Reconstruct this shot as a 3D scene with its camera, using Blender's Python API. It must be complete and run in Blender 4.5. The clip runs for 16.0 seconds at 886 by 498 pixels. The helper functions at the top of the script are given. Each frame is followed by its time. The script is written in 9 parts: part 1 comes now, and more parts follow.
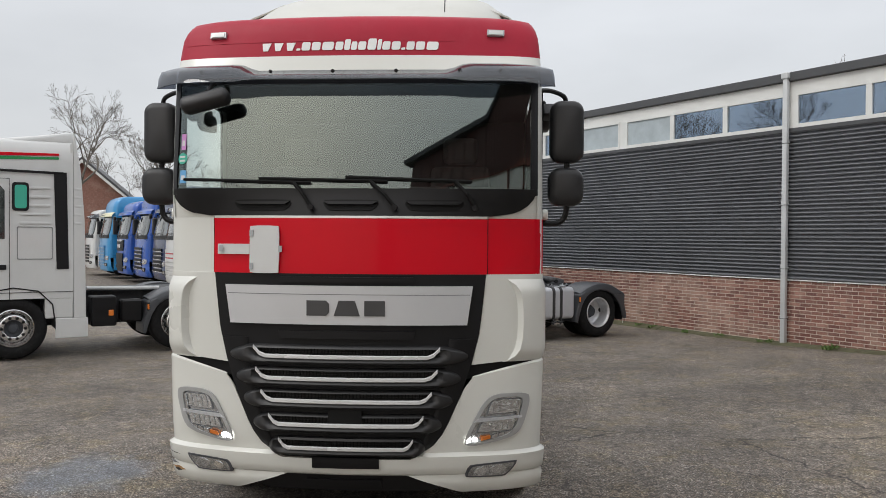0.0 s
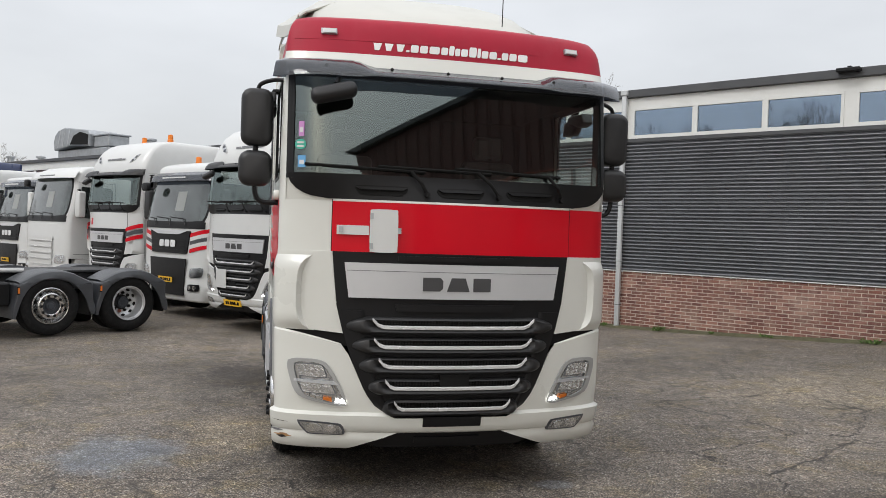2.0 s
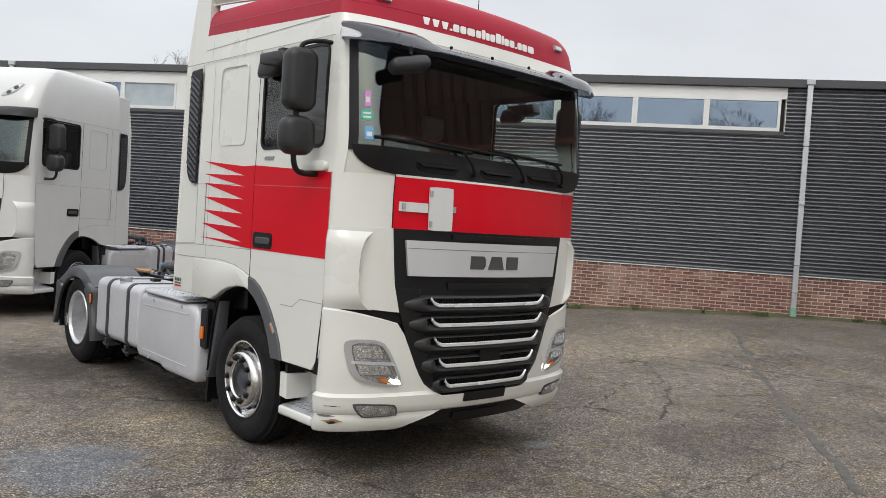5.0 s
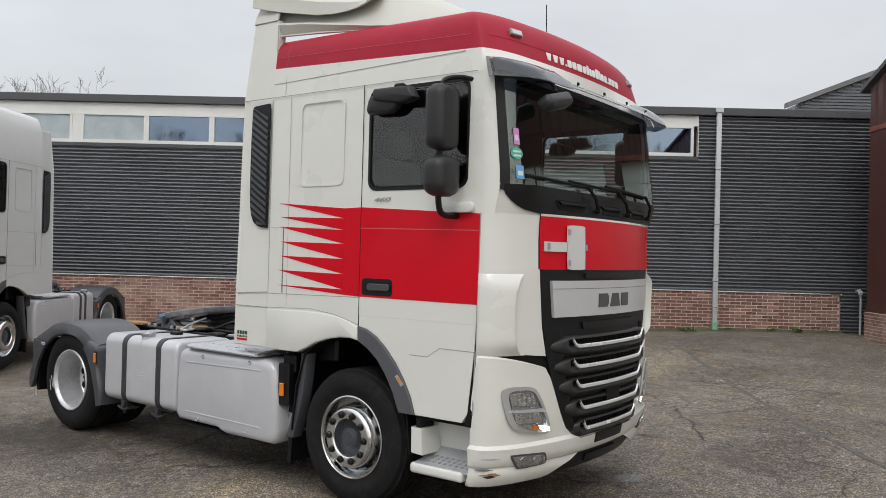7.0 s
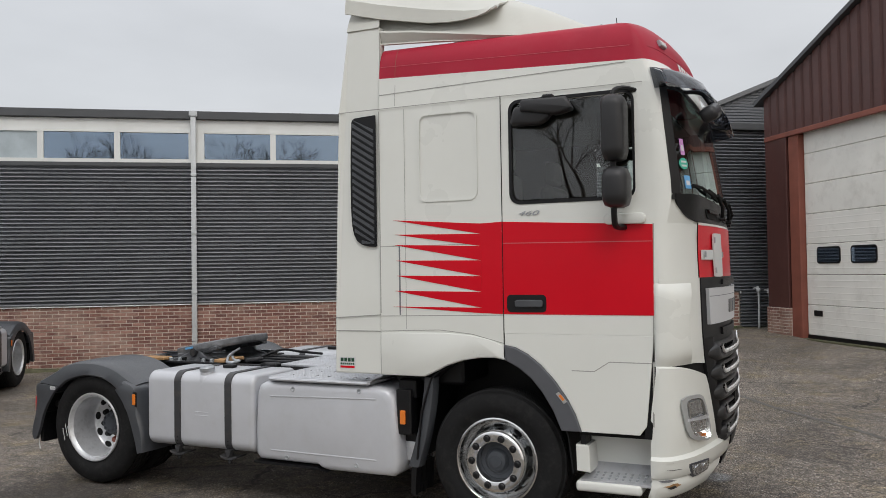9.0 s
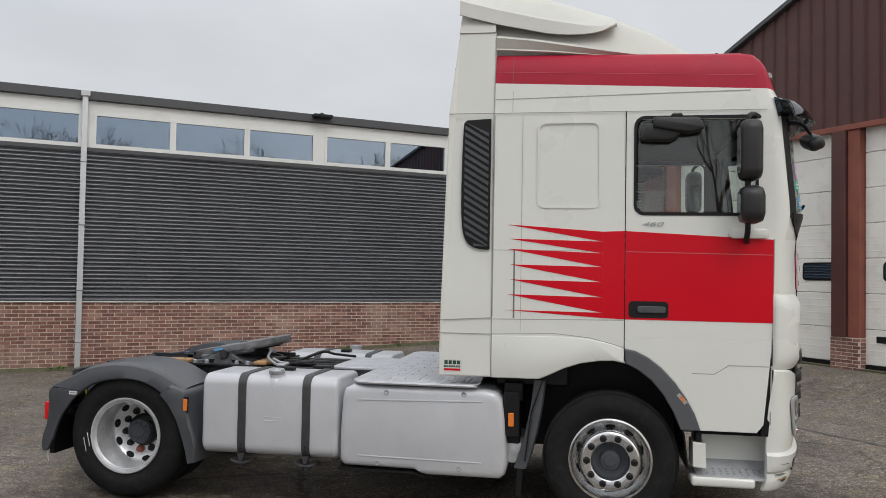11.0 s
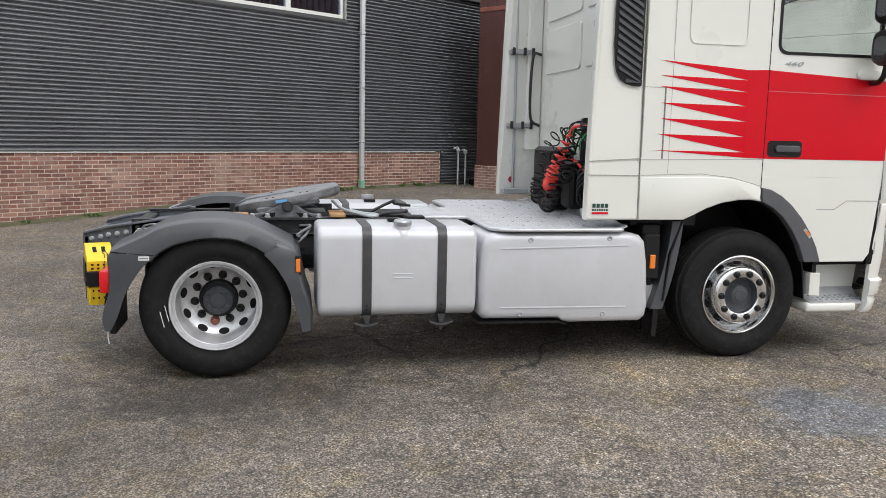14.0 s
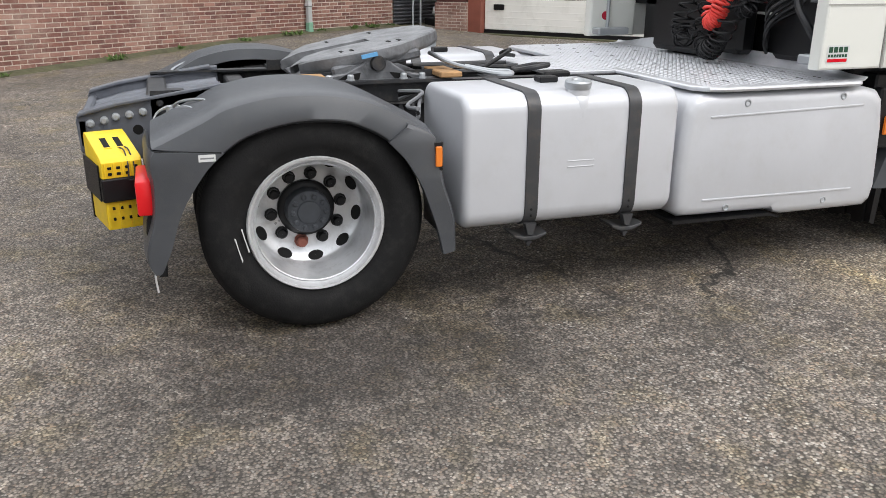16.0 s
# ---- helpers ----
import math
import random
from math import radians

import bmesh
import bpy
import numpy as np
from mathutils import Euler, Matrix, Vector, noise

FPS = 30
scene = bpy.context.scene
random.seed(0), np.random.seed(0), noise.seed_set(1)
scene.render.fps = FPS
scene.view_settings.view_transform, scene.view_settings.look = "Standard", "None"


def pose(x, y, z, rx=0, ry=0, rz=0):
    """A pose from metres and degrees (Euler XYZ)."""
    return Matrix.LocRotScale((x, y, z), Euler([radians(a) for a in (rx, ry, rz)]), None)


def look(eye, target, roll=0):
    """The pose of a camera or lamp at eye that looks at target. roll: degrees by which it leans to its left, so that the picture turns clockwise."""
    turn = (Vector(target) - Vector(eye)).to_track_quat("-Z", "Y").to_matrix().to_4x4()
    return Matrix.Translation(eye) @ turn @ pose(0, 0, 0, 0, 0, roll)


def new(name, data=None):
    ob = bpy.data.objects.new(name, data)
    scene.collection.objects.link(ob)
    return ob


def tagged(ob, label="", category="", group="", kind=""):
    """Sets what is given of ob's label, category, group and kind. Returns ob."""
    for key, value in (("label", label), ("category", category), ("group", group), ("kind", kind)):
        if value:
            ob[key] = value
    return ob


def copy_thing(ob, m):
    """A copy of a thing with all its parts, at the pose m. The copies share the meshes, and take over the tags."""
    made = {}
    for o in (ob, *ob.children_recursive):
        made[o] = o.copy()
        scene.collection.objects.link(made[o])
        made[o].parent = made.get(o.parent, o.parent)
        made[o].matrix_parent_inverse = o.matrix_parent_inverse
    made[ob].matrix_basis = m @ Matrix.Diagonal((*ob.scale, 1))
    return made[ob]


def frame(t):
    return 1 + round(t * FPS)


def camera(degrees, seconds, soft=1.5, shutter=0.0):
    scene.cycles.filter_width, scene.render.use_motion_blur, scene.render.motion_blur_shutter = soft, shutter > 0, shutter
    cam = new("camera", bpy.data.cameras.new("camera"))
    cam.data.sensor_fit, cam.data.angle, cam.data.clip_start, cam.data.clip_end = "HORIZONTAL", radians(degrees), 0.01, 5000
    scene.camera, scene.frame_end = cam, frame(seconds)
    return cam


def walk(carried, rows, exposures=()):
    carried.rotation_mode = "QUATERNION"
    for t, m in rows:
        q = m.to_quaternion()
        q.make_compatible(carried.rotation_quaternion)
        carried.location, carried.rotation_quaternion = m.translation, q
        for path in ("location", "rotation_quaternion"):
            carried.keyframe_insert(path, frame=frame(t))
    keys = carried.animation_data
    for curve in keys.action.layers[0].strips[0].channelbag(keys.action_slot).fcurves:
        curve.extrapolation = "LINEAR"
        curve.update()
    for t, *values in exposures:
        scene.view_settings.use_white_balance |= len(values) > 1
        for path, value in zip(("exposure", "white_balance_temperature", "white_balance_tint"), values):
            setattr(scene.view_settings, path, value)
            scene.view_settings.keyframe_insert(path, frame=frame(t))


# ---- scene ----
cam = camera(56.9, 16.0, soft=0.35)
METRES, EYE, TILT, LEAN, TURN = 18.19, 1.985, 0.0, 0.0, 3.6
ROWS = [
    (0.0, 0.0, 0.0, 0.0, 0.01, -0.88, -0.35),
    (0.5, -0.0345, -0.012, 0.0011, -4.07, -0.61, -0.26),
    (1.0, -0.0679, -0.0224, -0.0002, -8.2, -0.78, -0.46),
    (1.5, -0.1001, -0.0247, -0.0034, -12.36, -0.86, -1.29),
    (2.0, -0.1331, -0.0219, -0.0048, -17.05, -1.13, -1.92),
    (2.5, -0.1621, -0.014, -0.0049, -21.95, -1.61, -2.22),
    (3.0, -0.1885, 0.0008, -0.0046, -26.96, -2.15, -2.5),
    (3.5, -0.2177, 0.0129, -0.0067, -31.83, -2.36, -2.94),
    (6.0, -0.3227, 0.1103, -0.0102, -53.07, -0.69, -3.2),
    (6.5, -0.3378, 0.1336, -0.0089, -55.48, 0.0, -2.5),
    (7.0, -0.3492, 0.1616, -0.0089, -57.3, 0.42, -1.5),
    (7.5, -0.3638, 0.189, -0.0095, -59.6, 0.61, -0.61),
    (8.0, -0.3763, 0.2147, -0.0095, -62.52, 0.91, 0.2),
    (8.5, -0.3861, 0.2442, -0.0088, -65.93, 1.16, 0.91),
    (11.0, -0.427, 0.4007, -0.0099, -84.15, 1.85, -0.99),
    (11.5, -0.4321, 0.4328, -0.0106, -87.64, 1.02, -0.24),
    (12.0, -0.433, 0.4624, -0.0121, -90.99, -0.04, 0.41),
    (12.5, -0.4281, 0.492, -0.0121, -94.95, -1.44, 0.28),
    (13.0, -0.4208, 0.5204, -0.0133, -99.32, -3.56, -0.36),
    (13.5, -0.4039, 0.5457, -0.0172, -102.74, -5.99, -0.84),
    (14.0, -0.3844, 0.5717, -0.0189, -104.82, -8.0, -1.2),
    (14.5, -0.3608, 0.5919, -0.0195, -106.76, -10.16, -0.73),
    (15.0, -0.3312, 0.6038, -0.0202, -109.28, -12.77, 0.15),
    (15.5, -0.298, 0.613, -0.0227, -111.06, -15.93, -0.05),
    (16.0, -0.2651, 0.6192, -0.0253, -112.3, -18.77, -0.26),
]
walk(cam, [(t, pose(0, 0, EYE, TILT, LEAN, TURN) @ pose(METRES * x, METRES * y, METRES * z, 90 + pitch, roll, yaw)) for t, x, y, z, yaw, pitch, roll in ROWS],
     exposures=[(0.0, 0.1), (0.5, 0.12), (1.0, 0.33), (1.5, 0.2), (2.5, 0.2), (3.5, 0.3), (6.0, 0.18), (7.5, 0.08), (8.5, 0.0), (11.0, 0.0), (12.5, 0.08), (13.5, 0.33), (14.0, 0.52), (14.5, 0.58), (15.5, 0.68), (16.0, 0.71)])

# ---- sky and light: a bright overcast day ----
world = bpy.data.worlds.new("overcast_sky")
scene.world = world
world.use_nodes = True
wn, wl = world.node_tree.nodes, world.node_tree.links
wn.clear()
w_out = wn.new("ShaderNodeOutputWorld")
w_bg = wn.new("ShaderNodeBackground")
w_sky = wn.new("ShaderNodeTexSky")
w_sky.sky_type = "NISHITA"
w_sky.sun_disc = False
w_sky.sun_elevation, w_sky.sun_rotation = radians(28), radians(200)
w_sky.dust_density, w_sky.air_density = 4.0, 1.0
w_tc = wn.new("ShaderNodeTexCoord")
w_sep = wn.new("ShaderNodeSeparateXYZ")
w_grad = wn.new("ShaderNodeValToRGB")
w_grad.color_ramp.elements[0].position, w_grad.color_ramp.elements[0].color = 0.0, (0.58, 0.592, 0.61, 1)
w_grad.color_ramp.elements[1].position, w_grad.color_ramp.elements[1].color = 1.0, (1.24, 1.255, 1.29, 1)
el = w_grad.color_ramp.elements.new(0.35)
el.color = (0.70, 0.714, 0.737, 1)
el = w_grad.color_ramp.elements.new(0.62)
el.color = (1.04, 1.055, 1.085, 1)
w_noise = wn.new("ShaderNodeTexNoise")
w_noise.inputs["Scale"].default_value, w_noise.inputs["Detail"].default_value = 2.6, 5.0
w_map = wn.new("ShaderNodeMapping")
w_map.inputs["Scale"].default_value = (1, 1, 2.6)
w_cloud = wn.new("ShaderNodeMapRange")
w_cloud.inputs["From Min"].default_value, w_cloud.inputs["From Max"].default_value = 0.3, 0.7
w_cloud.inputs["To Min"].default_value, w_cloud.inputs["To Max"].default_value = 0.90, 1.08
w_mul = wn.new("ShaderNodeMix")
w_mul.data_type, w_mul.blend_type = "RGBA", "MULTIPLY"
w_mul.inputs["Factor"].default_value = 1.0
w_mix = wn.new("ShaderNodeMix")
w_mix.data_type = "RGBA"
w_mix.inputs["Factor"].default_value = 0.985
wl.new(w_tc.outputs["Generated"], w_sep.inputs[0])
wl.new(w_sep.outputs["Z"], w_grad.inputs["Fac"])
wl.new(w_tc.outputs["Generated"], w_map.inputs["Vector"])
wl.new(w_map.outputs[0], w_noise.inputs["Vector"])
wl.new(w_noise.outputs["Fac"], w_cloud.inputs["Value"])
wl.new(w_grad.outputs["Color"], w_mul.inputs["A"])
wl.new(w_cloud.outputs["Result"], w_mul.inputs["B"])
wl.new(w_sky.outputs["Color"], w_mix.inputs["A"])
wl.new(w_mul.outputs["Result"], w_mix.inputs["B"])
wl.new(w_mix.outputs["Result"], w_bg.inputs["Color"])
w_bg.inputs["Strength"].default_value = 1.0
wl.new(w_bg.outputs[0], w_out.inputs["Surface"])

sun = new("sun", bpy.data.lights.new("sun", "SUN"))
sun.data.energy, sun.data.angle, sun.data.color = 0.9, radians(25), (1.0, 0.97, 0.93)
sun.matrix_world = look((-21, -10, 28), (0, 0, 0))

# ---- materials ----
def material(name, color, rough=0.5, metal=0.0, vary=0.06, scale=3.0, bump=0.0, bump_scale=60.0, coat=0.0, dirt=None, dirt_amount=0.0, spec=0.5):
    """A painted, plastic or metal surface: base colour with two scales of variation, dirt patches and fine relief."""
    m = bpy.data.materials.new(name)
    m.use_nodes = True
    nt = m.node_tree
    bsdf = nt.nodes["Principled BSDF"]
    tc = nt.nodes.new("ShaderNodeTexCoord")
    big = nt.nodes.new("ShaderNodeTexNoise")
    big.inputs["Scale"].default_value, big.inputs["Detail"].default_value = scale, 6.0
    nt.links.new(tc.outputs["Object"], big.inputs["Vector"])
    ramp = nt.nodes.new("ShaderNodeMapRange")
    ramp.inputs["From Min"].default_value, ramp.inputs["From Max"].default_value = 0.3, 0.7
    ramp.inputs["To Min"].default_value, ramp.inputs["To Max"].default_value = 1 - vary, 1 + vary
    nt.links.new(big.outputs["Fac"], ramp.inputs["Value"])
    mul = nt.nodes.new("ShaderNodeMix")
    mul.data_type, mul.blend_type = "RGBA", "MULTIPLY"
    mul.inputs["Factor"].default_value = 1.0
    mul.inputs["A"].default_value = (*color, 1)
    nt.links.new(ramp.outputs["Result"], mul.inputs["B"])
    col = mul.outputs["Result"]
    if dirt:
        dn = nt.nodes.new("ShaderNodeTexNoise")
        dn.inputs["Scale"].default_value, dn.inputs["Detail"].default_value, dn.inputs["Roughness"].default_value = scale * 2.3, 9.0, 0.68
        nt.links.new(tc.outputs["Object"], dn.inputs["Vector"])
        dr = nt.nodes.new("ShaderNodeMapRange")
        dr.inputs["From Min"].default_value, dr.inputs["From Max"].default_value = 0.5, 0.75
        dr.inputs["To Max"].default_value = dirt_amount
        nt.links.new(dn.outputs["Fac"], dr.inputs["Value"])
        dm = nt.nodes.new("ShaderNodeMix")
        dm.data_type = "RGBA"
        nt.links.new(dr.outputs["Result"], dm.inputs["Factor"])
        nt.links.new(col, dm.inputs["A"])
        dm.inputs["B"].default_value = (*dirt, 1)
        col = dm.outputs["Result"]
    nt.links.new(col, bsdf.inputs["Base Color"])
    rr = nt.nodes.new("ShaderNodeMapRange")
    rr.inputs["To Min"].default_value, rr.inputs["To Max"].default_value = max(rough - 0.06, 0.02), min(rough + 0.08, 1)
    nt.links.new(big.outputs["Fac"], rr.inputs["Value"])
    nt.links.new(rr.outputs["Result"], bsdf.inputs["Roughness"])
    bsdf.inputs["Metallic"].default_value = metal
    bsdf.inputs["Specular IOR Level"].default_value = spec
    bsdf.inputs["Coat Weight"].default_value = coat
    bsdf.inputs["Coat Roughness"].default_value = 0.06
    if bump:
        fine = nt.nodes.new("ShaderNodeTexNoise")
        fine.inputs["Scale"].default_value, fine.inputs["Detail"].default_value = bump_scale, 4.0
        nt.links.new(tc.outputs["Object"], fine.inputs["Vector"])
        bp = nt.nodes.new("ShaderNodeBump")
        bp.inputs["Strength"].default_value, bp.inputs["Distance"].default_value = bump, 0.01
        nt.links.new(fine.outputs["Fac"], bp.inputs["Height"])
        nt.links.new(bp.outputs["Normal"], bsdf.inputs["Normal"])
    return m


def glass(name, tint, gloss=1.45, base=0.0, sheen=(1, 1, 1)):
    """A pane: tinted see-through sheet with a mirror-like face that grows stronger at grazing angles."""
    m = bpy.data.materials.new(name)
    m.use_nodes = True
    nt = m.node_tree
    nt.nodes.remove(nt.nodes["Principled BSDF"])
    tr = nt.nodes.new("ShaderNodeBsdfTransparent")
    tr.inputs["Color"].default_value = (*tint, 1)
    gl = nt.nodes.new("ShaderNodeBsdfGlossy")
    gl.inputs["Roughness"].default_value = 0.01
    gl.inputs["Color"].default_value = (*sheen, 1)
    lw = nt.nodes.new("ShaderNodeLayerWeight")
    lw.inputs["Blend"].default_value = 0.5
    fr = nt.nodes.new("ShaderNodeMath")
    fr.operation = "POWER"
    fr.inputs[1].default_value = 5.0
    nt.links.new(lw.outputs["Facing"], fr.inputs[0])
    mr = nt.nodes.new("ShaderNodeMapRange")
    mr.inputs["To Min"].default_value = base + ((gloss - 1) / (gloss + 1)) ** 2
    mix = nt.nodes.new("ShaderNodeMixShader")
    nt.links.new(fr.outputs[0], mr.inputs["Value"])
    nt.links.new(mr.outputs[0], mix.inputs["Fac"])
    nt.links.new(tr.outputs[0], mix.inputs[1])
    nt.links.new(gl.outputs[0], mix.inputs[2])
    nt.links.new(mix.outputs[0], nt.nodes["Material Output"].inputs["Surface"])
    return m


def lamp_glow(name, color, strength):
    m = material(name, color, 0.3)
    b = m.node_tree.nodes["Principled BSDF"]
    b.inputs["Emission Color"].default_value = (*color, 1)
    b.inputs["Emission Strength"].default_value = strength
    return m


PALE = ((-2.45, 7.2, 0.42, 0.75, 0.75), (5.6, 8.2, 2.2, 1.3, 0.5), (-2.2, 4.2, 1.0, 0.6, 0.3))  # worn pale patches: middle, half widths, strength


def asphalt_material():
    """Worn asphalt: pale chips in dark binder, large stains and patches, cracks, a few damp spots, painted truck shade.
    """
    m = bpy.data.materials.new("asphalt")
    m.use_nodes = True
    nt = m.node_tree
    L = nt.links.new
    bsdf = nt.nodes["Principled BSDF"]
    geo = nt.nodes.new("ShaderNodeNewGeometry")
    pos = geo.outputs["Position"]

    def noise_tex(scale, detail, rough=0.5, dist=0.0):
        n = nt.nodes.new("ShaderNodeTexNoise")
        n.inputs["Scale"].default_value, n.inputs["Detail"].default_value = scale, detail
        n.inputs["Roughness"].default_value, n.inputs["Distortion"].default_value = rough, dist
        L(pos, n.inputs["Vector"])
        return n.outputs["Fac"]

    def span(v, a, b, c, d):
        r = nt.nodes.new("ShaderNodeMapRange")
        for k, x in zip(("From Min", "From Max", "To Min", "To Max"), (a, b, c, d)):
            r.inputs[k].default_value = x
        L(v, r.inputs["Value"])
        return r.outputs["Result"]

    def blend(f, a, b, mode="MIX"):
        x = nt.nodes.new("ShaderNodeMix")
        x.data_type, x.blend_type = "RGBA", mode
        for sock, v in (("Factor", f), ("A", a), ("B", b)):
            if hasattr(v, "is_linked"):
                L(v, x.inputs[sock])
            else:
                x.inputs[sock].default_value = v
        return x.outputs["Result"]

    def cells(scale):
        v = nt.nodes.new("ShaderNodeTexVoronoi")
        v.inputs["Scale"].default_value = scale
        L(pos, v.inputs["Vector"])
        c = nt.nodes.new("ShaderNodeSeparateColor")
        L(v.outputs["Color"], c.inputs[0])
        return v.outputs["Distance"], c.outputs

    def mul(a, b):
        x = nt.nodes.new("ShaderNodeMath")
        x.operation = "MULTIPLY"
        L(a, x.inputs[0])
        L(b, x.inputs[1])
        return x.outputs[0]

    # stone chips in the binder, each with a tone of its own
    chip_d, chip_c = cells(84.0)
    chip_tone = mul(span(chip_d, 0.42, 0.72, 1.0, 0.0), span(chip_c[0], 0.0, 1.0, 0.12, 1.0))
    fine = blend(chip_tone, (0.062, 0.054, 0.046, 1), (0.330, 0.288, 0.246, 1))
    rust = span(chip_c[1], 0.80, 0.88, 0.0, 0.55)
    fine = blend(mul(rust, chip_tone), fine, (0.23, 0.135, 0.085, 1))
    pale = span(chip_c[2], 0.90, 0.94, 0.0, 0.85)
    fine = blend(mul(pale, chip_tone), fine, (0.52, 0.50, 0.46, 1))
    # sparse larger stones worn bare
    big_d, big_c = cells(46.0)
    bare = mul(span(big_d, 0.20, 0.34, 1.0, 0.0), span(big_c[0], 0.84, 0.88, 0.0, 0.8))
    fine = blend(bare, fine, (0.40, 0.375, 0.335, 1))
    pits = mul(span(big_d, 0.28, 0.46, 1.0, 0.0), span(big_c[1], 0.80, 0.86, 0.0, 0.7))
    fine = blend(pits, fine, (0.040, 0.036, 0.032, 1))
    # ravelled patches at hand and foot size
    fine = blend(1.0, fine, span(noise_tex(36.0, 4, 0.7), 0.30, 0.70, 0.70, 1.32), "MULTIPLY")
    fine = blend(1.0, fine, span(noise_tex(14.0, 5, 0.75), 0.32, 0.68, 0.64, 1.42), "MULTIPLY")
    fine = blend(1.0, fine, span(noise_tex(6.0, 6, 0.72), 0.30, 0.70, 0.78, 1.22), "MULTIPLY")
    stains = span(noise_tex(0.75, 9, 0.70, 0.25), 0.34, 0.66, 0.72, 1.26)
    broad = span(noise_tex(0.16, 5, 0.55, 0.3), 0.35, 0.65, 0.86, 1.14)
    col = blend(1.0, fine, stains, "MULTIPLY")
    col = blend(1.0, col, broad, "MULTIPLY")
    warm = span(noise_tex(0.9, 6, 0.6, 0.4), 0.5, 0.72, 0.0, 0.30)
    col = blend(warm, col, blend(1.0, col, (1.22, 1.10, 0.86, 1), "MULTIPLY"))
    olive = span(noise_tex(2.3, 8, 0.72, 0.2), 0.50, 0.66, 0.0, 0.75)
    col = blend(olive, col, blend(1.0, col, (1.14, 1.06, 0.74, 1), "MULTIPLY"))
    # cracks
    crack = nt.nodes.new("ShaderNodeTexVoronoi")
    crack.feature = "DISTANCE_TO_EDGE"
    crack.inputs["Scale"].default_value = 0.42
    wob = nt.nodes.new("ShaderNodeTexNoise")
    wob.inputs["Scale"].default_value, wob.inputs["Detail"].default_value, wob.inputs["Roughness"].default_value = 2.2, 9.0, 0.68
    L(pos, wob.inputs["Vector"])
    addv = nt.nodes.new("ShaderNodeVectorMath")
    addv.operation = "MULTIPLY_ADD"
    addv.inputs[1].default_value = (0.55, 0.55, 0.0)
    L(wob.outputs["Color"], addv.inputs[0])
    L(pos, addv.inputs[2])
    L(addv.outputs[0], crack.inputs["Vector"])
    line = span(crack.outputs["Distance"], 0.001, 0.0062, 0.95, 0.0)
    far = nt.nodes.new("ShaderNodeVectorMath")
    far.operation = "DISTANCE"
    L(pos, far.inputs[0])
    far.inputs[1].default_value = (1.0, 5.0, 0.0)
    zone = span(far.outputs["Value"], 4.5, 8.0, 1.0, 0.12)  # the yard is most cracked where the trucks turn
    where = mul(span(noise_tex(0.7, 5, 0.65), 0.32, 0.50, 0.0, 0.95), zone)
    both = nt.nodes.new("ShaderNodeMath")
    both.operation = "MULTIPLY"
    L(line, both.inputs[0])
    L(where, both.inputs[1])
    col = blend(both.outputs[0], col, (0.022, 0.021, 0.02, 1))
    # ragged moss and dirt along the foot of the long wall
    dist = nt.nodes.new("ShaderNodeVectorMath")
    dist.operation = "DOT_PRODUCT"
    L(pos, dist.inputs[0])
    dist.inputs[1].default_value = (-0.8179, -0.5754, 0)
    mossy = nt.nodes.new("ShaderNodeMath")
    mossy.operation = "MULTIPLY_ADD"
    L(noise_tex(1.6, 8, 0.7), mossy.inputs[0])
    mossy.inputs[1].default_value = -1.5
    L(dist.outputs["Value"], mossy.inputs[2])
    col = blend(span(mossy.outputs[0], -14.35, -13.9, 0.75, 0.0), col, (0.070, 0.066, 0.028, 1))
    # thin cracks at a smaller scale
    crack2 = nt.nodes.new("ShaderNodeTexVoronoi")
    crack2.feature = "DISTANCE_TO_EDGE"
    crack2.inputs["Scale"].default_value = 1.15
    L(addv.outputs[0], crack2.inputs["Vector"])
    line2 = span(crack2.outputs["Distance"], 0.002, 0.015, 0.8, 0.0)
    both2 = nt.nodes.new("ShaderNodeMath")
    both2.operation = "MULTIPLY"
    L(line2, both2.inputs[0])
    L(mul(span(noise_tex(0.42, 6, 0.65), 0.41, 0.54, 0.0, 0.9), zone), both2.inputs[1])
    col = blend(both2.outputs[0], col, (0.03, 0.028, 0.024, 1))
    # damp spots, oil-dark spots and painted truck shade, each a ragged blot with its own middle
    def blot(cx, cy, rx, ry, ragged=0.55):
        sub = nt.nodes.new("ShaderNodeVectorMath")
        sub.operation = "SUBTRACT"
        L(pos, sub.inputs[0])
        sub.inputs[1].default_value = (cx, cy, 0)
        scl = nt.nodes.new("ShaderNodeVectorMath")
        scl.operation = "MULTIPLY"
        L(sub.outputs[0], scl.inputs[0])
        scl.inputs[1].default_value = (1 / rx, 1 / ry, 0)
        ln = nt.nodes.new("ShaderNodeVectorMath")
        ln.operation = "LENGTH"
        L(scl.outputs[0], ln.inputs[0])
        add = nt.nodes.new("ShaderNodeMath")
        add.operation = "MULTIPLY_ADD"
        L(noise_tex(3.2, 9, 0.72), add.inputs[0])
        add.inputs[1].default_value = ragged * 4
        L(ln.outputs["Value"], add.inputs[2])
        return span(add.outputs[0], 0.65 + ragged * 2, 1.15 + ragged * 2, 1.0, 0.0)

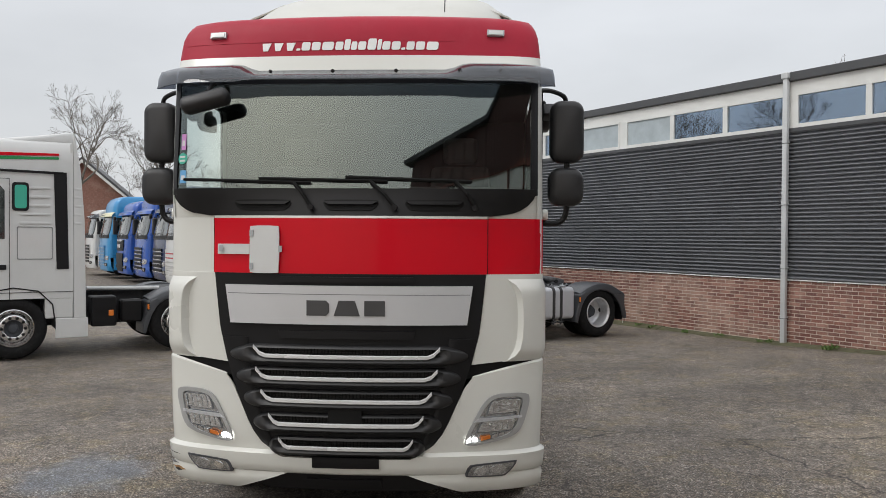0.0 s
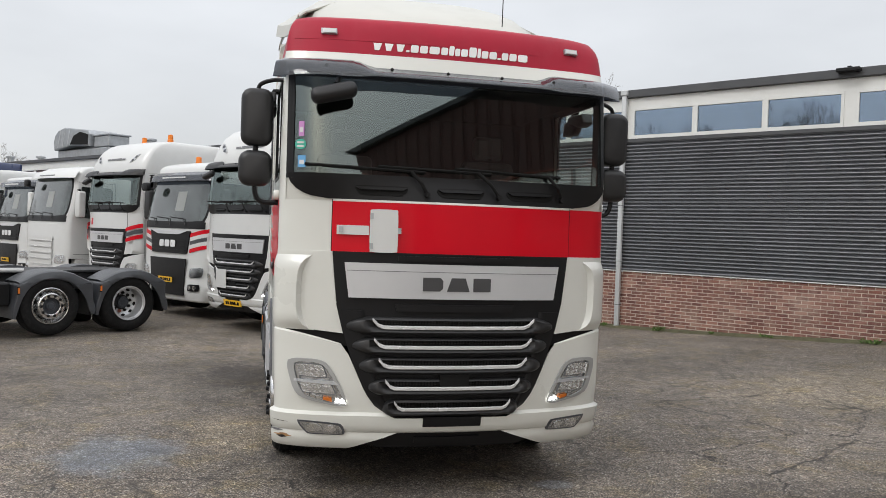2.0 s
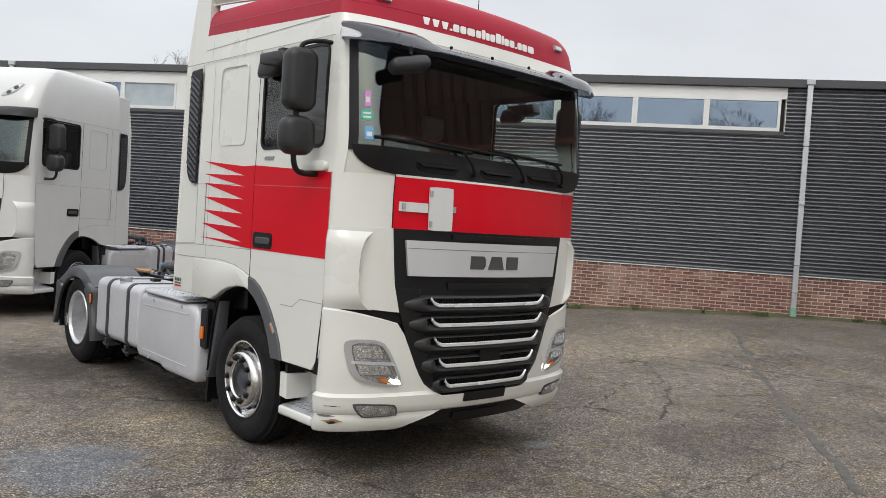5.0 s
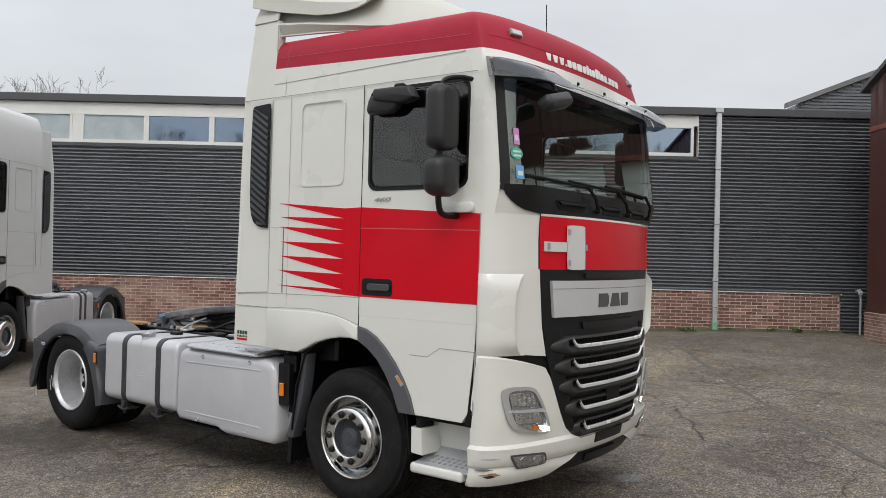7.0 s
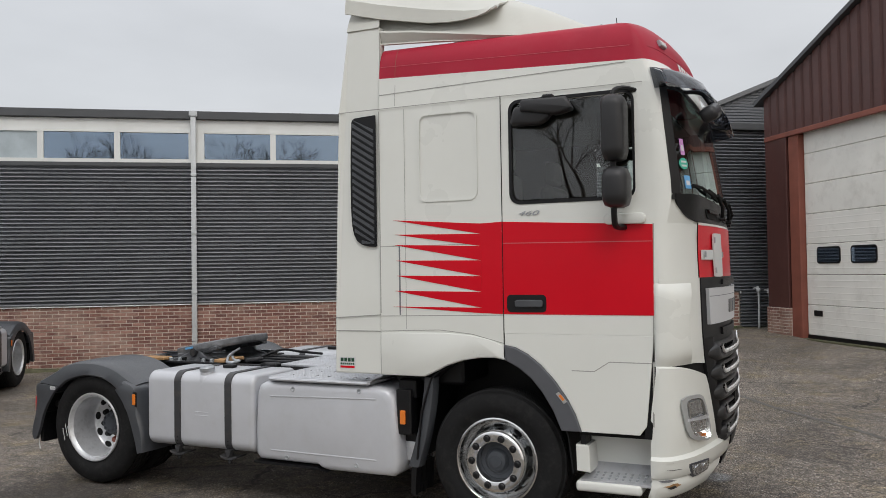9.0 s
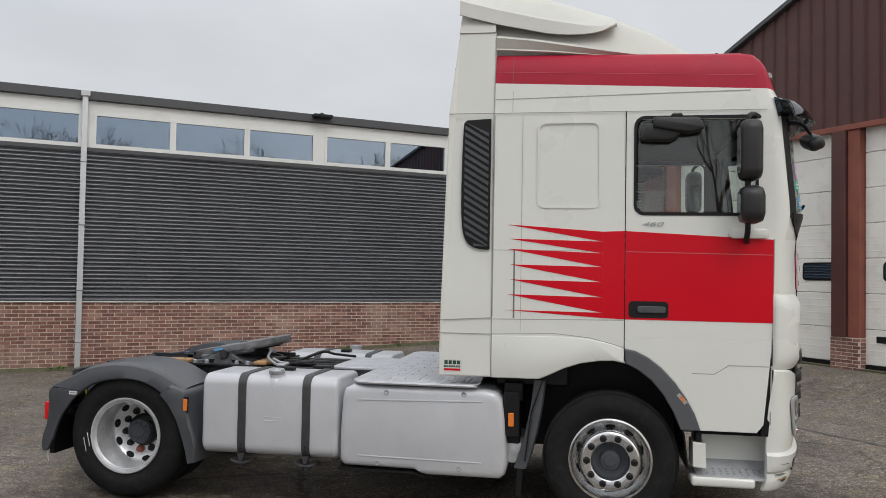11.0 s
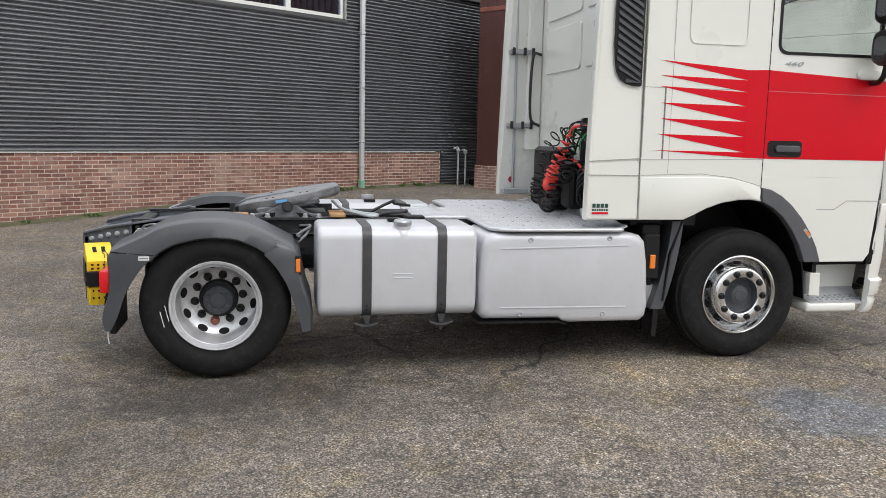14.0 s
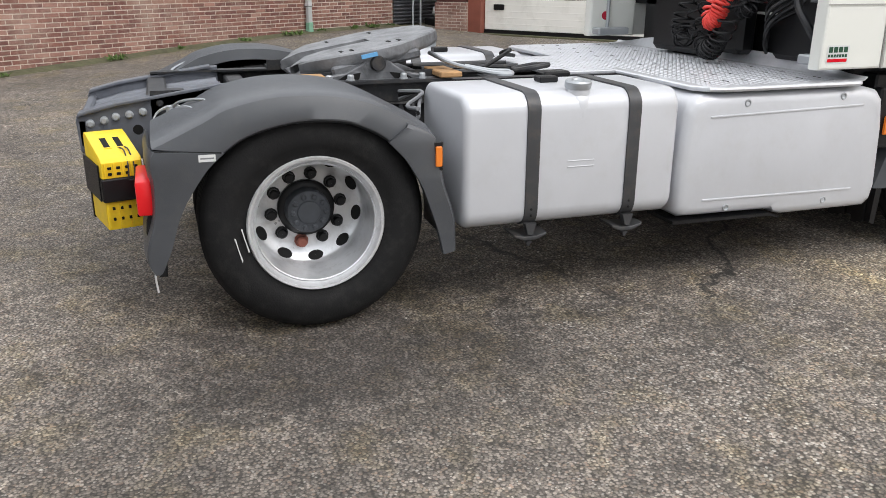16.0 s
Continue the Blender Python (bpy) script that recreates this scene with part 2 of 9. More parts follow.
    # the blots under and beside the near truck paint its shade into the asphalt
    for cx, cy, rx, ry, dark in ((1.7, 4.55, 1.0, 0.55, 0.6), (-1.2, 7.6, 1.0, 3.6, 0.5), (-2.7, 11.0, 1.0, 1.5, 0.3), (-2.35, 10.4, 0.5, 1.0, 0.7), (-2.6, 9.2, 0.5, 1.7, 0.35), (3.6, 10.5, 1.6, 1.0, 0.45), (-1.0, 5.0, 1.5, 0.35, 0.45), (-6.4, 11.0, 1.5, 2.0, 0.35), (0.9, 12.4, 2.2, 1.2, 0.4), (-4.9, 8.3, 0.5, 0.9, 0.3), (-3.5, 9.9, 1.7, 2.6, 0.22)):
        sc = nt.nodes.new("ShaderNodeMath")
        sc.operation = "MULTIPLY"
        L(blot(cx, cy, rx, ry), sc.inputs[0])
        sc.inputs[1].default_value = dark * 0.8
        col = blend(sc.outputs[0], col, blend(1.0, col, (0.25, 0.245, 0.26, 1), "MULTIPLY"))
    for cx, cy, rx, ry, light in PALE:
        sc = nt.nodes.new("ShaderNodeMath")
        sc.operation = "MULTIPLY"
        L(blot(cx, cy, rx, ry), sc.inputs[0])
        sc.inputs[1].default_value = light
        col = blend(sc.outputs[0], col, blend(1.0, col, (1.75, 1.70, 1.50, 1), "MULTIPLY"))
    damp_n = blot(-3.4, 6.55, 0.5, 0.6, 0.45)
    damp_2 = blot(-0.05, 5.3, 0.16, 0.12, 0.2)
    dmx = nt.nodes.new("ShaderNodeMath")
    dmx.operation = "MAXIMUM"
    L(damp_n, dmx.inputs[0])
    L(damp_2, dmx.inputs[1])
    damp_n = dmx.outputs[0]
    wet = nt.nodes.new("ShaderNodeMath")
    wet.operation = "MULTIPLY"
    L(damp_n, wet.inputs[0])
    wet.inputs[1].default_value = 0.9
    # the sky's bluish reflection on the damp spots is tinted into their colour
    col = blend(wet.outputs[0], col, blend(1.0, col, (0.80, 0.98, 1.30, 1), "MULTIPLY"))
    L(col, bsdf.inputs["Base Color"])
    rough = nt.nodes.new("ShaderNodeMix")
    L(damp_n, rough.inputs["Factor"])
    rough.inputs[2].default_value, rough.inputs[3].default_value = 0.8, 0.33
    L(rough.outputs[0], bsdf.inputs["Roughness"])
    bp = nt.nodes.new("ShaderNodeBump")
    bp.inputs["Strength"].default_value, bp.inputs["Distance"].default_value = 0.55, 0.006
    hmix = nt.nodes.new("ShaderNodeMath")
    hmix.operation = "SUBTRACT"
    L(chip_d, hmix.inputs[1])
    hmix.inputs[0].default_value = 1.0
    hm2 = nt.nodes.new("ShaderNodeMath")
    hm2.operation = "SUBTRACT"
    L(hmix.outputs[0], hm2.inputs[0])
    L(both.outputs[0], hm2.inputs[1])
    L(hm2.outputs[0], bp.inputs["Height"])
    L(bp.outputs[0], bsdf.inputs["Normal"])
    return m


def brick_material(name, a, b, pale):
    """Fired brick that differs from brick to brick, with soot and lime bloom."""
    m = material(name, a, 0.88, bump=0.5, bump_scale=90, vary=0.12, scale=6.0, dirt=pale, dirt_amount=0.45)
    nt = m.node_tree
    oi = nt.nodes.new("ShaderNodeObjectInfo")
    geo = nt.nodes.new("ShaderNodeNewGeometry")
    add = nt.nodes.new("ShaderNodeMath")
    add.operation = "ADD"
    nt.links.new(oi.outputs["Random"], add.inputs[0])
    nt.links.new(geo.outputs["Random Per Island"], add.inputs[1])
    fr = nt.nodes.new("ShaderNodeMath")
    fr.operation = "FRACT"
    nt.links.new(add.outputs[0], fr.inputs[0])
    ramp = nt.nodes.new("ShaderNodeValToRGB")
    ramp.color_ramp.elements[0].color, ramp.color_ramp.elements[1].color = (*a, 1), (*b, 1)
    e = ramp.color_ramp.elements.new(0.5)
    e.color = (a[0] * 0.62, a[1] * 0.6, a[2] * 0.66, 1)
    nt.links.new(fr.outputs[0], ramp.inputs["Fac"])
    bloom = nt.nodes.new("ShaderNodeTexNoise")
    bloom.inputs["Scale"].default_value, bloom.inputs["Detail"].default_value, bloom.inputs["Roughness"].default_value = 0.75, 9.0, 0.7
    nt.links.new(geo.outputs["Position"], bloom.inputs["Vector"])
    where = nt.nodes.new("ShaderNodeMapRange")
    where.inputs["From Min"].default_value, where.inputs["From Max"].default_value = 0.50, 0.66
    where.inputs["To Max"].default_value = 0.55
    nt.links.new(bloom.outputs["Fac"], where.inputs["Value"])
    limed = nt.nodes.new("ShaderNodeMix")
    limed.data_type = "RGBA"
    nt.links.new(where.outputs["Result"], limed.inputs["Factor"])
    nt.links.new(ramp.outputs["Color"], limed.inputs["A"])
    limed.inputs["B"].default_value = (0.50, 0.37, 0.30, 1)
    for n in nt.nodes:
        if n.bl_idname == "ShaderNodeMix" and n.blend_type == "MULTIPLY":
            nt.links.new(limed.outputs["Result"], n.inputs["A"])
    return m


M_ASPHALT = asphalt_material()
M_WHITE = material("cream_white_paint", (0.715, 0.722, 0.680), 0.28, coat=0.5, vary=0.02, scale=1.6, dirt=(0.60, 0.59, 0.53), dirt_amount=0.10)
# dusty white, darkened further to offset strong skylight on upward faces
M_ROOFWHITE = material("dusty_toned_down_white", (0.55, 0.55, 0.505), 0.45, coat=0.15, vary=0.05, scale=1.4, dirt=(0.42, 0.41, 0.36), dirt_amount=0.3)
M_PUREWHITE = material("white_paint", (0.63, 0.64, 0.635), 0.3, coat=0.4, vary=0.02, dirt=(0.5, 0.49, 0.45), dirt_amount=0.15)
M_RED = material("red_paint", (0.60, 0.002, 0.014), 0.32, coat=0.12, spec=0.18, vary=0.03, scale=2.0)
M_REDROOF = material("red_roof_paint", (0.37, 0.008, 0.030), 0.5, coat=0.0, spec=0.3, vary=0.08, scale=2.5, dirt=(0.40, 0.04, 0.06), dirt_amount=0.3)
M_FENDER = material("fender_grey", (0.085, 0.088, 0.098), 0.5, vary=0.1, scale=5, bump=0.08, bump_scale=300)
M_ROOFLINE = material("roof_line_red", (0.52, 0.10, 0.12), 0.5)
M_MIRROR = material("mirror_housing", (0.020, 0.020, 0.0215), 0.42, vary=0.12, scale=7, bump=0.08, bump_scale=350, spec=0.45)
M_SEAM = material("seam_grey", (0.34, 0.34, 0.315), 0.7)
M_BLACK = material("black_plastic", (0.006, 0.006, 0.007), 0.42, vary=0.15, scale=8, bump=0.1, bump_scale=400, spec=0.34)
M_GRILLE = material("grille_black", (0.010, 0.010, 0.011), 0.45, vary=0.1, scale=5, spec=0.25)
M_FIN = material("satin_black_plastic", (0.015, 0.015, 0.016), 0.40, vary=0.12, scale=6, bump=0.08, bump_scale=350, spec=0.5)
M_GREY = material("dark_grey_plastic", (0.052, 0.056, 0.064), 0.38, spec=0.7, vary=0.12, scale=5, bump=0.12, bump_scale=300, dirt=(0.09, 0.09, 0.087), dirt_amount=0.3)
M_MIDGREY = material("mid_grey_plastic", (0.17, 0.175, 0.185), 0.5, vary=0.08, scale=4)
M_BEZEL = material("bezel_silver", (0.40, 0.405, 0.405), 0.4, metal=0.2)
M_SILVER = material("silver_grille_bar", (0.66, 0.67, 0.69), 0.36, metal=0.4, vary=0.04, scale=2)
M_STRIP = material("polished_strip", (0.80, 0.81, 0.82), 0.25, metal=0.35, vary=0.03)
M_CHROME = material("chrome", (0.82, 0.83, 0.84), 0.12, metal=1.0, vary=0.03)
M_BADGE = material("badge_grey", (0.10, 0.10, 0.105), 0.3, metal=0.5)
M_ALU = material("brushed_tank", (0.545, 0.555, 0.585), 0.34, metal=0.15, vary=0.04, scale=3.0, dirt=(0.45, 0.45, 0.44), dirt_amount=0.3, bump=0.05, bump_scale=25)
M_PLATE = material("tread_plate", (0.60, 0.61, 0.64), 0.38, metal=0.5, vary=0.08, scale=6, dirt=(0.3, 0.3, 0.29), dirt_amount=0.4)
M_RIM = material("silver_rim", (0.66, 0.67, 0.69), 0.30, metal=0.5, vary=0.07, scale=11, dirt=(0.20, 0.19, 0.175), dirt_amount=0.35)
M_POLISHED = material("polished_rim", (0.74, 0.745, 0.75), 0.17, metal=1.0, vary=0.05, scale=13, dirt=(0.30, 0.29, 0.27), dirt_amount=0.3)
M_RUBBER = material("tyre_rubber", (0.009, 0.009, 0.0095), 0.8, spec=0.25, vary=0.25, scale=7, bump=0.2, bump_scale=120, dirt=(0.035, 0.034, 0.032), dirt_amount=0.5)
M_STEEL = material("chassis_steel", (0.022, 0.023, 0.026), 0.5, metal=0.2, vary=0.2, scale=8, bump=0.1, dirt=(0.12, 0.10, 0.08), dirt_amount=0.5)
M_GREASE = material("greasy_steel", (0.135, 0.14, 0.15), 0.36, metal=0.35, vary=0.35, scale=14, bump=0.5, bump_scale=45, dirt=(0.07, 0.06, 0.05), dirt_amount=0.5)
M_COUPLING = material("worn_coupling_steel", (0.20, 0.205, 0.215), 0.5, metal=0.2, vary=0.35, scale=11, bump=0.5, bump_scale=40, dirt=(0.08, 0.075, 0.07), dirt_amount=0.4)
M_STRAP = material("strap_steel", (0.055, 0.056, 0.06), 0.45, metal=0.3, vary=0.15, scale=7, dirt=(0.14, 0.11, 0.08), dirt_amount=0.35)
M_TAIL = material("tail_paint", (0.105, 0.113, 0.134), 0.42, metal=0.1, vary=0.2, scale=9, bump=0.15, bump_scale=50, dirt=(0.10, 0.095, 0.09), dirt_amount=0.5)
M_HUBGREY = material("hub_paint", (0.05, 0.056, 0.066), 0.5, vary=0.12, scale=20)
M_AMBER = lamp_glow("amber_lens", (0.74, 0.20, 0.025), 0.03)
M_REDLENS = lamp_glow("red_lens", (0.6, 0.008, 0.012), 0.1)
M_DRL = lamp_glow("daylight_led", (1.0, 0.98, 0.95), 8.0)
M_REFLECTOR = material("lamp_reflector", (0.88, 0.89, 0.90), 0.12, metal=0.95, vary=0.2, scale=30, bump=0.6, bump_scale=35)
M_LAMPBACK = material("lamp_backing", (0.60, 0.61, 0.62), 0.18, metal=0.9, vary=0.3, scale=22, bump=0.6, bump_scale=26)
M_LENS = glass("lamp_lens", (0.93, 0.94, 0.95), 1.35)
M_WINDSCREEN = glass("windscreen_glass", (0.86, 0.90, 0.88), 1.5, 0.125, (0.86, 1.0, 0.98))
M_SIDEGLASS = glass("side_glass", (0.82, 0.89, 0.86), 1.5, 0.05)
M_WALLGLASS = glass("office_glass", (0.62, 0.66, 0.70), 1.6, 0.27, (0.66, 0.81, 1.0))
M_VISOR = glass("smoked_visor", (0.36, 0.38, 0.42), 1.5, 0.03)
M_BLIND = material("pale_film", (0.42, 0.48, 0.51), 0.35, vary=0.12, scale=3.0, dirt=(0.32, 0.38, 0.41), dirt_amount=0.5)
M_INTERIOR = material("cab_trim_and_room_dark", (0.014, 0.0135, 0.013), 0.8, vary=0.15)
M_INTERIOR2 = material("cab_trim_grey", (0.060, 0.058, 0.056), 0.8, vary=0.15)
M_YELLOW = material("yellow_plastic", (0.80, 0.55, 0.02), 0.45, vary=0.08, scale=9, dirt=(0.35, 0.25, 0.05), dirt_amount=0.3)
M_ORANGE_HOSE = material("orange_hose", (0.78, 0.065, 0.05), 0.4)
M_GREEN = material("green_paint", (0.02, 0.26, 0.08), 0.4)
M_DARKGREEN = material("dark_green_print", (0.008, 0.060, 0.030), 0.5)
M_WOOD = material("worn_wood", (0.38, 0.22, 0.10), 0.8, vary=0.25, scale=14, bump=0.2)
M_CLAD = material("dark_cladding", (0.158, 0.166, 0.182), 0.34, vary=0.10, scale=0.9, dirt=(0.085, 0.09, 0.095), dirt_amount=0.3, spec=0.6)
M_FASCIA = material("white_fascia", (0.74, 0.75, 0.73), 0.5, vary=0.04, scale=0.8, dirt=(0.5, 0.5, 0.45), dirt_amount=0.25)
M_ROOFEDGE = material("roof_edge_grey", (0.075, 0.078, 0.083), 0.55, vary=0.08)
M_PIPE = material("drainpipe_grey", (0.56, 0.58, 0.59), 0.45, vary=0.06, scale=2, dirt=(0.35, 0.36, 0.34), dirt_amount=0.4)
M_PIPEGREEN = material("pipe_shoe_green", (0.22, 0.42, 0.30), 0.6, vary=0.15, scale=8)
M_BRICK = brick_material("red_brick", (0.240, 0.106, 0.080), (0.355, 0.188, 0.147), (0.50, 0.37, 0.30))
M_MORTAR = material("mortar", (0.62, 0.545, 0.475), 0.95, vary=0.15, scale=4, bump=0.4, bump_scale=70, dirt=(0.55, 0.47, 0.40), dirt_amount=0.4)
M_SOIL = material("mossy_edge", (0.085, 0.085, 0.045), 0.95, vary=0.3, scale=6, bump=0.6, bump_scale=30, dirt=(0.16, 0.13, 0.09), dirt_amount=0.6)
M_GRASS = material("weed_green", (0.10, 0.17, 0.04), 0.7, vary=0.3, scale=20)
M_BROWN = material("brown_cladding", (0.082, 0.029, 0.024), 0.5, vary=0.1, scale=1.2, dirt=(0.16, 0.07, 0.055), dirt_amount=0.3)
M_POST = material("rust_red_post", (0.24, 0.075, 0.05), 0.6, vary=0.15, scale=3)
M_DOORWHITE = material("overhead_door_white", (0.88, 0.865, 0.81), 0.45, vary=0.05, scale=1.5, dirt=(0.45, 0.42, 0.36), dirt_amount=0.3)
M_ROOFGREY = material("fibre_cement_roof", (0.20, 0.205, 0.21), 0.8, vary=0.12, scale=1.5, bump=0.2)
M_BARK = material("bark", (0.135, 0.118, 0.10), 0.9, vary=0.25, scale=8)
M_BLUE = material("blue_paint", (0.02, 0.09, 0.40), 0.28, coat=0.5, vary=0.04)
M_LBLUE = material("light_blue_paint", (0.03, 0.26, 0.55), 0.3, coat=0.5, vary=0.04)
M_NAVY = material("navy_paint", (0.012, 0.025, 0.085), 0.28, coat=0.5, vary=0.05)
M_PALEYELLOW = material("pale_yellow_paint", (0.72, 0.70, 0.48), 0.35, coat=0.3, vary=0.04)
M_NUMBERPLATE = material("number_plate_yellow", (0.85, 0.50, 0.03), 0.4)
M_SIGNWHITE = material("sign_white", (0.80, 0.81, 0.80), 0.5)
M_INK = material("dark_ink", (0.008, 0.008, 0.008), 0.7, spec=0.2)
M_PINK = material("sticker_pink", (0.55, 0.25, 0.55), 0.5)
M_TEAL = material("sticker_green", (0.05, 0.42, 0.30), 0.5)
M_STBLUE = material("sticker_blue", (0.12, 0.35, 0.62), 0.5)
M_DARKGLASS = material("dark_windscreen", (0.050, 0.062, 0.060), 0.04, vary=0.7, scale=2.2, spec=1.0, coat=1.0, metal=0.25, dirt=(0.02, 0.022, 0.022), dirt_amount=0.85)
M_CURTAIN = material("pale_curtain", (0.24, 0.25, 0.24), 0.3, vary=0.15, coat=0.6)
M_GRIT = material("loose_grit", (0.30, 0.275, 0.24), 0.9, vary=0.3, scale=30)
M_TAR = material("tar", (0.112, 0.106, 0.097), 0.75, vary=0.35, scale=9, bump=0.5, bump_scale=120, dirt=(0.15, 0.135, 0.115), dirt_amount=1.0)
M_GALV = material("galvanised_steel", (0.42, 0.44, 0.46), 0.45, metal=0.6, vary=0.12, scale=5)

# ---- mesh helpers ----
def part(name, bm, mat, parent=None, label="", smooth=False, angle=35):
    """Links a bmesh as one mesh object, under a thing or a part."""
    me = bpy.data.meshes.new(name)
    bm.normal_update()
    bm.to_mesh(me)
    bm.free()
    if smooth:
        me.shade_smooth()
        if angle < 180:
            me.set_sharp_from_angle(angle=radians(angle))
    for m in mat if isinstance(mat, (list, tuple)) else [mat]:
        me.materials.append(m)
    ob = new(name, me)
    if parent is not None:
        ob.parent = parent
    if label:
        ob["label"] = label
    return ob


def share(name, ob, parent, m=None, label=""):
    """Another object on the mesh of ob."""
    o = new(name, ob.data)
    o.parent = parent
    if m is not None:
        o.matrix_basis = m
    if label:
        o["label"] = label
    return o


def thing(name, m, label, category, group="", kind=""):
    ob = new(name)
    ob.empty_display_size = 0.2
    ob.matrix_basis = m
    return tagged(ob, label, category, group, kind)


def box(x0, x1, y0, y1, z0, z1, bevel=0.0, seg=1, bm=None):
    b = bm or bmesh.new()
    vs = [b.verts.new((x, y, z)) for x in (x0, x1) for y in (y0, y1) for z in (z0, z1)]
    fs = [b.faces.new([vs[i] for i in f]) for f in ((0, 1, 3, 2), (4, 6, 7, 5), (0, 4, 5, 1), (2, 3, 7, 6), (0, 2, 6, 4), (1, 5, 7, 3))]
    if bevel:
        es = {e for f in fs for e in f.edges}
        bmesh.ops.bevel(b, geom=list(es), offset=bevel, segments=seg, profile=0.5, affect="EDGES", clamp_overlap=True)
    return b


def moved(bm, m):
    bmesh.ops.transform(bm, matrix=m, verts=bm.verts)
    return bm


def joined(*bms):
    out = bmesh.new()
    for b in bms:
        me = bpy.data.meshes.new("tmp")
        b.to_mesh(me)
        b.free()
        out.from_mesh(me)
        bpy.data.meshes.remove(me)
    return out


def lathe(profile, segs=48, bm=None, closed=False):
    """Turns (radius, along x) round the x axis."""
    b = bm or bmesh.new()
    rings = []
    for r, a in profile:
        rings.append([b.verts.new((a, r * math.cos(i * math.tau / segs), r * math.sin(i * math.tau / segs))) for i in range(segs)])
    pairs = list(zip(rings, rings[1:])) + ([(rings[-1], rings[0])] if closed else [])
    for p, q in pairs:
        for i in range(segs):
            b.faces.new((p[i], p[(i + 1) % segs], q[(i + 1) % segs], q[i]))
    return b


def loft(rings, loop=False, caps=False, bm=None):
    """Skins rows of points; loop closes each row."""
    b = bm or bmesh.new()
    rows = [[b.verts.new(p) for p in r] for r in rings]
    for p, q in zip(rows, rows[1:]):
        k = len(p)
        for i in range(k if loop else k - 1):
            try:
                b.faces.new((p[i], p[(i + 1) % k], q[(i + 1) % k], q[i]))
            except ValueError:
                pass
    if caps:
        b.faces.new(rows[0][::-1])
        b.faces.new(rows[-1])
    return b


def thick(bm, t):
    """Gives a sheet a thickness (towards the back of its faces)."""
    bm.normal_update()
    bmesh.ops.solidify(bm, geom=list(bm.faces), thickness=t)
    return bm


def tube(points, r, sides=8, bm=None, taper=None):
    """A round bar along points."""
    b = bm or bmesh.new()
    pts = [Vector(p) for p in points]
    up, rows = None, []
    for i, p in enumerate(pts):
        d = (pts[min(i + 1, len(pts) - 1)] - pts[max(i - 1, 0)]).normalized()
        if up is None:
            up = d.orthogonal().normalized()
        up = (up - d * up.dot(d)).normalized()
        side = d.cross(up)
        rad = r if taper is None else r + (taper - r) * i / (len(pts) - 1)
        rows.append([b.verts.new(p + rad * (up * math.cos(k * math.tau / sides) + side * math.sin(k * math.tau / sides))) for k in range(sides)])
    for p, q in zip(rows, rows[1:]):
        for i in range(sides):
            b.faces.new((p[i], p[(i + 1) % sides], q[(i + 1) % sides], q[i]))
    b.faces.new(rows[0][::-1])
    b.faces.new(rows[-1])
    return b


def curve_pts(pts, n=6):
    """A smooth line through points."""
    P = [Vector(p) for p in pts]
    P = [P[0] * 2 - P[1]] + P + [P[-1] * 2 - P[-2]]
    out = []
    for a, b, c, d in zip(P, P[1:], P[2:], P[3:]):
        for i in range(n):
            t = i / n
            out.append(0.5 * (2 * b + (c - a) * t + (2 * a - 5 * b + 4 * c - d) * t * t + (3 * b - a - 3 * c + d) * t ** 3))
    return out + [P[-2]]


def prism(poly, axis, lo, hi, bevel=0.0, bm=None):
    """Pushes a flat outline along an axis. poly: pairs in the two other axes, in xyz order."""
    b = bm or bmesh.new()

    def at(p, k):
        return {"x": (k, p[0], p[1]), "y": (p[0], k, p[1]), "z": (p[0], p[1], k)}[axis]

    lo_v, hi_v = [b.verts.new(at(p, lo)) for p in poly], [b.verts.new(at(p, hi)) for p in poly]
    n = len(poly)
    made = [b.faces.new(lo_v[::-1]), b.faces.new(hi_v)]
    for i in range(n):
        made.append(b.faces.new((lo_v[i], lo_v[(i + 1) % n], hi_v[(i + 1) % n], hi_v[i])))
    bmesh.ops.recalc_face_normals(b, faces=made)
    if bevel:
        es = {e for f in made[:2] for e in f.edges}
        bmesh.ops.bevel(b, geom=list(es), offset=bevel, segments=2, profile=0.5, affect="EDGES", clamp_overlap=True)
    return b


def round_rect(a0, a1, b0, b1, r, n=5):
    out = []
    for ca, cb, s in ((a1 - r, b1 - r, 0), (a0 + r, b1 - r, 90), (a0 + r, b0 + r, 180), (a1 - r, b0 + r, 270)):
        out += [(ca + r * math.cos(radians(s + 90 * i / n)), cb + r * math.sin(radians(s + 90 * i / n))) for i in range(n + 1)]
    return out


def ring_prism(outer, inner, axis, lo, hi):
    """A flat frame between two outlines with the same number of points."""
    b = bmesh.new()

    def at(p, k):
        return {"x": (k, p[0], p[1]), "y": (p[0], k, p[1]), "z": (p[0], p[1], k)}[axis]

    rows = [[b.verts.new(at(p, k)) for p in poly] for poly, k in ((outer, lo), (outer, hi), (inner, hi), (inner, lo))]
    n = len(outer)
    for p, q in zip(rows, rows[1:] + rows[:1]):
        for i in range(n):
            b.faces.new((p[i], p[(i + 1) % n], q[(i + 1) % n], q[i]))
    bmesh.ops.recalc_face_normals(b, faces=b.faces)
    return b


def smooth01(x):
    x = min(max(x, 0.0), 1.0)
    return x * x * (3 - 2 * x)

# ---- the yard ----
WP, WD, WN = Vector((5.51, 15.89, 0)), Vector((0.5754, -0.8179, 0)), Vector((0.8179, 0.5754, 0))  # long wall: point, along, away from the yard
WALL_M = Matrix(((WD.x, WN.x, 0, WP.x), (WD.y, WN.y, 0, WP.y), (0, 0, 1, 0), (0, 0, 0, 1)))  # x along the wall, y behind it


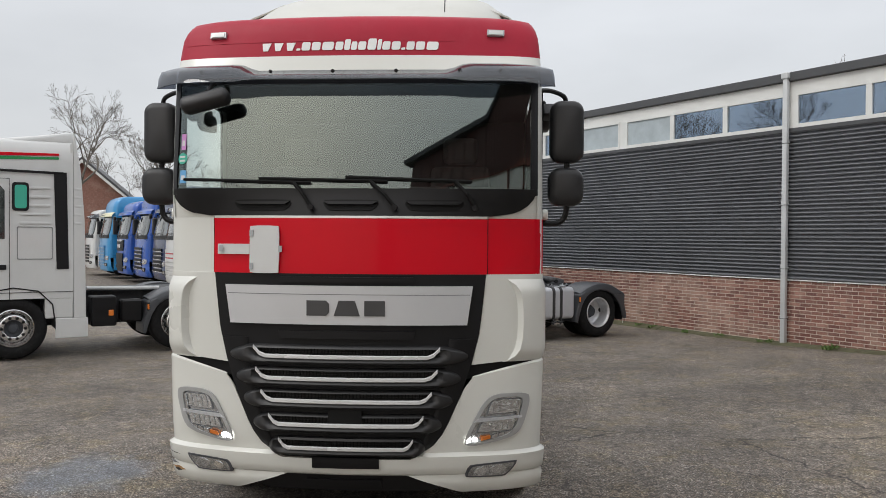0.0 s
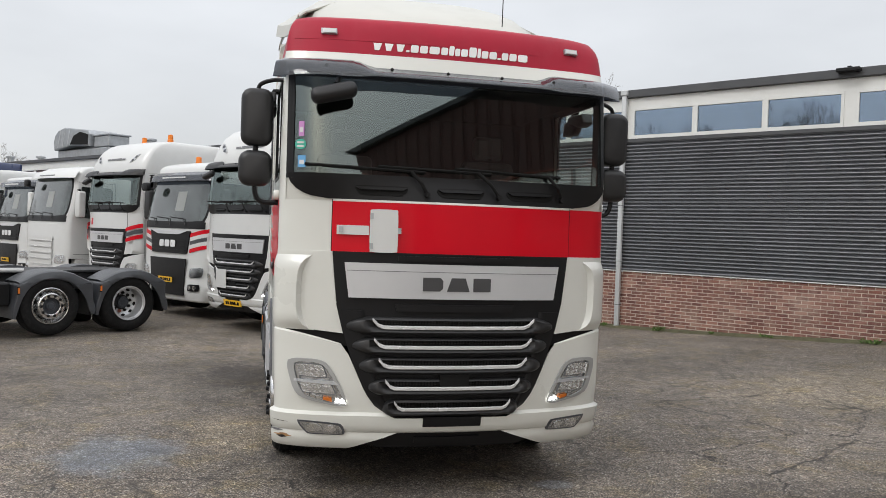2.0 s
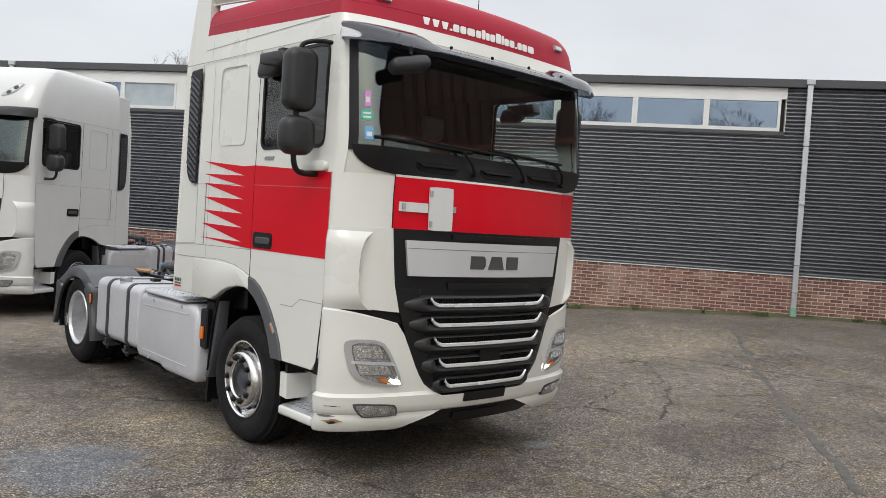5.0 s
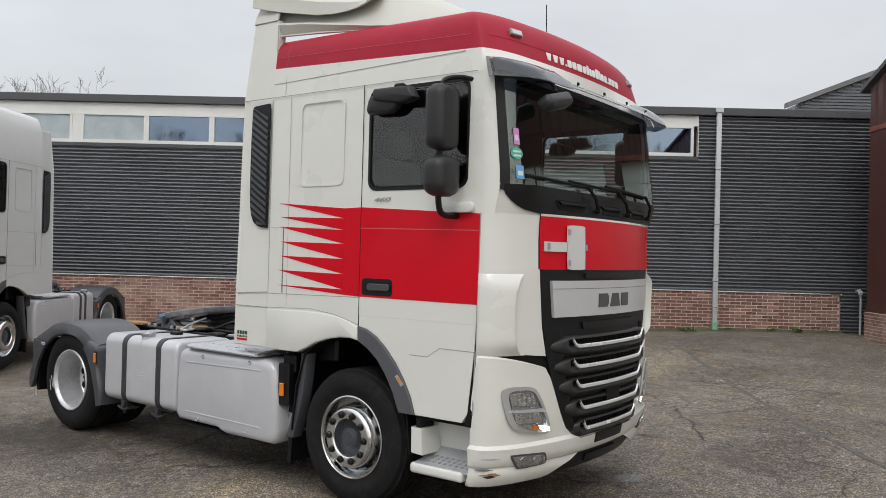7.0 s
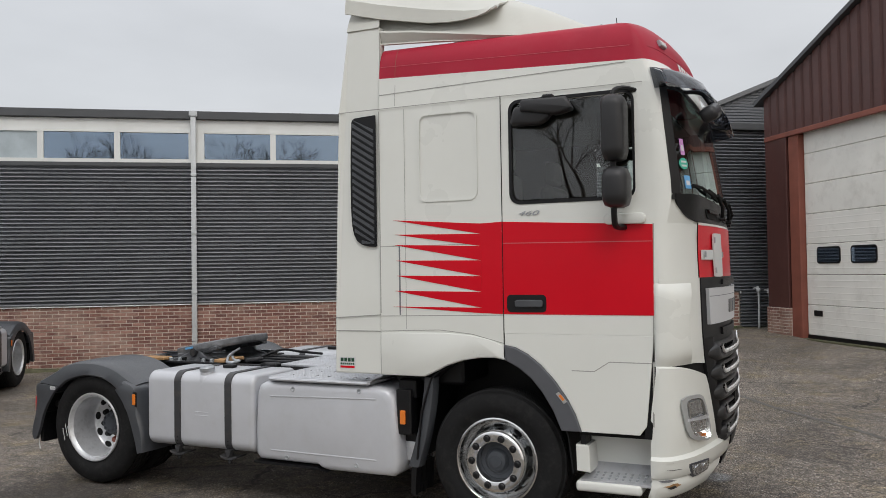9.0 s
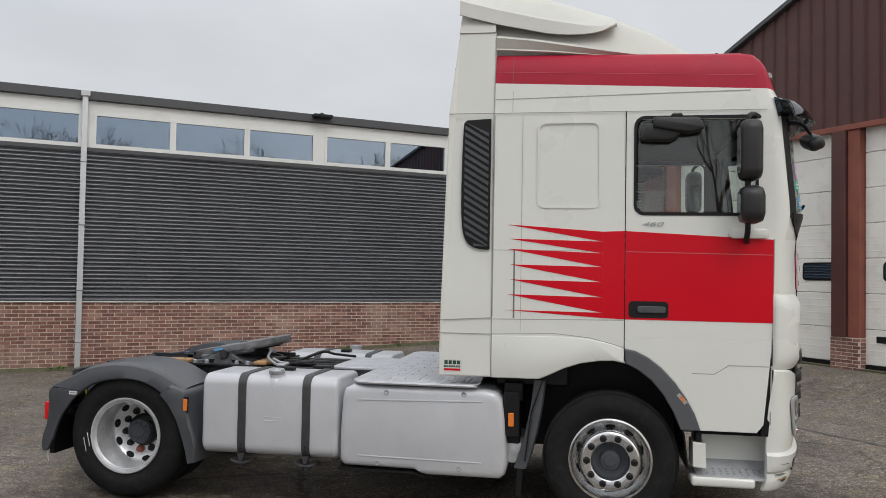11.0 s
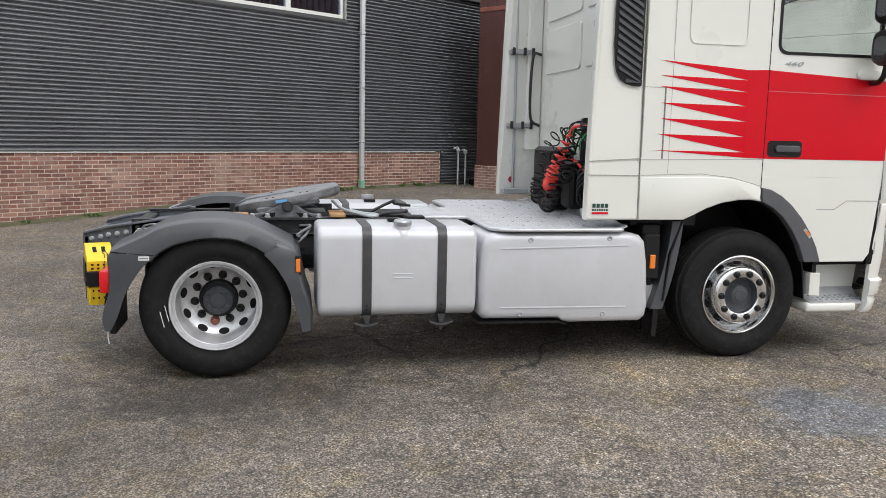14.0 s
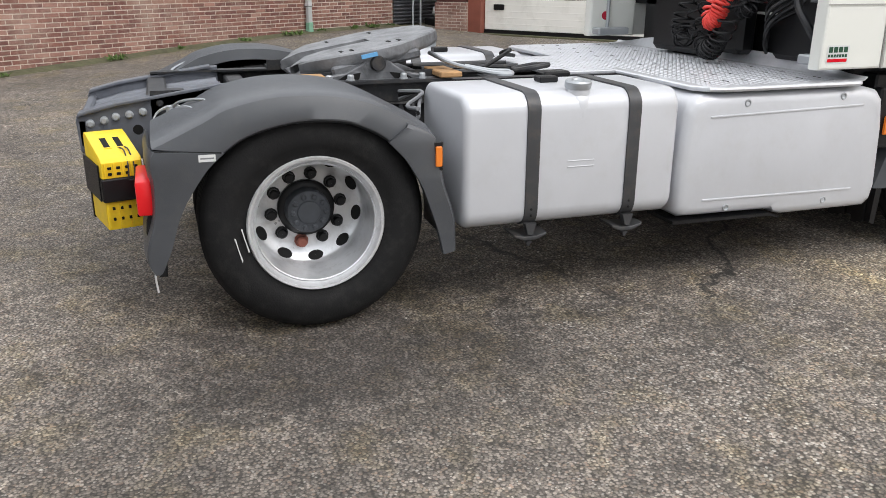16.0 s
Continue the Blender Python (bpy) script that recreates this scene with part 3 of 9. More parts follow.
HC = WP + WD * 12.1 - WN * 1.34  # corner of the hall that stands at right angles to the wall


def ground_z(x, y):
    """The yard rises towards the corner of the long wall."""
    p = Vector((x, y, 0)) - WP
    s, k = p.dot(WD), -p.dot(WN)
    rise = 0.39 * smooth01((s + 1.0) / 11.0)
    near = 1 - smooth01((k - 0.5) / 7.5)
    h = Vector((x, y, 0)) - HC
    along, depth = -h.dot(WN), h.dot(WD)
    apron = 0.30 * smooth01((depth + 2.6) / 2.3) * (1 - smooth01((along - 7.0) / 4.0)) * smooth01((along + 2.0) / 2.0)
    return max(rise * near, apron) - 0.03 * smooth01((y - 7.2) / 2.4)


def build_ground():
    xs = sorted({*np.round(np.arange(-24, 30.1, 0.5), 2), -600, -300, -150, -90, -60, -45, -35, -29, 35, 42, 55, 80, 150, 300, 600})
    ys = sorted({*np.round(np.arange(-12, 40.1, 0.5), 2), -600, -300, -150, -80, -50, -32, -20, 46, 55, 70, 100, 160, 300, 600})
    b = bmesh.new()
    g = [[b.verts.new((x, y, ground_z(x, y))) for x in xs] for y in ys]
    for r, q in zip(g, g[1:]):
        for i in range(len(xs) - 1):
            b.faces.new((r[i], r[i + 1], q[i + 1], q[i]))
    return tagged(part("ground", b, M_ASPHALT, smooth=True, angle=180), "worn grey asphalt yard with stains, cracks and painted shade by the truck", "ground", kind="structure")


build_ground()

# ---- long dark-clad wall with brick base ----
S0, S1 = -14.0, 15.2
BRICK_END = 12.08
BRICK_TOP, CLAD_TOP, SILL, HEAD, ROOF = 1.22, 3.98, 4.06, 4.66, 5.07

wall_root = thing("wall_east", WALL_M, "long wall with red brick base, dark corrugated cladding and window band", "wall", kind="structure")


def corrugated(x0, x1, z0, z1, y, pitch=0.0758, depth=0.062):
    """Sheet steel in round waves that run level; y is its outer face."""
    n = int(round((z1 - z0) / pitch))
    m = 9
    pts = []
    for i in range(n * m + 1):
        a = math.tau * i / m
        w = math.cos(a)
        pts.append((y + depth * (0.5 - 0.5 * math.copysign(abs(w) ** 0.5, w)), z0 + (z1 - z0) * i / (n * m)))
    return loft([[(x, p[0], p[1]) for p in pts] for x in (x0, x1)])


part("cladding", corrugated(S0, S1, BRICK_TOP + 0.03, CLAD_TOP, -0.03), M_CLAD, wall_root)
part("lower_cladding", corrugated(BRICK_END + 0.03, S1, -0.10, BRICK_TOP + 0.03, -0.03), M_CLAD, wall_root)
part("backing_wall", box(S0, S1, 0.078, 0.3, -0.3, 5.0), M_MORTAR, wall_root)
# near-black sheet behind the panes, its colour standing in for unlit rooms
part("dark_room_sheet", box(S0, 9.0, 0.062, 0.074, SILL, HEAD + 0.04), M_INTERIOR, wall_root)
part("brick_backing", box(S0, BRICK_END - 0.01, 0.0, 0.07, -0.4, BRICK_TOP - 0.012), M_MORTAR, wall_root, "pale mortar joints")
part("brick_ledge", box(S0, BRICK_END + 0.02, -0.040, 0.07, BRICK_TOP + 0.004, BRICK_TOP + 0.028, 0.005), M_ROOFEDGE, wall_root, "dark drip ledge on the bricks")
cd = thing("conduit", WALL_M, "thin white conduit clipped under the cladding along the bricks", "conduit")
part("pipe", tube([(s_, -0.022 - 0.004 * (k_ % 2), BRICK_TOP - 0.016 - 0.007 * noise.noise(Vector((s_ * 0.8, 3.1, 0)))) for k_, s_ in enumerate(np.linspace(S0 + 0.1, BRICK_END - 0.2, 60).tolist())], 0.012, 8), M_FASCIA, cd, smooth=True)
clip0 = part("clip", box(-0.016, 0.016, -0.040, 0.0, BRICK_TOP - 0.036, BRICK_TOP + 0.002, 0.004), M_PIPE, cd)
for k_ in range(1, 44):
    share("clip", clip0, cd, Matrix.Translation((S0 + 0.3 + 0.6 * k_, 0, 0)))
clip0.matrix_basis = Matrix.Translation((S0 + 0.3, 0, 0))
part("clad_flashing", box(S0, 9.02, -0.045, 0.07, CLAD_TOP, SILL - 0.002, 0.006), M_ROOFEDGE, wall_root)
part("fascia", box(S0, 9.02, -0.02, 0.07, HEAD + 0.05, ROOF - 0.14), M_FASCIA, wall_root, "white fascia boards above the windows")
part("upper_cladding", corrugated(9.02, S1, CLAD_TOP, ROOF - 0.09, -0.03), M_CLAD, wall_root)
part("roof_edge", box(S0, S1, -0.10, 0.4, ROOF - 0.135, ROOF + 0.03, 0.01), M_ROOFEDGE, wall_root)
part("roof_deck", box(S0, S1, 0.3, 14, ROOF - 0.25, ROOF - 0.05), M_ROOFGREY, wall_root)
part("soil_edge", prism([(-0.42, -0.5), (0.0, -0.5), (0.0, 0.03), (-0.12, 0.025), (-0.42, -0.06)], "x", S0, -3.0), M_SOIL, wall_root)


def soil_strip():
    b = bmesh.new()
    rows = []
    rng = random.Random(5)
    for i in range(120):
        s = -3.0 + i * (BRICK_END + 3.0) / 119
        w = WALL_M @ Vector((s, 0, 0))
        g = ground_z(w.x, w.y)
        wd = 0.22 + 0.16 * rng.random()
        rows.append([(s, -wd, g - 0.03), (s, -wd * 0.6, g + 0.012 + 0.02 * rng.random()), (s, -0.08, g + 0.03 + 0.03 * rng.random()), (s, 0.01, g + 0.045)])
    return loft(rows, bm=b)


part("moss_edge", soil_strip(), M_SOIL, wall_root, "mossy dirt along the foot of the wall", smooth=True)

# windows in groups of three
GROUP = 4.455


def wall_window(parent, x0, x1, last):
    wr = new("window")
    wr.parent = parent
    f = 0.055
    part("window_frame", joined(
        box(x0, x1, -0.035, 0.06, SILL, SILL + 0.07), box(x0, x1, -0.035, 0.06, HEAD, HEAD + 0.052),
        box(x0, x0 + f, -0.035, 0.06, SILL + 0.07, HEAD), box(x1 - f, x1, -0.035, 0.06, SILL + 0.07, HEAD)), M_FASCIA, wr)
    part("pane", box(x0 + f, x1 - f, 0.0, 0.012, SILL + 0.07, HEAD), M_WALLGLASS, wr)
    if -6.0 < x0 < -4.0:
        part("blind", box(x0 + f, x1 - f, -0.004, -0.001, SILL + 0.07, HEAD), M_BLIND, wr, "pale film on the pane")
    return wr


k = -4
while True:
    g0 = 0.2 + GROUP * k
    if g0 > 8:
        break
    for j in range(3):
        a = g0 + j * 1.42
        if a > S0:
            wall_window(wall_root, a, a + 1.42 - 0.001, j == 2)
    if S0 < g0 - 0.195:
        part("mullion_panel", box(g0 - 0.194, g0 - 0.001, -0.028, 0.06, SILL, HEAD + 0.05), M_FASCIA, wall_root)
    k += 1
part("mullion_panel", box(S0, S0 + 0.42, -0.028, 0.06, SILL, HEAD + 0.05), M_FASCIA, wall_root)
part("window_end_panel", box(9.0 - 0.34 + 0.35, 9.02, -0.028, 0.06, SILL, HEAD + 0.05), M_FASCIA, wall_root)


def drainpipe(s, top, shoe):
    w = WALL_M @ Vector((s, 0, 0))
    foot = ground_z(w.x, w.y)
    d = thing("drainpipe", WALL_M @ Matrix.Translation((s, -0.10, 0)), "grey plastic drainpipe with brackets on the long wall", "drainpipe", "drainpipes")
    part("pipe", box(-0.050, 0.050, -0.045, 0.035, foot + 0.02, top, 0.008, 2), M_PIPE, d, smooth=True)
    for z in (foot + 0.5, 1.42, 2.62, 3.78):
        part("sleeve", box(-0.0535, 0.0535, -0.0485, 0.036, z, z + 0.05, 0.004), M_PIPE, d)
        part("sleeve_gap", box(-0.054, 0.054, -0.049, 0.036, z - 0.010, z - 0.001), M_ROOFEDGE, d)
        part("bracket", box(-0.03, 0.03, 0.03, 0.09, z, z + 0.03, 0.004), M_PIPE, d)
    part("hopper", box(-0.08, 0.08, -0.07, 0.09, top - 0.06, top + 0.06, 0.015), M_PIPE, d)
    if shoe:
        part("shoe", box(-0.06, 0.06, -0.062, 0.055, foot - 0.02, foot + 0.2, 0.015), M_PIPEGREEN, d, "pale green pipe shoe")
    return d


drainpipe(0.05, ROOF - 0.03, False)
drainpipe(9.42, ROOF - 0.03, True)
drainpipe(-8.9, ROOF - 0.03, False)

fl = thing("wall_floodlight", WALL_M @ Matrix.Translation((4.55, -0.16, ROOF + 0.0)), "small black floodlight under the roof edge", "floodlight")
part("housing", box(-0.2, 0.2, -0.1, 0.06, -0.05, 0.02, 0.012), M_BLACK, fl)
part("bracket", box(-0.03, 0.03, 0.0, 0.1, 0.02, 0.06), M_BLACK, fl)

# brown gabled hall at right angles to the long wall; x along its front, away from the wall, y behind the front
HALL_M = Matrix(((-WN.x, WD.x, 0, HC.x), (-WN.y, WD.y, 0, HC.y), (0, 0, 1, 0), (0, 0, 0, 1)))
HALL_L, LINTEL, HZ, RIDGE = 15.07, 4.56, 0.30, 5.037
hall = thing("hall_building", HALL_M, "brown corrugated steel hall with white overhead doors and a gabled roof", "building", kind="structure")


def gable_z(x):
    return min(5.42 + 0.388 * x, 5.81 + 0.156 * (HALL_L - x))


def hall_cladding():
    b = bmesh.new()
    rows_lo, rows_hi = [], []
    x = -0.12
    i = 0
    while x < HALL_L + 0.12:
        for dx, y in ((0.0, 0.0), (0.17, 0.0), (0.20, 0.035), (0.25, 0.035)):
            xx = x + dx
            rows_lo.append((xx, y - 0.06, LINTEL))
            rows_hi.append((xx, y - 0.06, gable_z(min(max(xx, 0), HALL_L)) - 0.02))
        x += 0.28
    return loft([rows_lo, rows_hi], bm=b)


part("gable_cladding", thick(hall_cladding(), 0.004), M_BROWN, hall)
part("gable_backing", prism([(-0.1, LINTEL + 0.02), (HALL_L + 0.1, LINTEL + 0.02), (HALL_L + 0.1, gable_z(HALL_L) - 0.05), (RIDGE, gable_z(RIDGE) - 0.05), (-0.1, gable_z(0) - 0.05)], "y", 0.0, 0.2), M_BROWN, hall)
part("lintel_flashing", box(-0.12, HALL_L + 0.12, -0.075, 0.0, LINTEL - 0.1, LINTEL, 0.008), M_POST, hall)
for sgn, nm in ((1, "roof"), (-1, "roof")):
    xa, xb = (-0.35, RIDGE) if sgn > 0 else (RIDGE, HALL_L + 0.35)
    za, zb = gable_z(xa), gable_z(xb)
    part(nm, prism([(xa, za), (xb, zb), (xb, zb + 0.09), (xa, za + 0.09)], "y", -0.16, 18), M_ROOFEDGE, hall)
part("side_wall", box(-0.1, -0.02, 0.02, 18, -0.2, gable_z(0)), M_BROWN, hall)
part("side_wall", box(HALL_L + 0.02, HALL_L + 0.1, 0.02, 18, -0.2, gable_z(0)), M_BROWN, hall)
part("rear_wall", box(-0.1, HALL_L + 0.1, 18, 18.2, -0.2, gable_z(0)), M_BROWN, hall)


def overhead_door(x0, x1):
    d = new("overhead_door")
    d.parent = hall
    n = 7
    zb = HZ + 0.10
    hgt = (LINTEL + 0.1 - zb) / n
    for i in range(n):
        pan = part("panel", box(x0, x1, 0.10, 0.16, zb + i * hgt + 0.004, zb + (i + 1) * hgt - 0.004, 0.008), M_DOORWHITE, d)
        for q in range(1, 5) if i < 4 else ():
            zr = zb + i * hgt + q * hgt / 5
            part("rib", prism([(0.1005, zr - 0.016), (0.0982, zr - 0.004), (0.0982, zr + 0.004), (0.1005, zr + 0.016)], "x", x0 + 0.02, x1 - 0.02), M_DOORWHITE, pan)
    wz = 1.86
    for i in range(4):
        c = x0 + 0.69 + i * 0.985
        wr = part("door_window", prism(round_rect(c - 0.345, c + 0.345, wz - 0.03, wz + 0.30, 0.07), "y", 0.085, 0.10), M_BLACK, d)
        part("pane", prism(round_rect(c - 0.315, c + 0.315, wz, wz + 0.27, 0.05), "y", 0.081, 0.084), M_WALLGLASS, wr)
    part("handle", box(x0 + 0.22, x0 + 0.47, 0.075, 0.10, HZ + 0.49, HZ + 0.60, 0.01), M_BLACK, d)
    part("kick_seal", box(x0, x1, 0.09, 0.16, HZ - 0.02, zb), M_BLACK, d)
    return d


part("corner_cladding", box(-0.12, 0.62, -0.06, 0.2, HZ + 0.62, LINTEL - 0.1, 0.01), M_BROWN, hall)


def brick_plinth(name, x0, x1, y0, z0, z1):
    core = part(name, box(x0 + 0.005, x1 - 0.005, y0 + 0.005, 0.2, z0, z1), M_MORTAR, hall, "red brick plinth")
    b, z, odd = bmesh.new(), z1 - 0.0625, False
    while z > z0:
        x = x0 - (0.105 if odd else 0.0)
        while x < x1:
            box(max(x, x0), min(x + 0.21, x1), y0, y0 + 0.05, z, z + 0.052, 0.003, bm=b)
            x += 0.222
        for xs in (x0, x1 - 0.05):
            box(xs, xs + 0.05, y0 + 0.062, 0.19, z, z + 0.052, bm=b)
        z, odd = z - 0.0625, not odd
    part("brick_courses", b, M_BRICK, core)["kind"] = "stuff"


brick_plinth("corner_plinth", -0.14, 0.66, -0.09, HZ - 0.3, HZ + 0.62)
part("door_post", box(0.66, 0.98, -0.03, 0.2, HZ - 0.3, LINTEL - 0.1, 0.01), M_POST, hall)
xd = 0.99
for i in range(3):
    overhead_door(xd, xd + 4.05)
    if i < 2:
        part("door_post", box(xd + 4.06, xd + 4.34, -0.10, 0.2, HZ + 0.55, LINTEL - 0.1, 0.01), M_BROWN, hall)
        part("door_post", box(xd + 4.345, xd + 4.58, -0.04, 0.2, HZ + 0.55, LINTEL - 0.1, 0.01), M_POST, hall)
        brick_plinth("post_plinth", xd + 4.04, xd + 4.60, -0.085, HZ - 0.4, HZ + 0.55)
    xd += 4.59
part("corner_cladding", box(xd - 0.52, HALL_L + 0.1, -0.06, 0.2, -0.3, LINTEL - 0.1, 0.01), M_BROWN, hall)
part("door_sill", box(0.6, HALL_L, -0.06, 0.25, -0.3, HZ + 0.03, 0.01), M_SOIL, hall)

# dark clad gable of the next building, rising behind the corner
rb = thing("rear_building", WALL_M, "dark clad gable with a grey verge rising behind the wall", "building", kind="structure")


def rear_z(x):
    return 5.42 + 0.40 * (x - 11.5)


b = bmesh.new()
z = 5.0
while z < 7.4:
    x0 = max(11.3, 11.5 + (z + 0.07 - 5.42) / 0.40)
    if x0 < 16.9:
        rows = [[(x0, 0.62 + d, z + k), (17.0, 0.62 + d, z + k)] for k, d in ((0.0, 0.0), (0.045, 0.0), (0.055, 0.022), (0.068, 0.022))]
        loft(rows, bm=b)
    z += 0.07
part("cladding", thick(b, 0.004), M_CLAD, rb)
part("verge", prism([(11.1, rear_z(11.1)), (17.0, rear_z(17.0)), (17.0, rear_z(17.0) + 0.11), (11.1, rear_z(11.1) + 0.11)], "y", 0.52, 0.72), M_ROOFGREY, rb, "grey verge strip")
part("wall", prism([(11.4, 4.6), (17.0, 4.6), (17.0, rear_z(17.0)), (11.4, rear_z(11.4))], "y", 0.66, 6.0), M_CLAD, rb)

# ---- the tractor truck: x across, y from nose to tail, front axle at the origin ----
F_TABLE = ((0.30, -1.34), (0.42, -1.385), (0.55, -1.415), (0.75, -1.44), (1.2, -1.44), (1.75, -1.45), (2.1, -1.44), (2.25, -1.39), (3.0, -1.285), (3.17, -1.245), (3.30, -1.22), (3.38, -1.195), (3.43, -1.155), (3.46, -1.09), (3.9, -0.3))
K_TABLE = ((2.08, 0.14), (2.27, 0.022), (3.0, 0.022), (3.15, 0.07), (3.3, 0.09))
D_TABLE = ((0.3, 0.30), (2.1, 0.33), (2.3, 0.28), (3.0, 0.20), (3.3, 0.19), (3.5, 0.22))
H_TABLE = ((0.3, 1.20), (0.6, 1.225), (1.2, 1.245), (2.2, 1.245), (3.02, 1.235), (3.17, 1.225), (3.30, 1.212), (3.38, 1.19), (3.43, 1.155), (3.46, 1.09))


def table(t, w):
    if w <= t[0][0]:
        return t[0][1]
    for (a, p), (b, q) in zip(t, t[1:]):
        if w <= b:
            return p + (q - p) * (w - a) / (b - a)
    return t[-1][1]


def nose(u, w, off=0.0):
    """The front skin: how far forward it lies at a width and height; off: out of the skin."""
    h = table(H_TABLE, w)
    a = min(abs(u) * 1.245 / h, 1.245)
    f, d = table(F_TABLE, w), table(D_TABLE, w)
    k = table(K_TABLE, w)
    if a <= 0.95:
        v = f + k * a * a
    else:
        t = (a - 0.95) / 0.295
        v = f + k * 0.9025 + 1.9 * k * (a - 0.95) + (1 - math.sqrt(max(1 - t * t, 0))) * (d - k * 0.9025 - 1.9 * k * 0.295)
    return v - off


def nose_point(u, w, off=0.0):
    """A point on the front skin, pushed out along it."""
    e = 0.01
    h = table(H_TABLE, w)
    u = max(min(u, h - 0.0005), -h + 0.0005)
    s = (nose(min(u + e, h), w) - nose(max(u - e, -h), w)) / (min(u + e, h) - max(u - e, -h))
    k = 1 / math.sqrt(1 + s * s)
    return (u + off * s * k, nose(u, w) - off * k, w)


SIDE_V = (0.87, 0.55, 0.09, -0.085, -0.16, -0.6, -0.99)
FRONT_U = (1.2445, 1.238, 1.225, 1.205, 1.17, 1.12, 1.05, 0.95, 0.88, 0.7, 0.5, 0.25, 0.0)


def outline(w, inset=0.0, lift=0.0):
    h = table(H_TABLE, w)
    half = []
    vend = nose(h, w)
    for v in SIDE_V:
        v2 = min(v, 0.87)
        v2 = max(v2, vend + 0.02) if v < -0.9 else v2
        half.append((-(h - inset), v2, w + lift * (v2 + 1.2) / 2))
    for u in FRONT_U:
        uu = u * h / 1.245
        vv = nose(uu, w) + inset
        half.append((-min(uu, h - inset), vv, w + lift * (vv + 1.2) / 2))
    return half + [(-x, y, z) for x, y, z in half[-2::-1]]


NS = len(SIDE_V)


def cab_shell(inset):
    """Side and front skin from sill to roof line, open at windscreen and side windows."""
    ws = (1.38, 1.51, 1.75, 2.0, 2.10, 2.285, 2.6, 2.955, 3.02)
    rows = [outline(w, inset) for w in ws]
    b = bmesh.new()
    vs = [[b.verts.new(p) for p in r] for r in rows]
    n = len(rows[0])
    for j in range(len(ws) - 1):
        for i in range(n - 1):
            k = i if i < n // 2 else n - 2 - i
            side_win = 4 <= k < 6 and 5 <= j < 7
            screen = k >= NS + 3 and j >= 4
            if not side_win and not screen:
                b.faces.new((vs[j][i], vs[j][i + 1], vs[j + 1][i + 1], vs[j + 1][i]))
    return b


def face_out(b):
    """Turns a front sheet so that it faces forward."""
    b.normal_update()
    if sum(f.normal.y * f.calc_area() for f in b.faces) > 0:
        bmesh.ops.reverse_faces(b, faces=list(b.faces))
    return b


def patch(lo, hi, ws, off, nu=12, bend=None):
    """A piece of the front skin between two edges u = lo(w), hi(w)."""
    rows = []
    for w in ws:
        a, c = lo(w), hi(w)
        rows.append([nose_point(a + (c - a) * i / nu, w, off) for i in range(nu + 1)])
    return face_out(loft(rows))


def steps(a, b, n):
    return [a + (b - a) * i / n for i in range(n + 1)]


def quad_patch(c, off, nu=8, nw=8, rnd=0.0):
    """A piece of the front skin with four corners (u, w): bottom inner, bottom outer, top outer, top inner."""
    rows = []
    for j in range(nw + 1):
        t = j / nw
        row = []
        for i in range(nu + 1):
            s = i / nu
            # pull the corners in
            s2 = s + (0.5 - s) * rnd * (abs(2 * t - 1) ** 4)
            t2 = t + (0.5 - t) * rnd * (abs(2 * s - 1) ** 4)
            u = (1 - t2) * ((1 - s2) * c[0][0] + s2 * c[1][0]) + t2 * ((1 - s2) * c[3][0] + s2 * c[2][0])
            w = (1 - t2) * ((1 - s2) * c[0][1] + s2 * c[1][1]) + t2 * ((1 - s2) * c[3][1] + s2 * c[2][1])
            row.append(nose_point(u, w, off))
        rows.append(row)
    return face_out(loft(rows))


def quad_ring(co, ci, off, rnd=0.14, n=10):
    """A frame on the front skin between an outer and an inner four-cornered outline."""
    b = bmesh.new()
    edges = []
    for c, o in ((co, off - 0.012), (co, off), (ci, off), (ci, off - 0.012)):
        g = quad_patch(c, o, n, n, rnd)
        g.verts.ensure_lookup_table()
        idx = list(range(n + 1)) + [r * (n + 1) + n for r in range(1, n + 1)] + [n * (n + 1) + k for k in range(n - 1, -1, -1)] + [r * (n + 1) for r in range(n - 1, 0, -1)]
        edges.append([g.verts[i].co.copy() for i in idx])
        g.free()
    loft(edges, loop=True, bm=b)
    bmesh.ops.recalc_face_normals(b, faces=b.faces)
    return b


G_TABLE = ((0.575, 0.40), (0.60, 0.46), (0.65, 0.545), (0.72, 0.60), (0.81, 0.648), (0.97, 0.718), (1.167, 0.785), (1.365, 0.835), (1.73, 0.875))


def grille_edge(w):
    return table(G_TABLE, w)


def letter_bars(parent, mat, x0, x1, z0, z1, y_at, widths, depth=0.006, name="bar", lean=0.0, forms=None):
    """Plain blocks, one for each sign of a word, in place of its letters. forms: outlines for the blocks, in parts of their width and height."""
    total = sum(a for a, _ in widths)
    x = x0
    k = 0
    for a, hgt in widths:
        wd = (x1 - x0) * a / total
        if hgt > 0:
            form = forms[k % len(forms)] if forms else BLOCK
            k += 1
            b = bmesh.new()
            vs = []
            for p, q in form:
                z = z0 + (z1 - z0) * hgt * q
                u = x + wd * (0.08 + 0.84 * p) + lean * (z - z0)
                vs.append(b.verts.new((u, y_at(u, z), z)))
            b.faces.new(vs)
            face_out(b)
            bmesh.ops.triangulate(b, faces=list(b.faces))
            part(name, thick(b, depth), mat, parent)
        x += wd


BLOCK = ((0.12, 0), (0.88, 0), (1, 0.16), (1, 0.84), (0.88, 1), (0.12, 1), (0, 0.84), (0, 0.16))
BADGE_FORMS = (((0, 0), (0.86, 0), (1, 0.22), (1, 0.78), (0.86, 1), (0, 1)), ((-0.02, 0), (1.02, 0), (0.82, 1), (0.18, 1)), ((0, 0), (1, 0), (1, 1), (0, 1)))


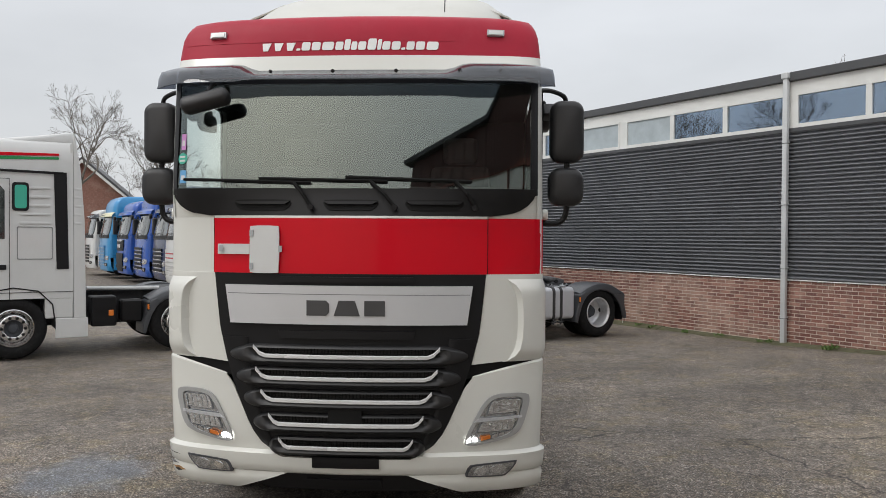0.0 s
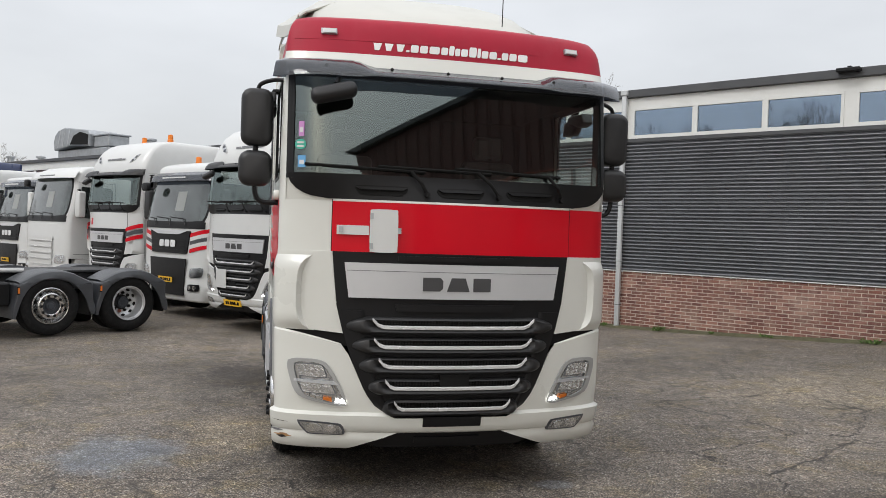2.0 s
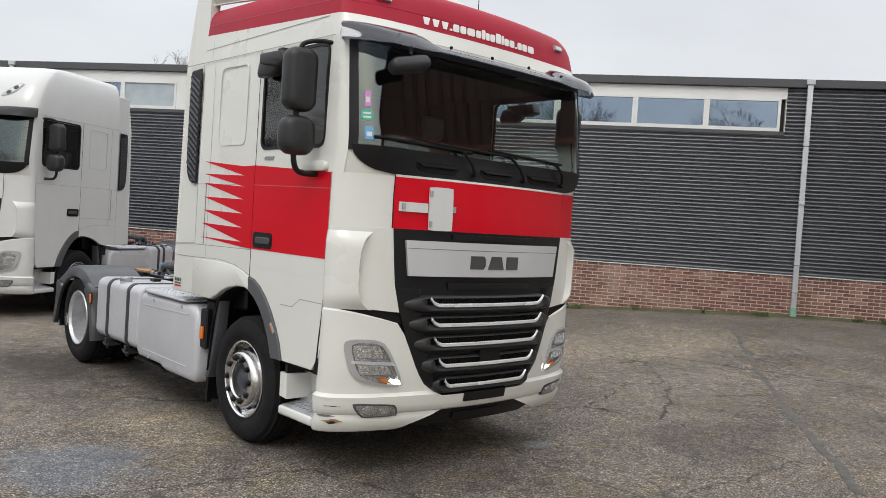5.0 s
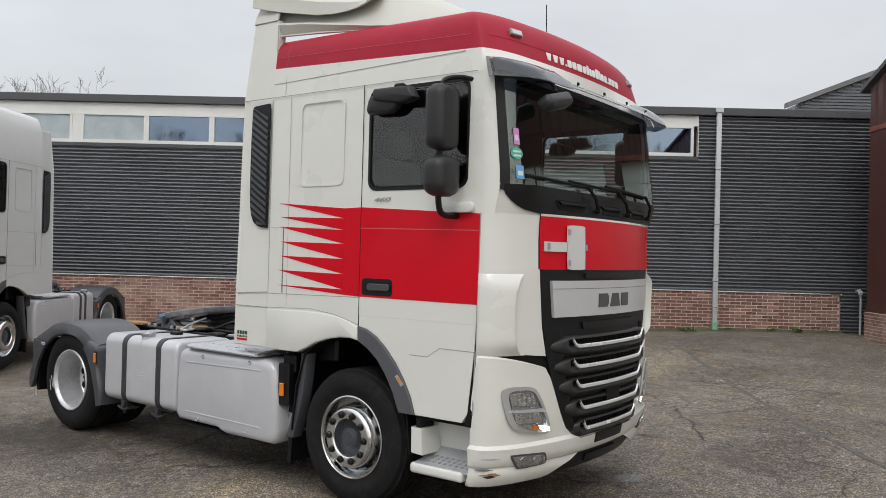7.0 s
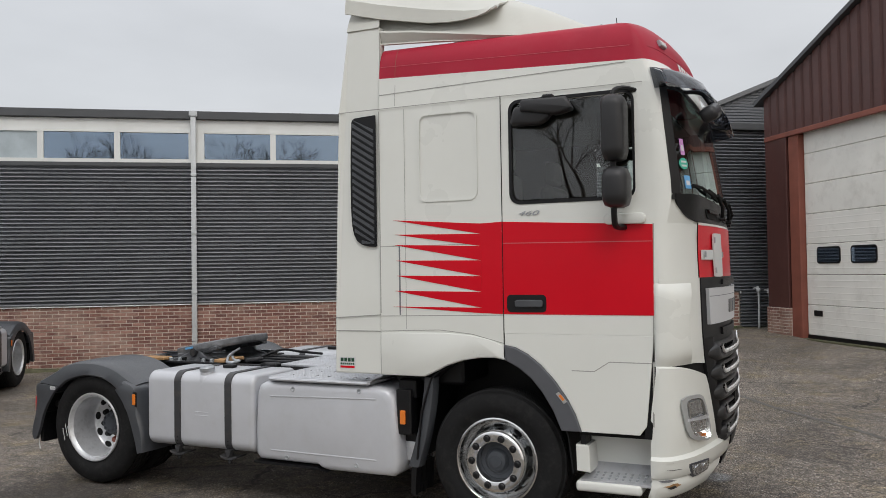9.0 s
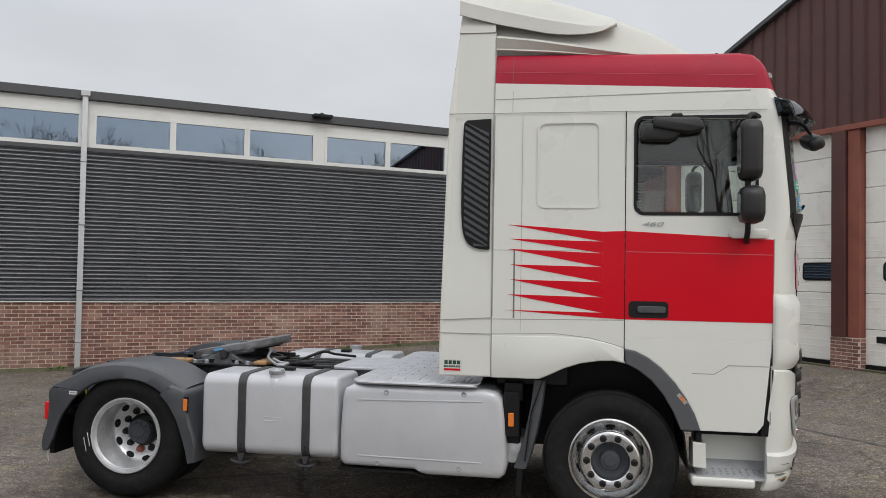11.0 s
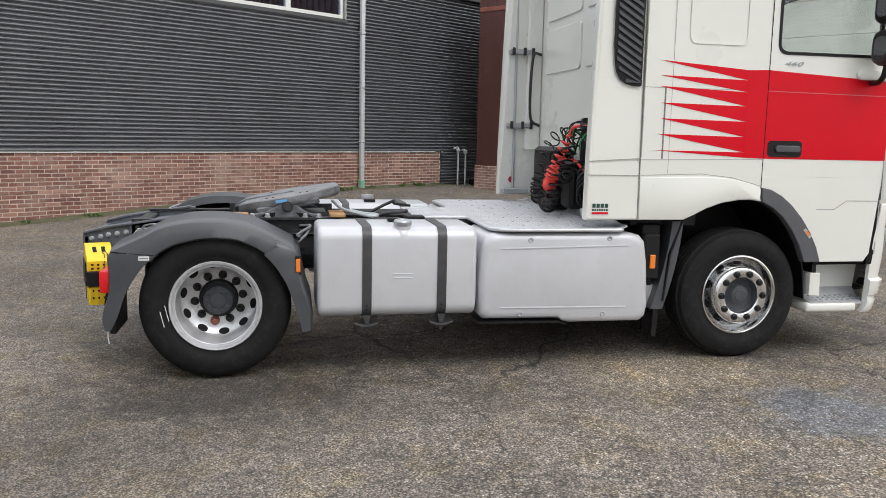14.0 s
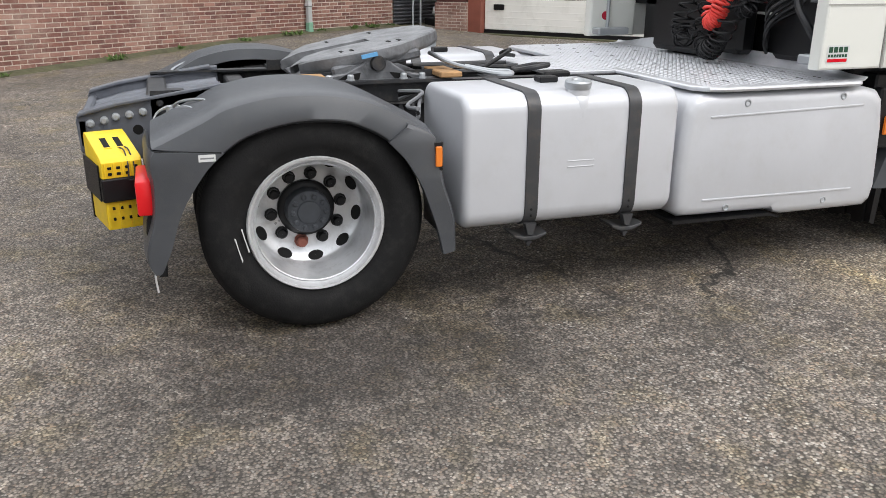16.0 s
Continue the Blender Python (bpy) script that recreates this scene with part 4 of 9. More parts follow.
def wheel_front(parent, side, y, r=0.49, detail=True, name="wheel"):
    wh = new(name)
    wh.parent = parent
    wh.matrix_basis = Matrix.Translation((side * 1.05, y, r)) @ (Matrix.Rotation(math.pi, 4, "Z") if side < 0 else Matrix())
    part("tyre", tyre_mesh(r, 0.15), M_RUBBER, wh, smooth=True, angle=40)
    rim = lathe([(0.293, 0.120), (0.300, 0.140), (0.299, 0.151), (0.291, 0.154), (0.284, 0.148), (0.279, 0.132), (0.276, 0.100), (0.272, 0.060), (0.266, 0.042), (0.256, 0.036)], 64)
    lathe([(0.256, 0.036), (0.248, 0.052), (0.238, 0.092), (0.229, 0.132), (0.219, 0.166), (0.210, 0.182), (0.202, 0.189), (0.196, 0.191), (0.144, 0.191), (0.138, 0.187), (0.133, 0.168), (0.129, 0.105)], 64, rim)
    lathe([(0.293, 0.120), (0.27, -0.12)], 64, rim)
    part("rim", rim, M_POLISHED, wh, "polished aluminium rim", smooth=True, angle=50)
    part("hub", lathe([(0.130, 0.108), (0.128, 0.114), (0.100, 0.112), (0.092, 0.118), (0.084, 0.120), (0.079, 0.126), (0.075, 0.150), (0.066, 0.162), (0.045, 0.166), (0.042, 0.171), (0.0005, 0.172)], 40), M_HUBGREY, wh, "grey hub cap", smooth=True)
    if detail:
        tip = Matrix.Rotation(radians(75), 4, "Z")
        nut = part("wheel_nut", nut_mesh(0.020, 0.026), M_BLACK, wh)
        nut.matrix_basis = nut_at(0, 0.168, 0.190)
        hole = part("rim_opening", moved(lathe([(0.0005, 0.004), (0.034, 0.004), (0.034, -0.004), (0.0005, -0.004)], 14), Matrix.Diagonal((1, 0.62, 1.0, 1))), M_INK, wh, "dark oval opening in the rim")
        hole.matrix_basis = nut_at(18, 0.2375, 0.095) @ tip
        for i in range(1, 10):
            share("wheel_nut", nut, wh, nut_at(36 * i, 0.168, 0.190))
            share("rim_opening", hole, wh, nut_at(36 * i + 18, 0.2375, 0.095) @ tip)
    return wh


def nut_at(deg, r, x):
    return Matrix.Rotation(radians(deg), 4, "X") @ Matrix.Translation((x, r, 0))


def nut_mesh(r, h):
    b = lathe([(r * 1.3, 0), (r * 1.3, 0.006), (r, 0.007), (r, h * 0.8), (r * 0.72, h), (0.0005, h)], 10)
    return b


def tyre_mesh(r, hw, tread=True):
    """Tyre with bulged walls, a raised bead line and grooved tread."""
    prof = [(0.292, hw - 0.03), (0.305, hw - 0.006), (0.345, hw + 0.006), (0.352, hw + 0.012), (0.40, hw + 0.014), (0.445, hw + 0.006), (0.475, hw - 0.012), (r - 0.012, hw - 0.022), (r - 0.002, hw - 0.045)]
    gro = [(r, hw - 0.05)]
    for c in (0.075, 0.025, -0.025, -0.075):
        gro += [(r, c + 0.007), (r - 0.014, c + 0.005), (r - 0.014, c - 0.005), (r, c - 0.007)]
    gro += [(r, -hw + 0.05)]
    prof = [(a * r / 0.5 if a < 0.49 else a, x) for a, x in prof]
    back = [(a, -x) for a, x in prof[::-1]]
    return lathe(prof + gro + back, 72)


def wheel_rear(parent, side, y, r=0.495, detail=True):
    wh = new("wheel")
    wh.parent = parent
    wh.matrix_basis = Matrix.Translation((side * 1.035, y + 0.02, r - 0.018)) @ (Matrix.Rotation(math.pi, 4, "Z") if side < 0 else Matrix())
    part("tyre", tyre_mesh(r, 0.15), M_RUBBER, wh, smooth=True, angle=40)
    inner = part("tyre", tyre_mesh(r, 0.145), M_RUBBER, wh, smooth=True, angle=40)
    inner.matrix_basis = Matrix.Translation((-0.34, 0, 0))
    part("rim", lathe([(0.293, 0.125), (0.303, 0.150), (0.298, 0.158), (0.287, 0.156), (0.280, 0.140), (0.270, 0.128), (0.266, 0.134), (0.262, 0.130), (0.268, 0.112), (0.268, 0.03), (0.268, -0.06), (0.267, -0.095), (0.262, -0.110), (0.252, -0.121), (0.220, -0.137), (0.200, -0.145), (0.190, -0.148), (0.115, -0.149)], 64), M_RIM, wh, smooth=True, angle=50)
    part("hub_flange", lathe([(0.133, -0.149), (0.133, -0.132), (0.126, -0.124), (0.112, -0.120), (0.098, -0.118)], 40), M_BLACK, wh, smooth=True)
    part("hub", lathe([(0.104, -0.120), (0.101, -0.070), (0.097, -0.054), (0.086, -0.047), (0.056, -0.045), (0.052, -0.040), (0.030, -0.036), (0.0005, -0.036)], 40), M_HUBGREY, wh, "grey axle hub cap", smooth=True)
    if detail:
        nut = part("wheel_nut", nut_mesh(0.0235, 0.04), M_BLACK, wh)
        nut.matrix_basis = nut_at(8, 0.164, -0.148)
        hole = part("rim_opening", moved(lathe([(0.0005, 0.004), (0.037, 0.004), (0.037, -0.004), (0.0005, -0.004)], 16), Matrix.Diagonal((1, 0.64, 1.0, 1))), M_INK, wh, "dark oval opening in the rim")
        hole.matrix_basis = nut_at(26, 0.238, -0.128) @ Matrix.Rotation(radians(-26), 4, "Z")
        bolt = part("hub_bolt", nut_mesh(0.011, 0.014), M_HUBGREY, wh)
        bolt.matrix_basis = nut_at(0, 0.076, -0.048)
        for i in range(1, 10):
            share("wheel_nut", nut, wh, nut_at(36 * i + 8, 0.164, -0.148))
            share("rim_opening", hole, wh, nut_at(36 * i + 26, 0.238, -0.128) @ Matrix.Rotation(radians(-26), 4, "Z"))
            share("hub_bolt", bolt, wh, nut_at(36 * i, 0.076, -0.048))
        mk = part("marked_nut", nut_mesh(0.026, 0.042), M_POST, wh, "rust red wheel nut")
        mk.matrix_basis = nut_at(36 * 7 + 8, 0.164, -0.1475)
    return wh


def headlight(parent, s, detail=True):
    c = [(s * 0.735, 0.650), (s * 1.050, 0.722), (s * 1.122, 0.966), (s * 0.902, 0.958)]
    hl = part("headlight", quad_ring([(s * 0.708, 0.632), (s * 1.09, 0.708), (s * 1.168, 0.988), (s * 0.885, 0.982)], c, 0.030), M_BEZEL, parent, "grey headlight surround", smooth=True)
    part("reflector", quad_patch(c, 0.0145, 10, 10, 0.14), M_LAMPBACK, hl, smooth=True)
    if detail:
        for q, z0, z1, lean, wd in ((0.878, 0.848, 0.952, 0.034, 0.205), (0.812, 0.732, 0.826, 0.045, 0.240)):
            part("chamber_edge", thick(quad_patch([(s * q, z0), (s * (q + wd), z0 + 0.012), (s * (q + wd + 0.022), z1), (s * (q + lean), z1 - 0.004)], 0.019, 6, 6, 0.05), 0.004), M_MIDGREY, hl, smooth=True)
            part("chamber", thick(quad_patch([(s * (q + 0.008), z0 + 0.006), (s * (q + wd - 0.006), z0 + 0.016), (s * (q + wd + 0.012), z1 - 0.005), (s * (q + lean + 0.008), z1 - 0.008)], 0.0235, 6, 6, 0.06), 0.004), M_REFLECTOR, hl, smooth=True)
            for k in range(5):
                v = q + lean + 0.022 + k * 0.036
                part("rib", thick(quad_patch([(s * (v - 0.014), z0 + 0.018), (s * (v - 0.009 + 0.004 * (k % 2)), z0 + 0.018), (s * (v + 0.008), z1 - 0.014), (s * v, z1 - 0.014)], 0.0275, 1, 3), 0.002), M_CHROME, hl)
        for k in range(4):
            q = 0.915 + k * 0.042
            part("facet", thick(quad_patch([(s * q, 0.693 + k * 0.010), (s * (q + 0.036), 0.701 + k * 0.010), (s * (q + 0.036), 0.726 + k * 0.010), (s * q, 0.719 + k * 0.010)], 0.026, 2, 2), 0.006), M_REFLECTOR, hl)
        part("inner_blade", thick(quad_patch([(s * 1.055, 0.80), (s * 1.070, 0.81), (s * 1.100, 0.94), (s * 1.085, 0.94)], 0.03, 2, 6), 0.006), M_CHROME, hl)
        part("divider", thick(quad_patch([(s * 0.80, 0.805), (s * 1.10, 0.825), (s * 1.10, 0.84), (s * 0.83, 0.83)], 0.034, 6, 1), 0.01), M_SILVER, hl)
        part("turn_signal", thick(quad_patch([(s * 0.845, 0.685), (s * 0.905, 0.698), (s * 0.905, 0.718), (s * 0.85, 0.710)], 0.032, 4, 3), 0.01), M_AMBER, hl, "amber turn signal")
    for i in range(2):
        a = 0.752 + i * 0.04
        part("daylight_led", thick(quad_patch([(s * a, 0.672 + i * 0.008), (s * (a + 0.030), 0.676 + i * 0.008), (s * (a + 0.030), 0.702), (s * (a + 0.008), 0.698)], 0.033, 3, 3), 0.008), M_DRL, hl, "lit white daytime lamp")
    part("lens", quad_patch(c, 0.034, 10, 10, 0.14), M_LENS, hl, smooth=True)
    return hl


def mirror_arm(parent, s):
    mx, my = 1.415, -0.90
    part("mirror_arm", tube(curve_pts([(s * 1.20, -1.03, 2.965), (s * 1.30, my - 0.06, 2.975), (s * (mx - 0.02), my - 0.01, 2.945), (s * mx, my, 2.88)]), 0.016, 8), M_BLACK, parent, smooth=True)
    part("mirror_arm", tube(curve_pts([(s * mx, my, 2.9), (s * (mx + 0.005), my, 2.5), (s * (mx + 0.005), my, 2.3), (s * mx, my, 2.15), (s * (mx - 0.05), my, 2.085), (s * 1.24, my - 0.03, 2.08)]), 0.02, 8), M_BLACK, parent, smooth=True)
    mb = part("mirror", prism(round_rect(s * mx - 0.115, s * mx + 0.115, 2.49, 2.91, 0.075, 6), "y", my - 0.085, my + 0.06, 0.045), M_MIRROR, parent, "black main mirror housing", smooth=True, angle=60)
    part("mirror_glass", prism(round_rect(s * mx - 0.065, s * mx + 0.065, 2.54, 2.86, 0.04, 5), "y", my + 0.058, my + 0.0615), M_CHROME, mb)
    mb = part("mirror", prism(round_rect(s * mx - 0.125, s * mx + 0.115, 2.195, 2.455, 0.08, 6), "y", my - 0.10, my + 0.06, 0.05), M_MIRROR, parent, "black wide angle mirror housing", smooth=True, angle=60)
    part("mirror_glass", prism(round_rect(s * mx - 0.065, s * mx + 0.06, 2.25, 2.40, 0.04, 5), "y", my + 0.058, my + 0.0615), M_CHROME, mb)


ARCH_IN = [(0.52, 1.06), (0.43, 1.10), (0.34, 1.145), (0.22, 1.185), (0.08, 1.208), (-0.02, 1.21), (-0.10, 1.195), (-0.19, 1.15), (-0.28, 1.08), (-0.36, 0.985), (-0.43, 0.87), (-0.485, 0.74)]
FEND_OUT = [(-0.09, 1.30), (-0.17, 1.285), (-0.26, 1.24), (-0.35, 1.17), (-0.44, 1.075), (-0.52, 0.965), (-0.58, 0.855), (-0.62, 0.74)]


def sheet_x(poly, x):
    b = bmesh.new()
    b.faces.new([b.verts.new((x, p, q)) for p, q in poly])
    return b


def cab_side(cab, s, paint, detail):
    """Lower skin, wheel arch, steps and fittings of one side."""
    x0, x1 = (1.205, 1.245) if s > 0 else (-1.245, -1.205)
    part("side_skirt", prism([(0.868, 1.06)] + ARCH_IN[:7] + [(-0.085, 1.195), (-0.085, 1.38), (0.868, 1.38)], "x", x0, x1), paint, cab)
    part("door_skirt", prism([(-0.092, 1.38)] + FEND_OUT + [(-1.00, 0.74), (-1.045, 0.80), (-1.085, 1.2), (-1.10, 1.38)], "x", x0, x1, 0.004), paint, cab)
    if detail:
        flare = [(0.868, 1.062), (0.525, 1.062)] + [(v, w + 0.004) for v, w in ARCH_IN[1:7]] + [(-0.086, 1.215), (-0.086, 1.292), (0.02, 1.335), (0.16, 1.362), (0.34, 1.374), (0.868, 1.368)]
        part("arch_flare", prism(flare, "x", *sorted((s * 1.2445, s * 1.2535)), 0.0075), paint, cab, smooth=True, angle=60)
    xf0, xf1 = (1.19, 1.262) if s > 0 else (-1.262, -1.19)
    part("fender", prism(FEND_OUT + ARCH_IN[:5:-1], "x", xf0, xf1, 0.008), M_FENDER, cab, "grey plastic wheel arch trim")
    # wheel well
    liner = [(0.62, 0.45), (0.58, 0.80), (0.50, 1.04), (0.40, 1.12), (0.22, 1.20), (0.0, 1.225), (-0.12, 1.21), (-0.30, 1.09), (-0.44, 0.90), (-0.52, 0.70), (-0.55, 0.45)]
    part("wheel_well", thick(loft([[(s * 1.20, v, w) for v, w in liner], [(s * 0.55, v, w) for v, w in liner]]), 0.01), M_BLACK, cab, smooth=True)
    part("well_panel", prism(liner, "x", *sorted((s * 0.53, s * 0.55))), M_BLACK, cab)
    flap = []
    for k in range(13):
        t = k / 12
        w = 1.045 - 0.655 * t
        v0 = 0.470 + 0.035 * t + 0.095 * t * t
        v1 = v0 + 0.088 + 0.01 * t
        flap.append([(s * x, v, w) for x, v in ((1.10, v0), (1.172, v0 + 0.004), (1.186, v0 + 0.012), (1.186, (v0 + v1) / 2), (1.168, v1), (0.80, v1 + 0.01))])
    part("mud_flap", thick(loft(flap), 0.008), M_GREY, cab, "dark mudguard behind the front wheel", smooth=True, angle=50)
    for k in range(7):
        part("brush_strip", prism([(0.632 + 0.004 * (k % 2), 0.40), (0.672, 0.40), (0.680 + 0.006 * (k % 3), 0.165 + 0.012 * (k % 4)), (0.645, 0.175 + 0.01 * (k % 3))], "x", *sorted((s * (0.86 + 0.045 * k), s * (0.90 + 0.045 * k)))), M_BLACK, cab)
    part("bracket_block", joined(box(*sorted((s * 0.9, s * 1.10)), 0.66, 0.76, 0.55, 1.0, 0.01), box(*sorted((s * 0.95, s * 1.15)), 0.64, 0.78, 0.88, 1.02, 0.01)), M_BLACK, cab)
    # step
    a, b_ = sorted((s * 0.90, s * 1.225))
    st = part("step", box(a, b_, -1.0, -0.565, 0.342, 0.414, 0.022, 3), paint, cab, smooth=True)
    part("tread", prism([(s * 0.97, 0.402), (s * 1.212, 0.402), (s * 1.212, 0.420), (s * 1.16, 0.428), (s * 1.06, 0.445), (s * 1.0, 0.50), (s * 0.97, 0.522)], "y", -1.115, -0.60, 0.004), M_PLATE, st, "bright metal tread plate")
    if detail:
        stud = None
        for i in range(9):
            for j in range(3):
                at = Matrix.Translation((s * (1.162 - j * 0.045), -1.053 + i * 0.046, 0.4275 + j * 0.0075))
                if stud is None:
                    stud = part("tread_stud", box(-0.013, 0.013, -0.007, 0.007, -0.005, 0.005), M_GALV, st)
                    stud.matrix_basis = at
                else:
                    share("tread_stud", stud, st, at)
    part("step_back", prism([(s * 0.93, 0.40), (s * 1.0, 0.50), (s * 1.03, 0.715), (s * 0.93, 0.715)], "y", -1.12, -0.60, 0.004), paint, st)
    part("step_wing", prism([(-0.575, 0.478), (-0.668, 0.470), (-0.660, 0.648), (-0.572, 0.652)], "x", *sorted((s * 1.0, s * 1.222)), 0.006), paint, st)
    part("wing_stay", box(*sorted((s * 1.05, s * 1.20)), -0.635, -0.60, 0.645, 0.72), M_BLACK, st)
    part("door_gap", box(*sorted((s * 0.95, s * 1.205)), -1.05, -0.60, 0.712, 0.738), M_INK, st)
    # side window
    wf = part("side_window", ring_prism(round_rect(-1.005, -0.145, 2.262, 2.982, 0.075), round_rect(-0.99, -0.165, 2.285, 2.96, 0.06), "x", min(s * 1.235, s * 1.249), max(s * 1.235, s * 1.249)), M_BLACK, cab, "black rubber window frame")
    part("pane", sheet_x(round_rect(-0.985, -0.175, 2.292, 2.952, 0.06), s * 1.238), M_SIDEGLASS, wf)
    # joints of the door and panels
    sx = s * 1.2452

    def seam(pts, wd=0.006, mat=M_SEAM, name="panel_joint"):
        b = bmesh.new()
        for (v0, w0), (v1, w1) in zip(pts, pts[1:]):
            d = Vector((v1 - v0, w1 - w0)).normalized()
            nx, nz = -d.y * wd / 2, d.x * wd / 2
            q = [(v0 + nx, w0 + nz), (v1 + nx, w1 + nz), (v1 - nx, w1 - nz), (v0 - nx, w0 - nz)]
            lo, hi = sorted((sx, s * 1.2462))
            prism(q, "x", lo, hi, bm=b)
        part(name, b, mat, cab)

    seam([(-0.088, 1.195), (-0.088, 3.02)], 0.006, M_INK)
    seam([(-1.088, 0.80), (-1.10, 1.38), (-1.112, 2.10)], 0.01)
    seam([(0.868, 1.38), (0.40, 1.395), (0.15, 1.37), (-0.088, 1.31)], 0.004, M_SEAM, "panel_crease")
    seam([(0.868, 1.49), (-0.088, 1.505)], 0.005)
    seam([(0.71, 1.50), (0.71, 2.0)], 0.012, M_MIDGREY, "trim_strip")  # grip strip
    seam([(0.868, 2.0), (-1.10, 2.0)], 0.004, M_SEAM, "panel_crease")
    seam([(0.868, 3.018), (-1.06, 3.018)], 0.005, M_SEAM, "panel_crease")
    seam([(0.868, 1.51), (0.868, 3.0)], 0.006, M_SEAM)
    seam([(0.66, 1.40), (0.66, 3.0)], 0.003, M_SEAM, "panel_crease")
    seam([(-1.098, 1.215), (-1.112, 1.50)], 0.012, M_INK)
    if detail:
        seam([(-0.56, 1.141), (-0.711, 1.14), (-0.812, 1.205), (-1.09, 1.204)], 0.006, M_SEAM, "skirt_crease")
        part("bumper_gap", prism([(-1.075, 0.72), (-1.03, 0.72), (-1.03, 0.76), (-1.047, 0.81), (-1.089, 1.205), (-1.125, 1.205)], "x", *sorted((s * 1.215, s * 1.2438))), M_INK, cab)
        mk = part("fender_lamp", prism([(-0.452, 0.985), (-0.474, 1.0), (-0.53, 0.937), (-0.508, 0.92)], "x", *sorted((s * 1.262, s * 1.267)), 0.002), M_BEZEL, cab, "small side lamp on the wheel arch")
        part("amber_dot", prism([(-0.472, 0.975), (-0.488, 0.983), (-0.515, 0.95), (-0.50, 0.94)], "x", *sorted((s * 1.267, s * 1.2685))), M_AMBER, mk)
    # pressed panel behind the door
    part("pressed_panel", ring_prism(round_rect(0.09, 0.55, 2.31, 2.95, 0.06), round_rect(0.105, 0.535, 2.325, 2.935, 0.05), "x", min(s * 1.244, s * 1.2495), max(s * 1.244, s * 1.2495)), paint, cab, smooth=True)
    # door handle
    h = part("door_handle", prism(round_rect(-0.395, -0.115, 1.525, 1.645, 0.03), "x", min(s * 1.245, s * 1.25), max(s * 1.245, s * 1.25)), M_BLACK, cab, "black recessed door handle")
    part("grip", prism(round_rect(-0.375, -0.175, 1.56, 1.61, 0.02), "x", min(s * 1.25, s * 1.268), max(s * 1.25, s * 1.268), 0.006), M_GREY, h)
    if detail:
        # kerb mirror over the window
        km = part("kerb_mirror", prism([(-0.27, 2.88), (-0.27, 2.945), (-0.285, 2.955), (-0.58, 2.95), (-0.62, 2.875), (-0.61, 2.862), (-0.53, 2.842), (-0.50, 2.840)], "x", min(s * 1.27, s * 1.37), max(s * 1.27, s * 1.37), 0.018), M_MIRROR, cab, "black kerb mirror above the door window", smooth=True, angle=60)
        part("bracket", box(*sorted((s * 1.24, s * 1.30)), -0.48, -0.40, 2.955, 2.99, 0.01), M_BLACK, km)
        part("mirror_bowl", prism([(-0.20, 2.88), (-0.185, 2.82), (-0.20, 2.79), (-0.39, 2.785), (-0.44, 2.81), (-0.47, 2.85), (-0.30, 2.92), (-0.22, 2.915)], "x", *sorted((s * 1.26, s * 1.34)), 0.022), M_MIRROR, km, smooth=True, angle=60)
        part("mirror_foot", prism(round_rect(-1.07, -0.80, 2.10, 2.17, 0.03), "x", *sorted((s * 1.245, s * 1.285)), 0.012), paint, cab, smooth=True)
    mirror_arm(cab, s)


SPOILER = ((-0.80, 0.66, 3.44, 3.47), (-0.62, 0.86, 3.44, 3.60), (-0.3, 1.02, 3.45, 3.77), (0.0, 1.095, 3.465, 3.90), (0.45, 1.15, 3.495, 4.05), (0.87, 1.18, 3.515, 4.16), (1.10, 1.185, 3.53, 4.20))


def spoiler_z(x, v):
    """Height of the roof spoiler's skin at a width and length."""
    hw, base, top = (table([(r[0], r[k]) for r in SPOILER], v) for k in (1, 2, 3))
    return base + (top - base) * max(0.0, 1 - (min(abs(x) / hw, 1.0)) ** 5.0) ** 0.6


def spoiler(cab, paint):
    secs = []
    for v, hw, base, top in SPOILER:
        row = []
        for i in range(17):
            t = -1 + i / 8
            a = abs(t)
            z = base + (top - base) * (1 - a ** 5.0) ** 0.6 if a < 1 else base
            row.append((t * hw, v, z))
        secs.append(row)
    part("roof_spoiler", thick(loft(secs), 0.012), paint, cab, smooth=True, angle=60)
    for s in (-1, 1):
        lip = []
        for v, z, d in ((-0.02, 3.625, -0.035), (0.02, 3.622, -0.012), (0.06, 3.620, 0.006), (0.13, 3.620, 0.026), (0.22, 3.625, 0.044), (0.34, 3.642, 0.066), (0.5, 3.665, 0.078), (0.87, 3.74, 0.085), (1.15, 3.81, 0.085)):
            hw, z = 1.085 + 0.115 * v, z + 0.045
            lip.append([(s * hw * 0.72, v, spoiler_z(hw * 0.72, v) - 0.012), (s * hw * 0.86, v, spoiler_z(hw * 0.86, v) + 0.004), (s * hw * 0.95, v, max(spoiler_z(hw * 0.95, v), z + 0.06)), (s * hw, v, z + 0.02), (s * (hw + 0.012), v, z - d)])
        skirt = [[(s * (hw + 0.004), v, z0 + h), (s * (hw + 0.010), v, z0 + h - 0.012), (s * (hw - 0.022), v, z0)] for v, hw, z0, h in ((-0.25, 1.035, 3.468, 0.02), (0.0, 1.096, 3.472, 0.035), (0.3, 1.135, 3.485, 0.06), (0.6, 1.165, 3.500, 0.085), (0.87, 1.185, 3.512, 0.10))]
        part("spoiler_skirt", thick(loft(skirt), 0.008), paint, cab, smooth=True, angle=30)
        part("spoiler_lip", thick(loft(lip), 0.012), paint, cab, smooth=True)


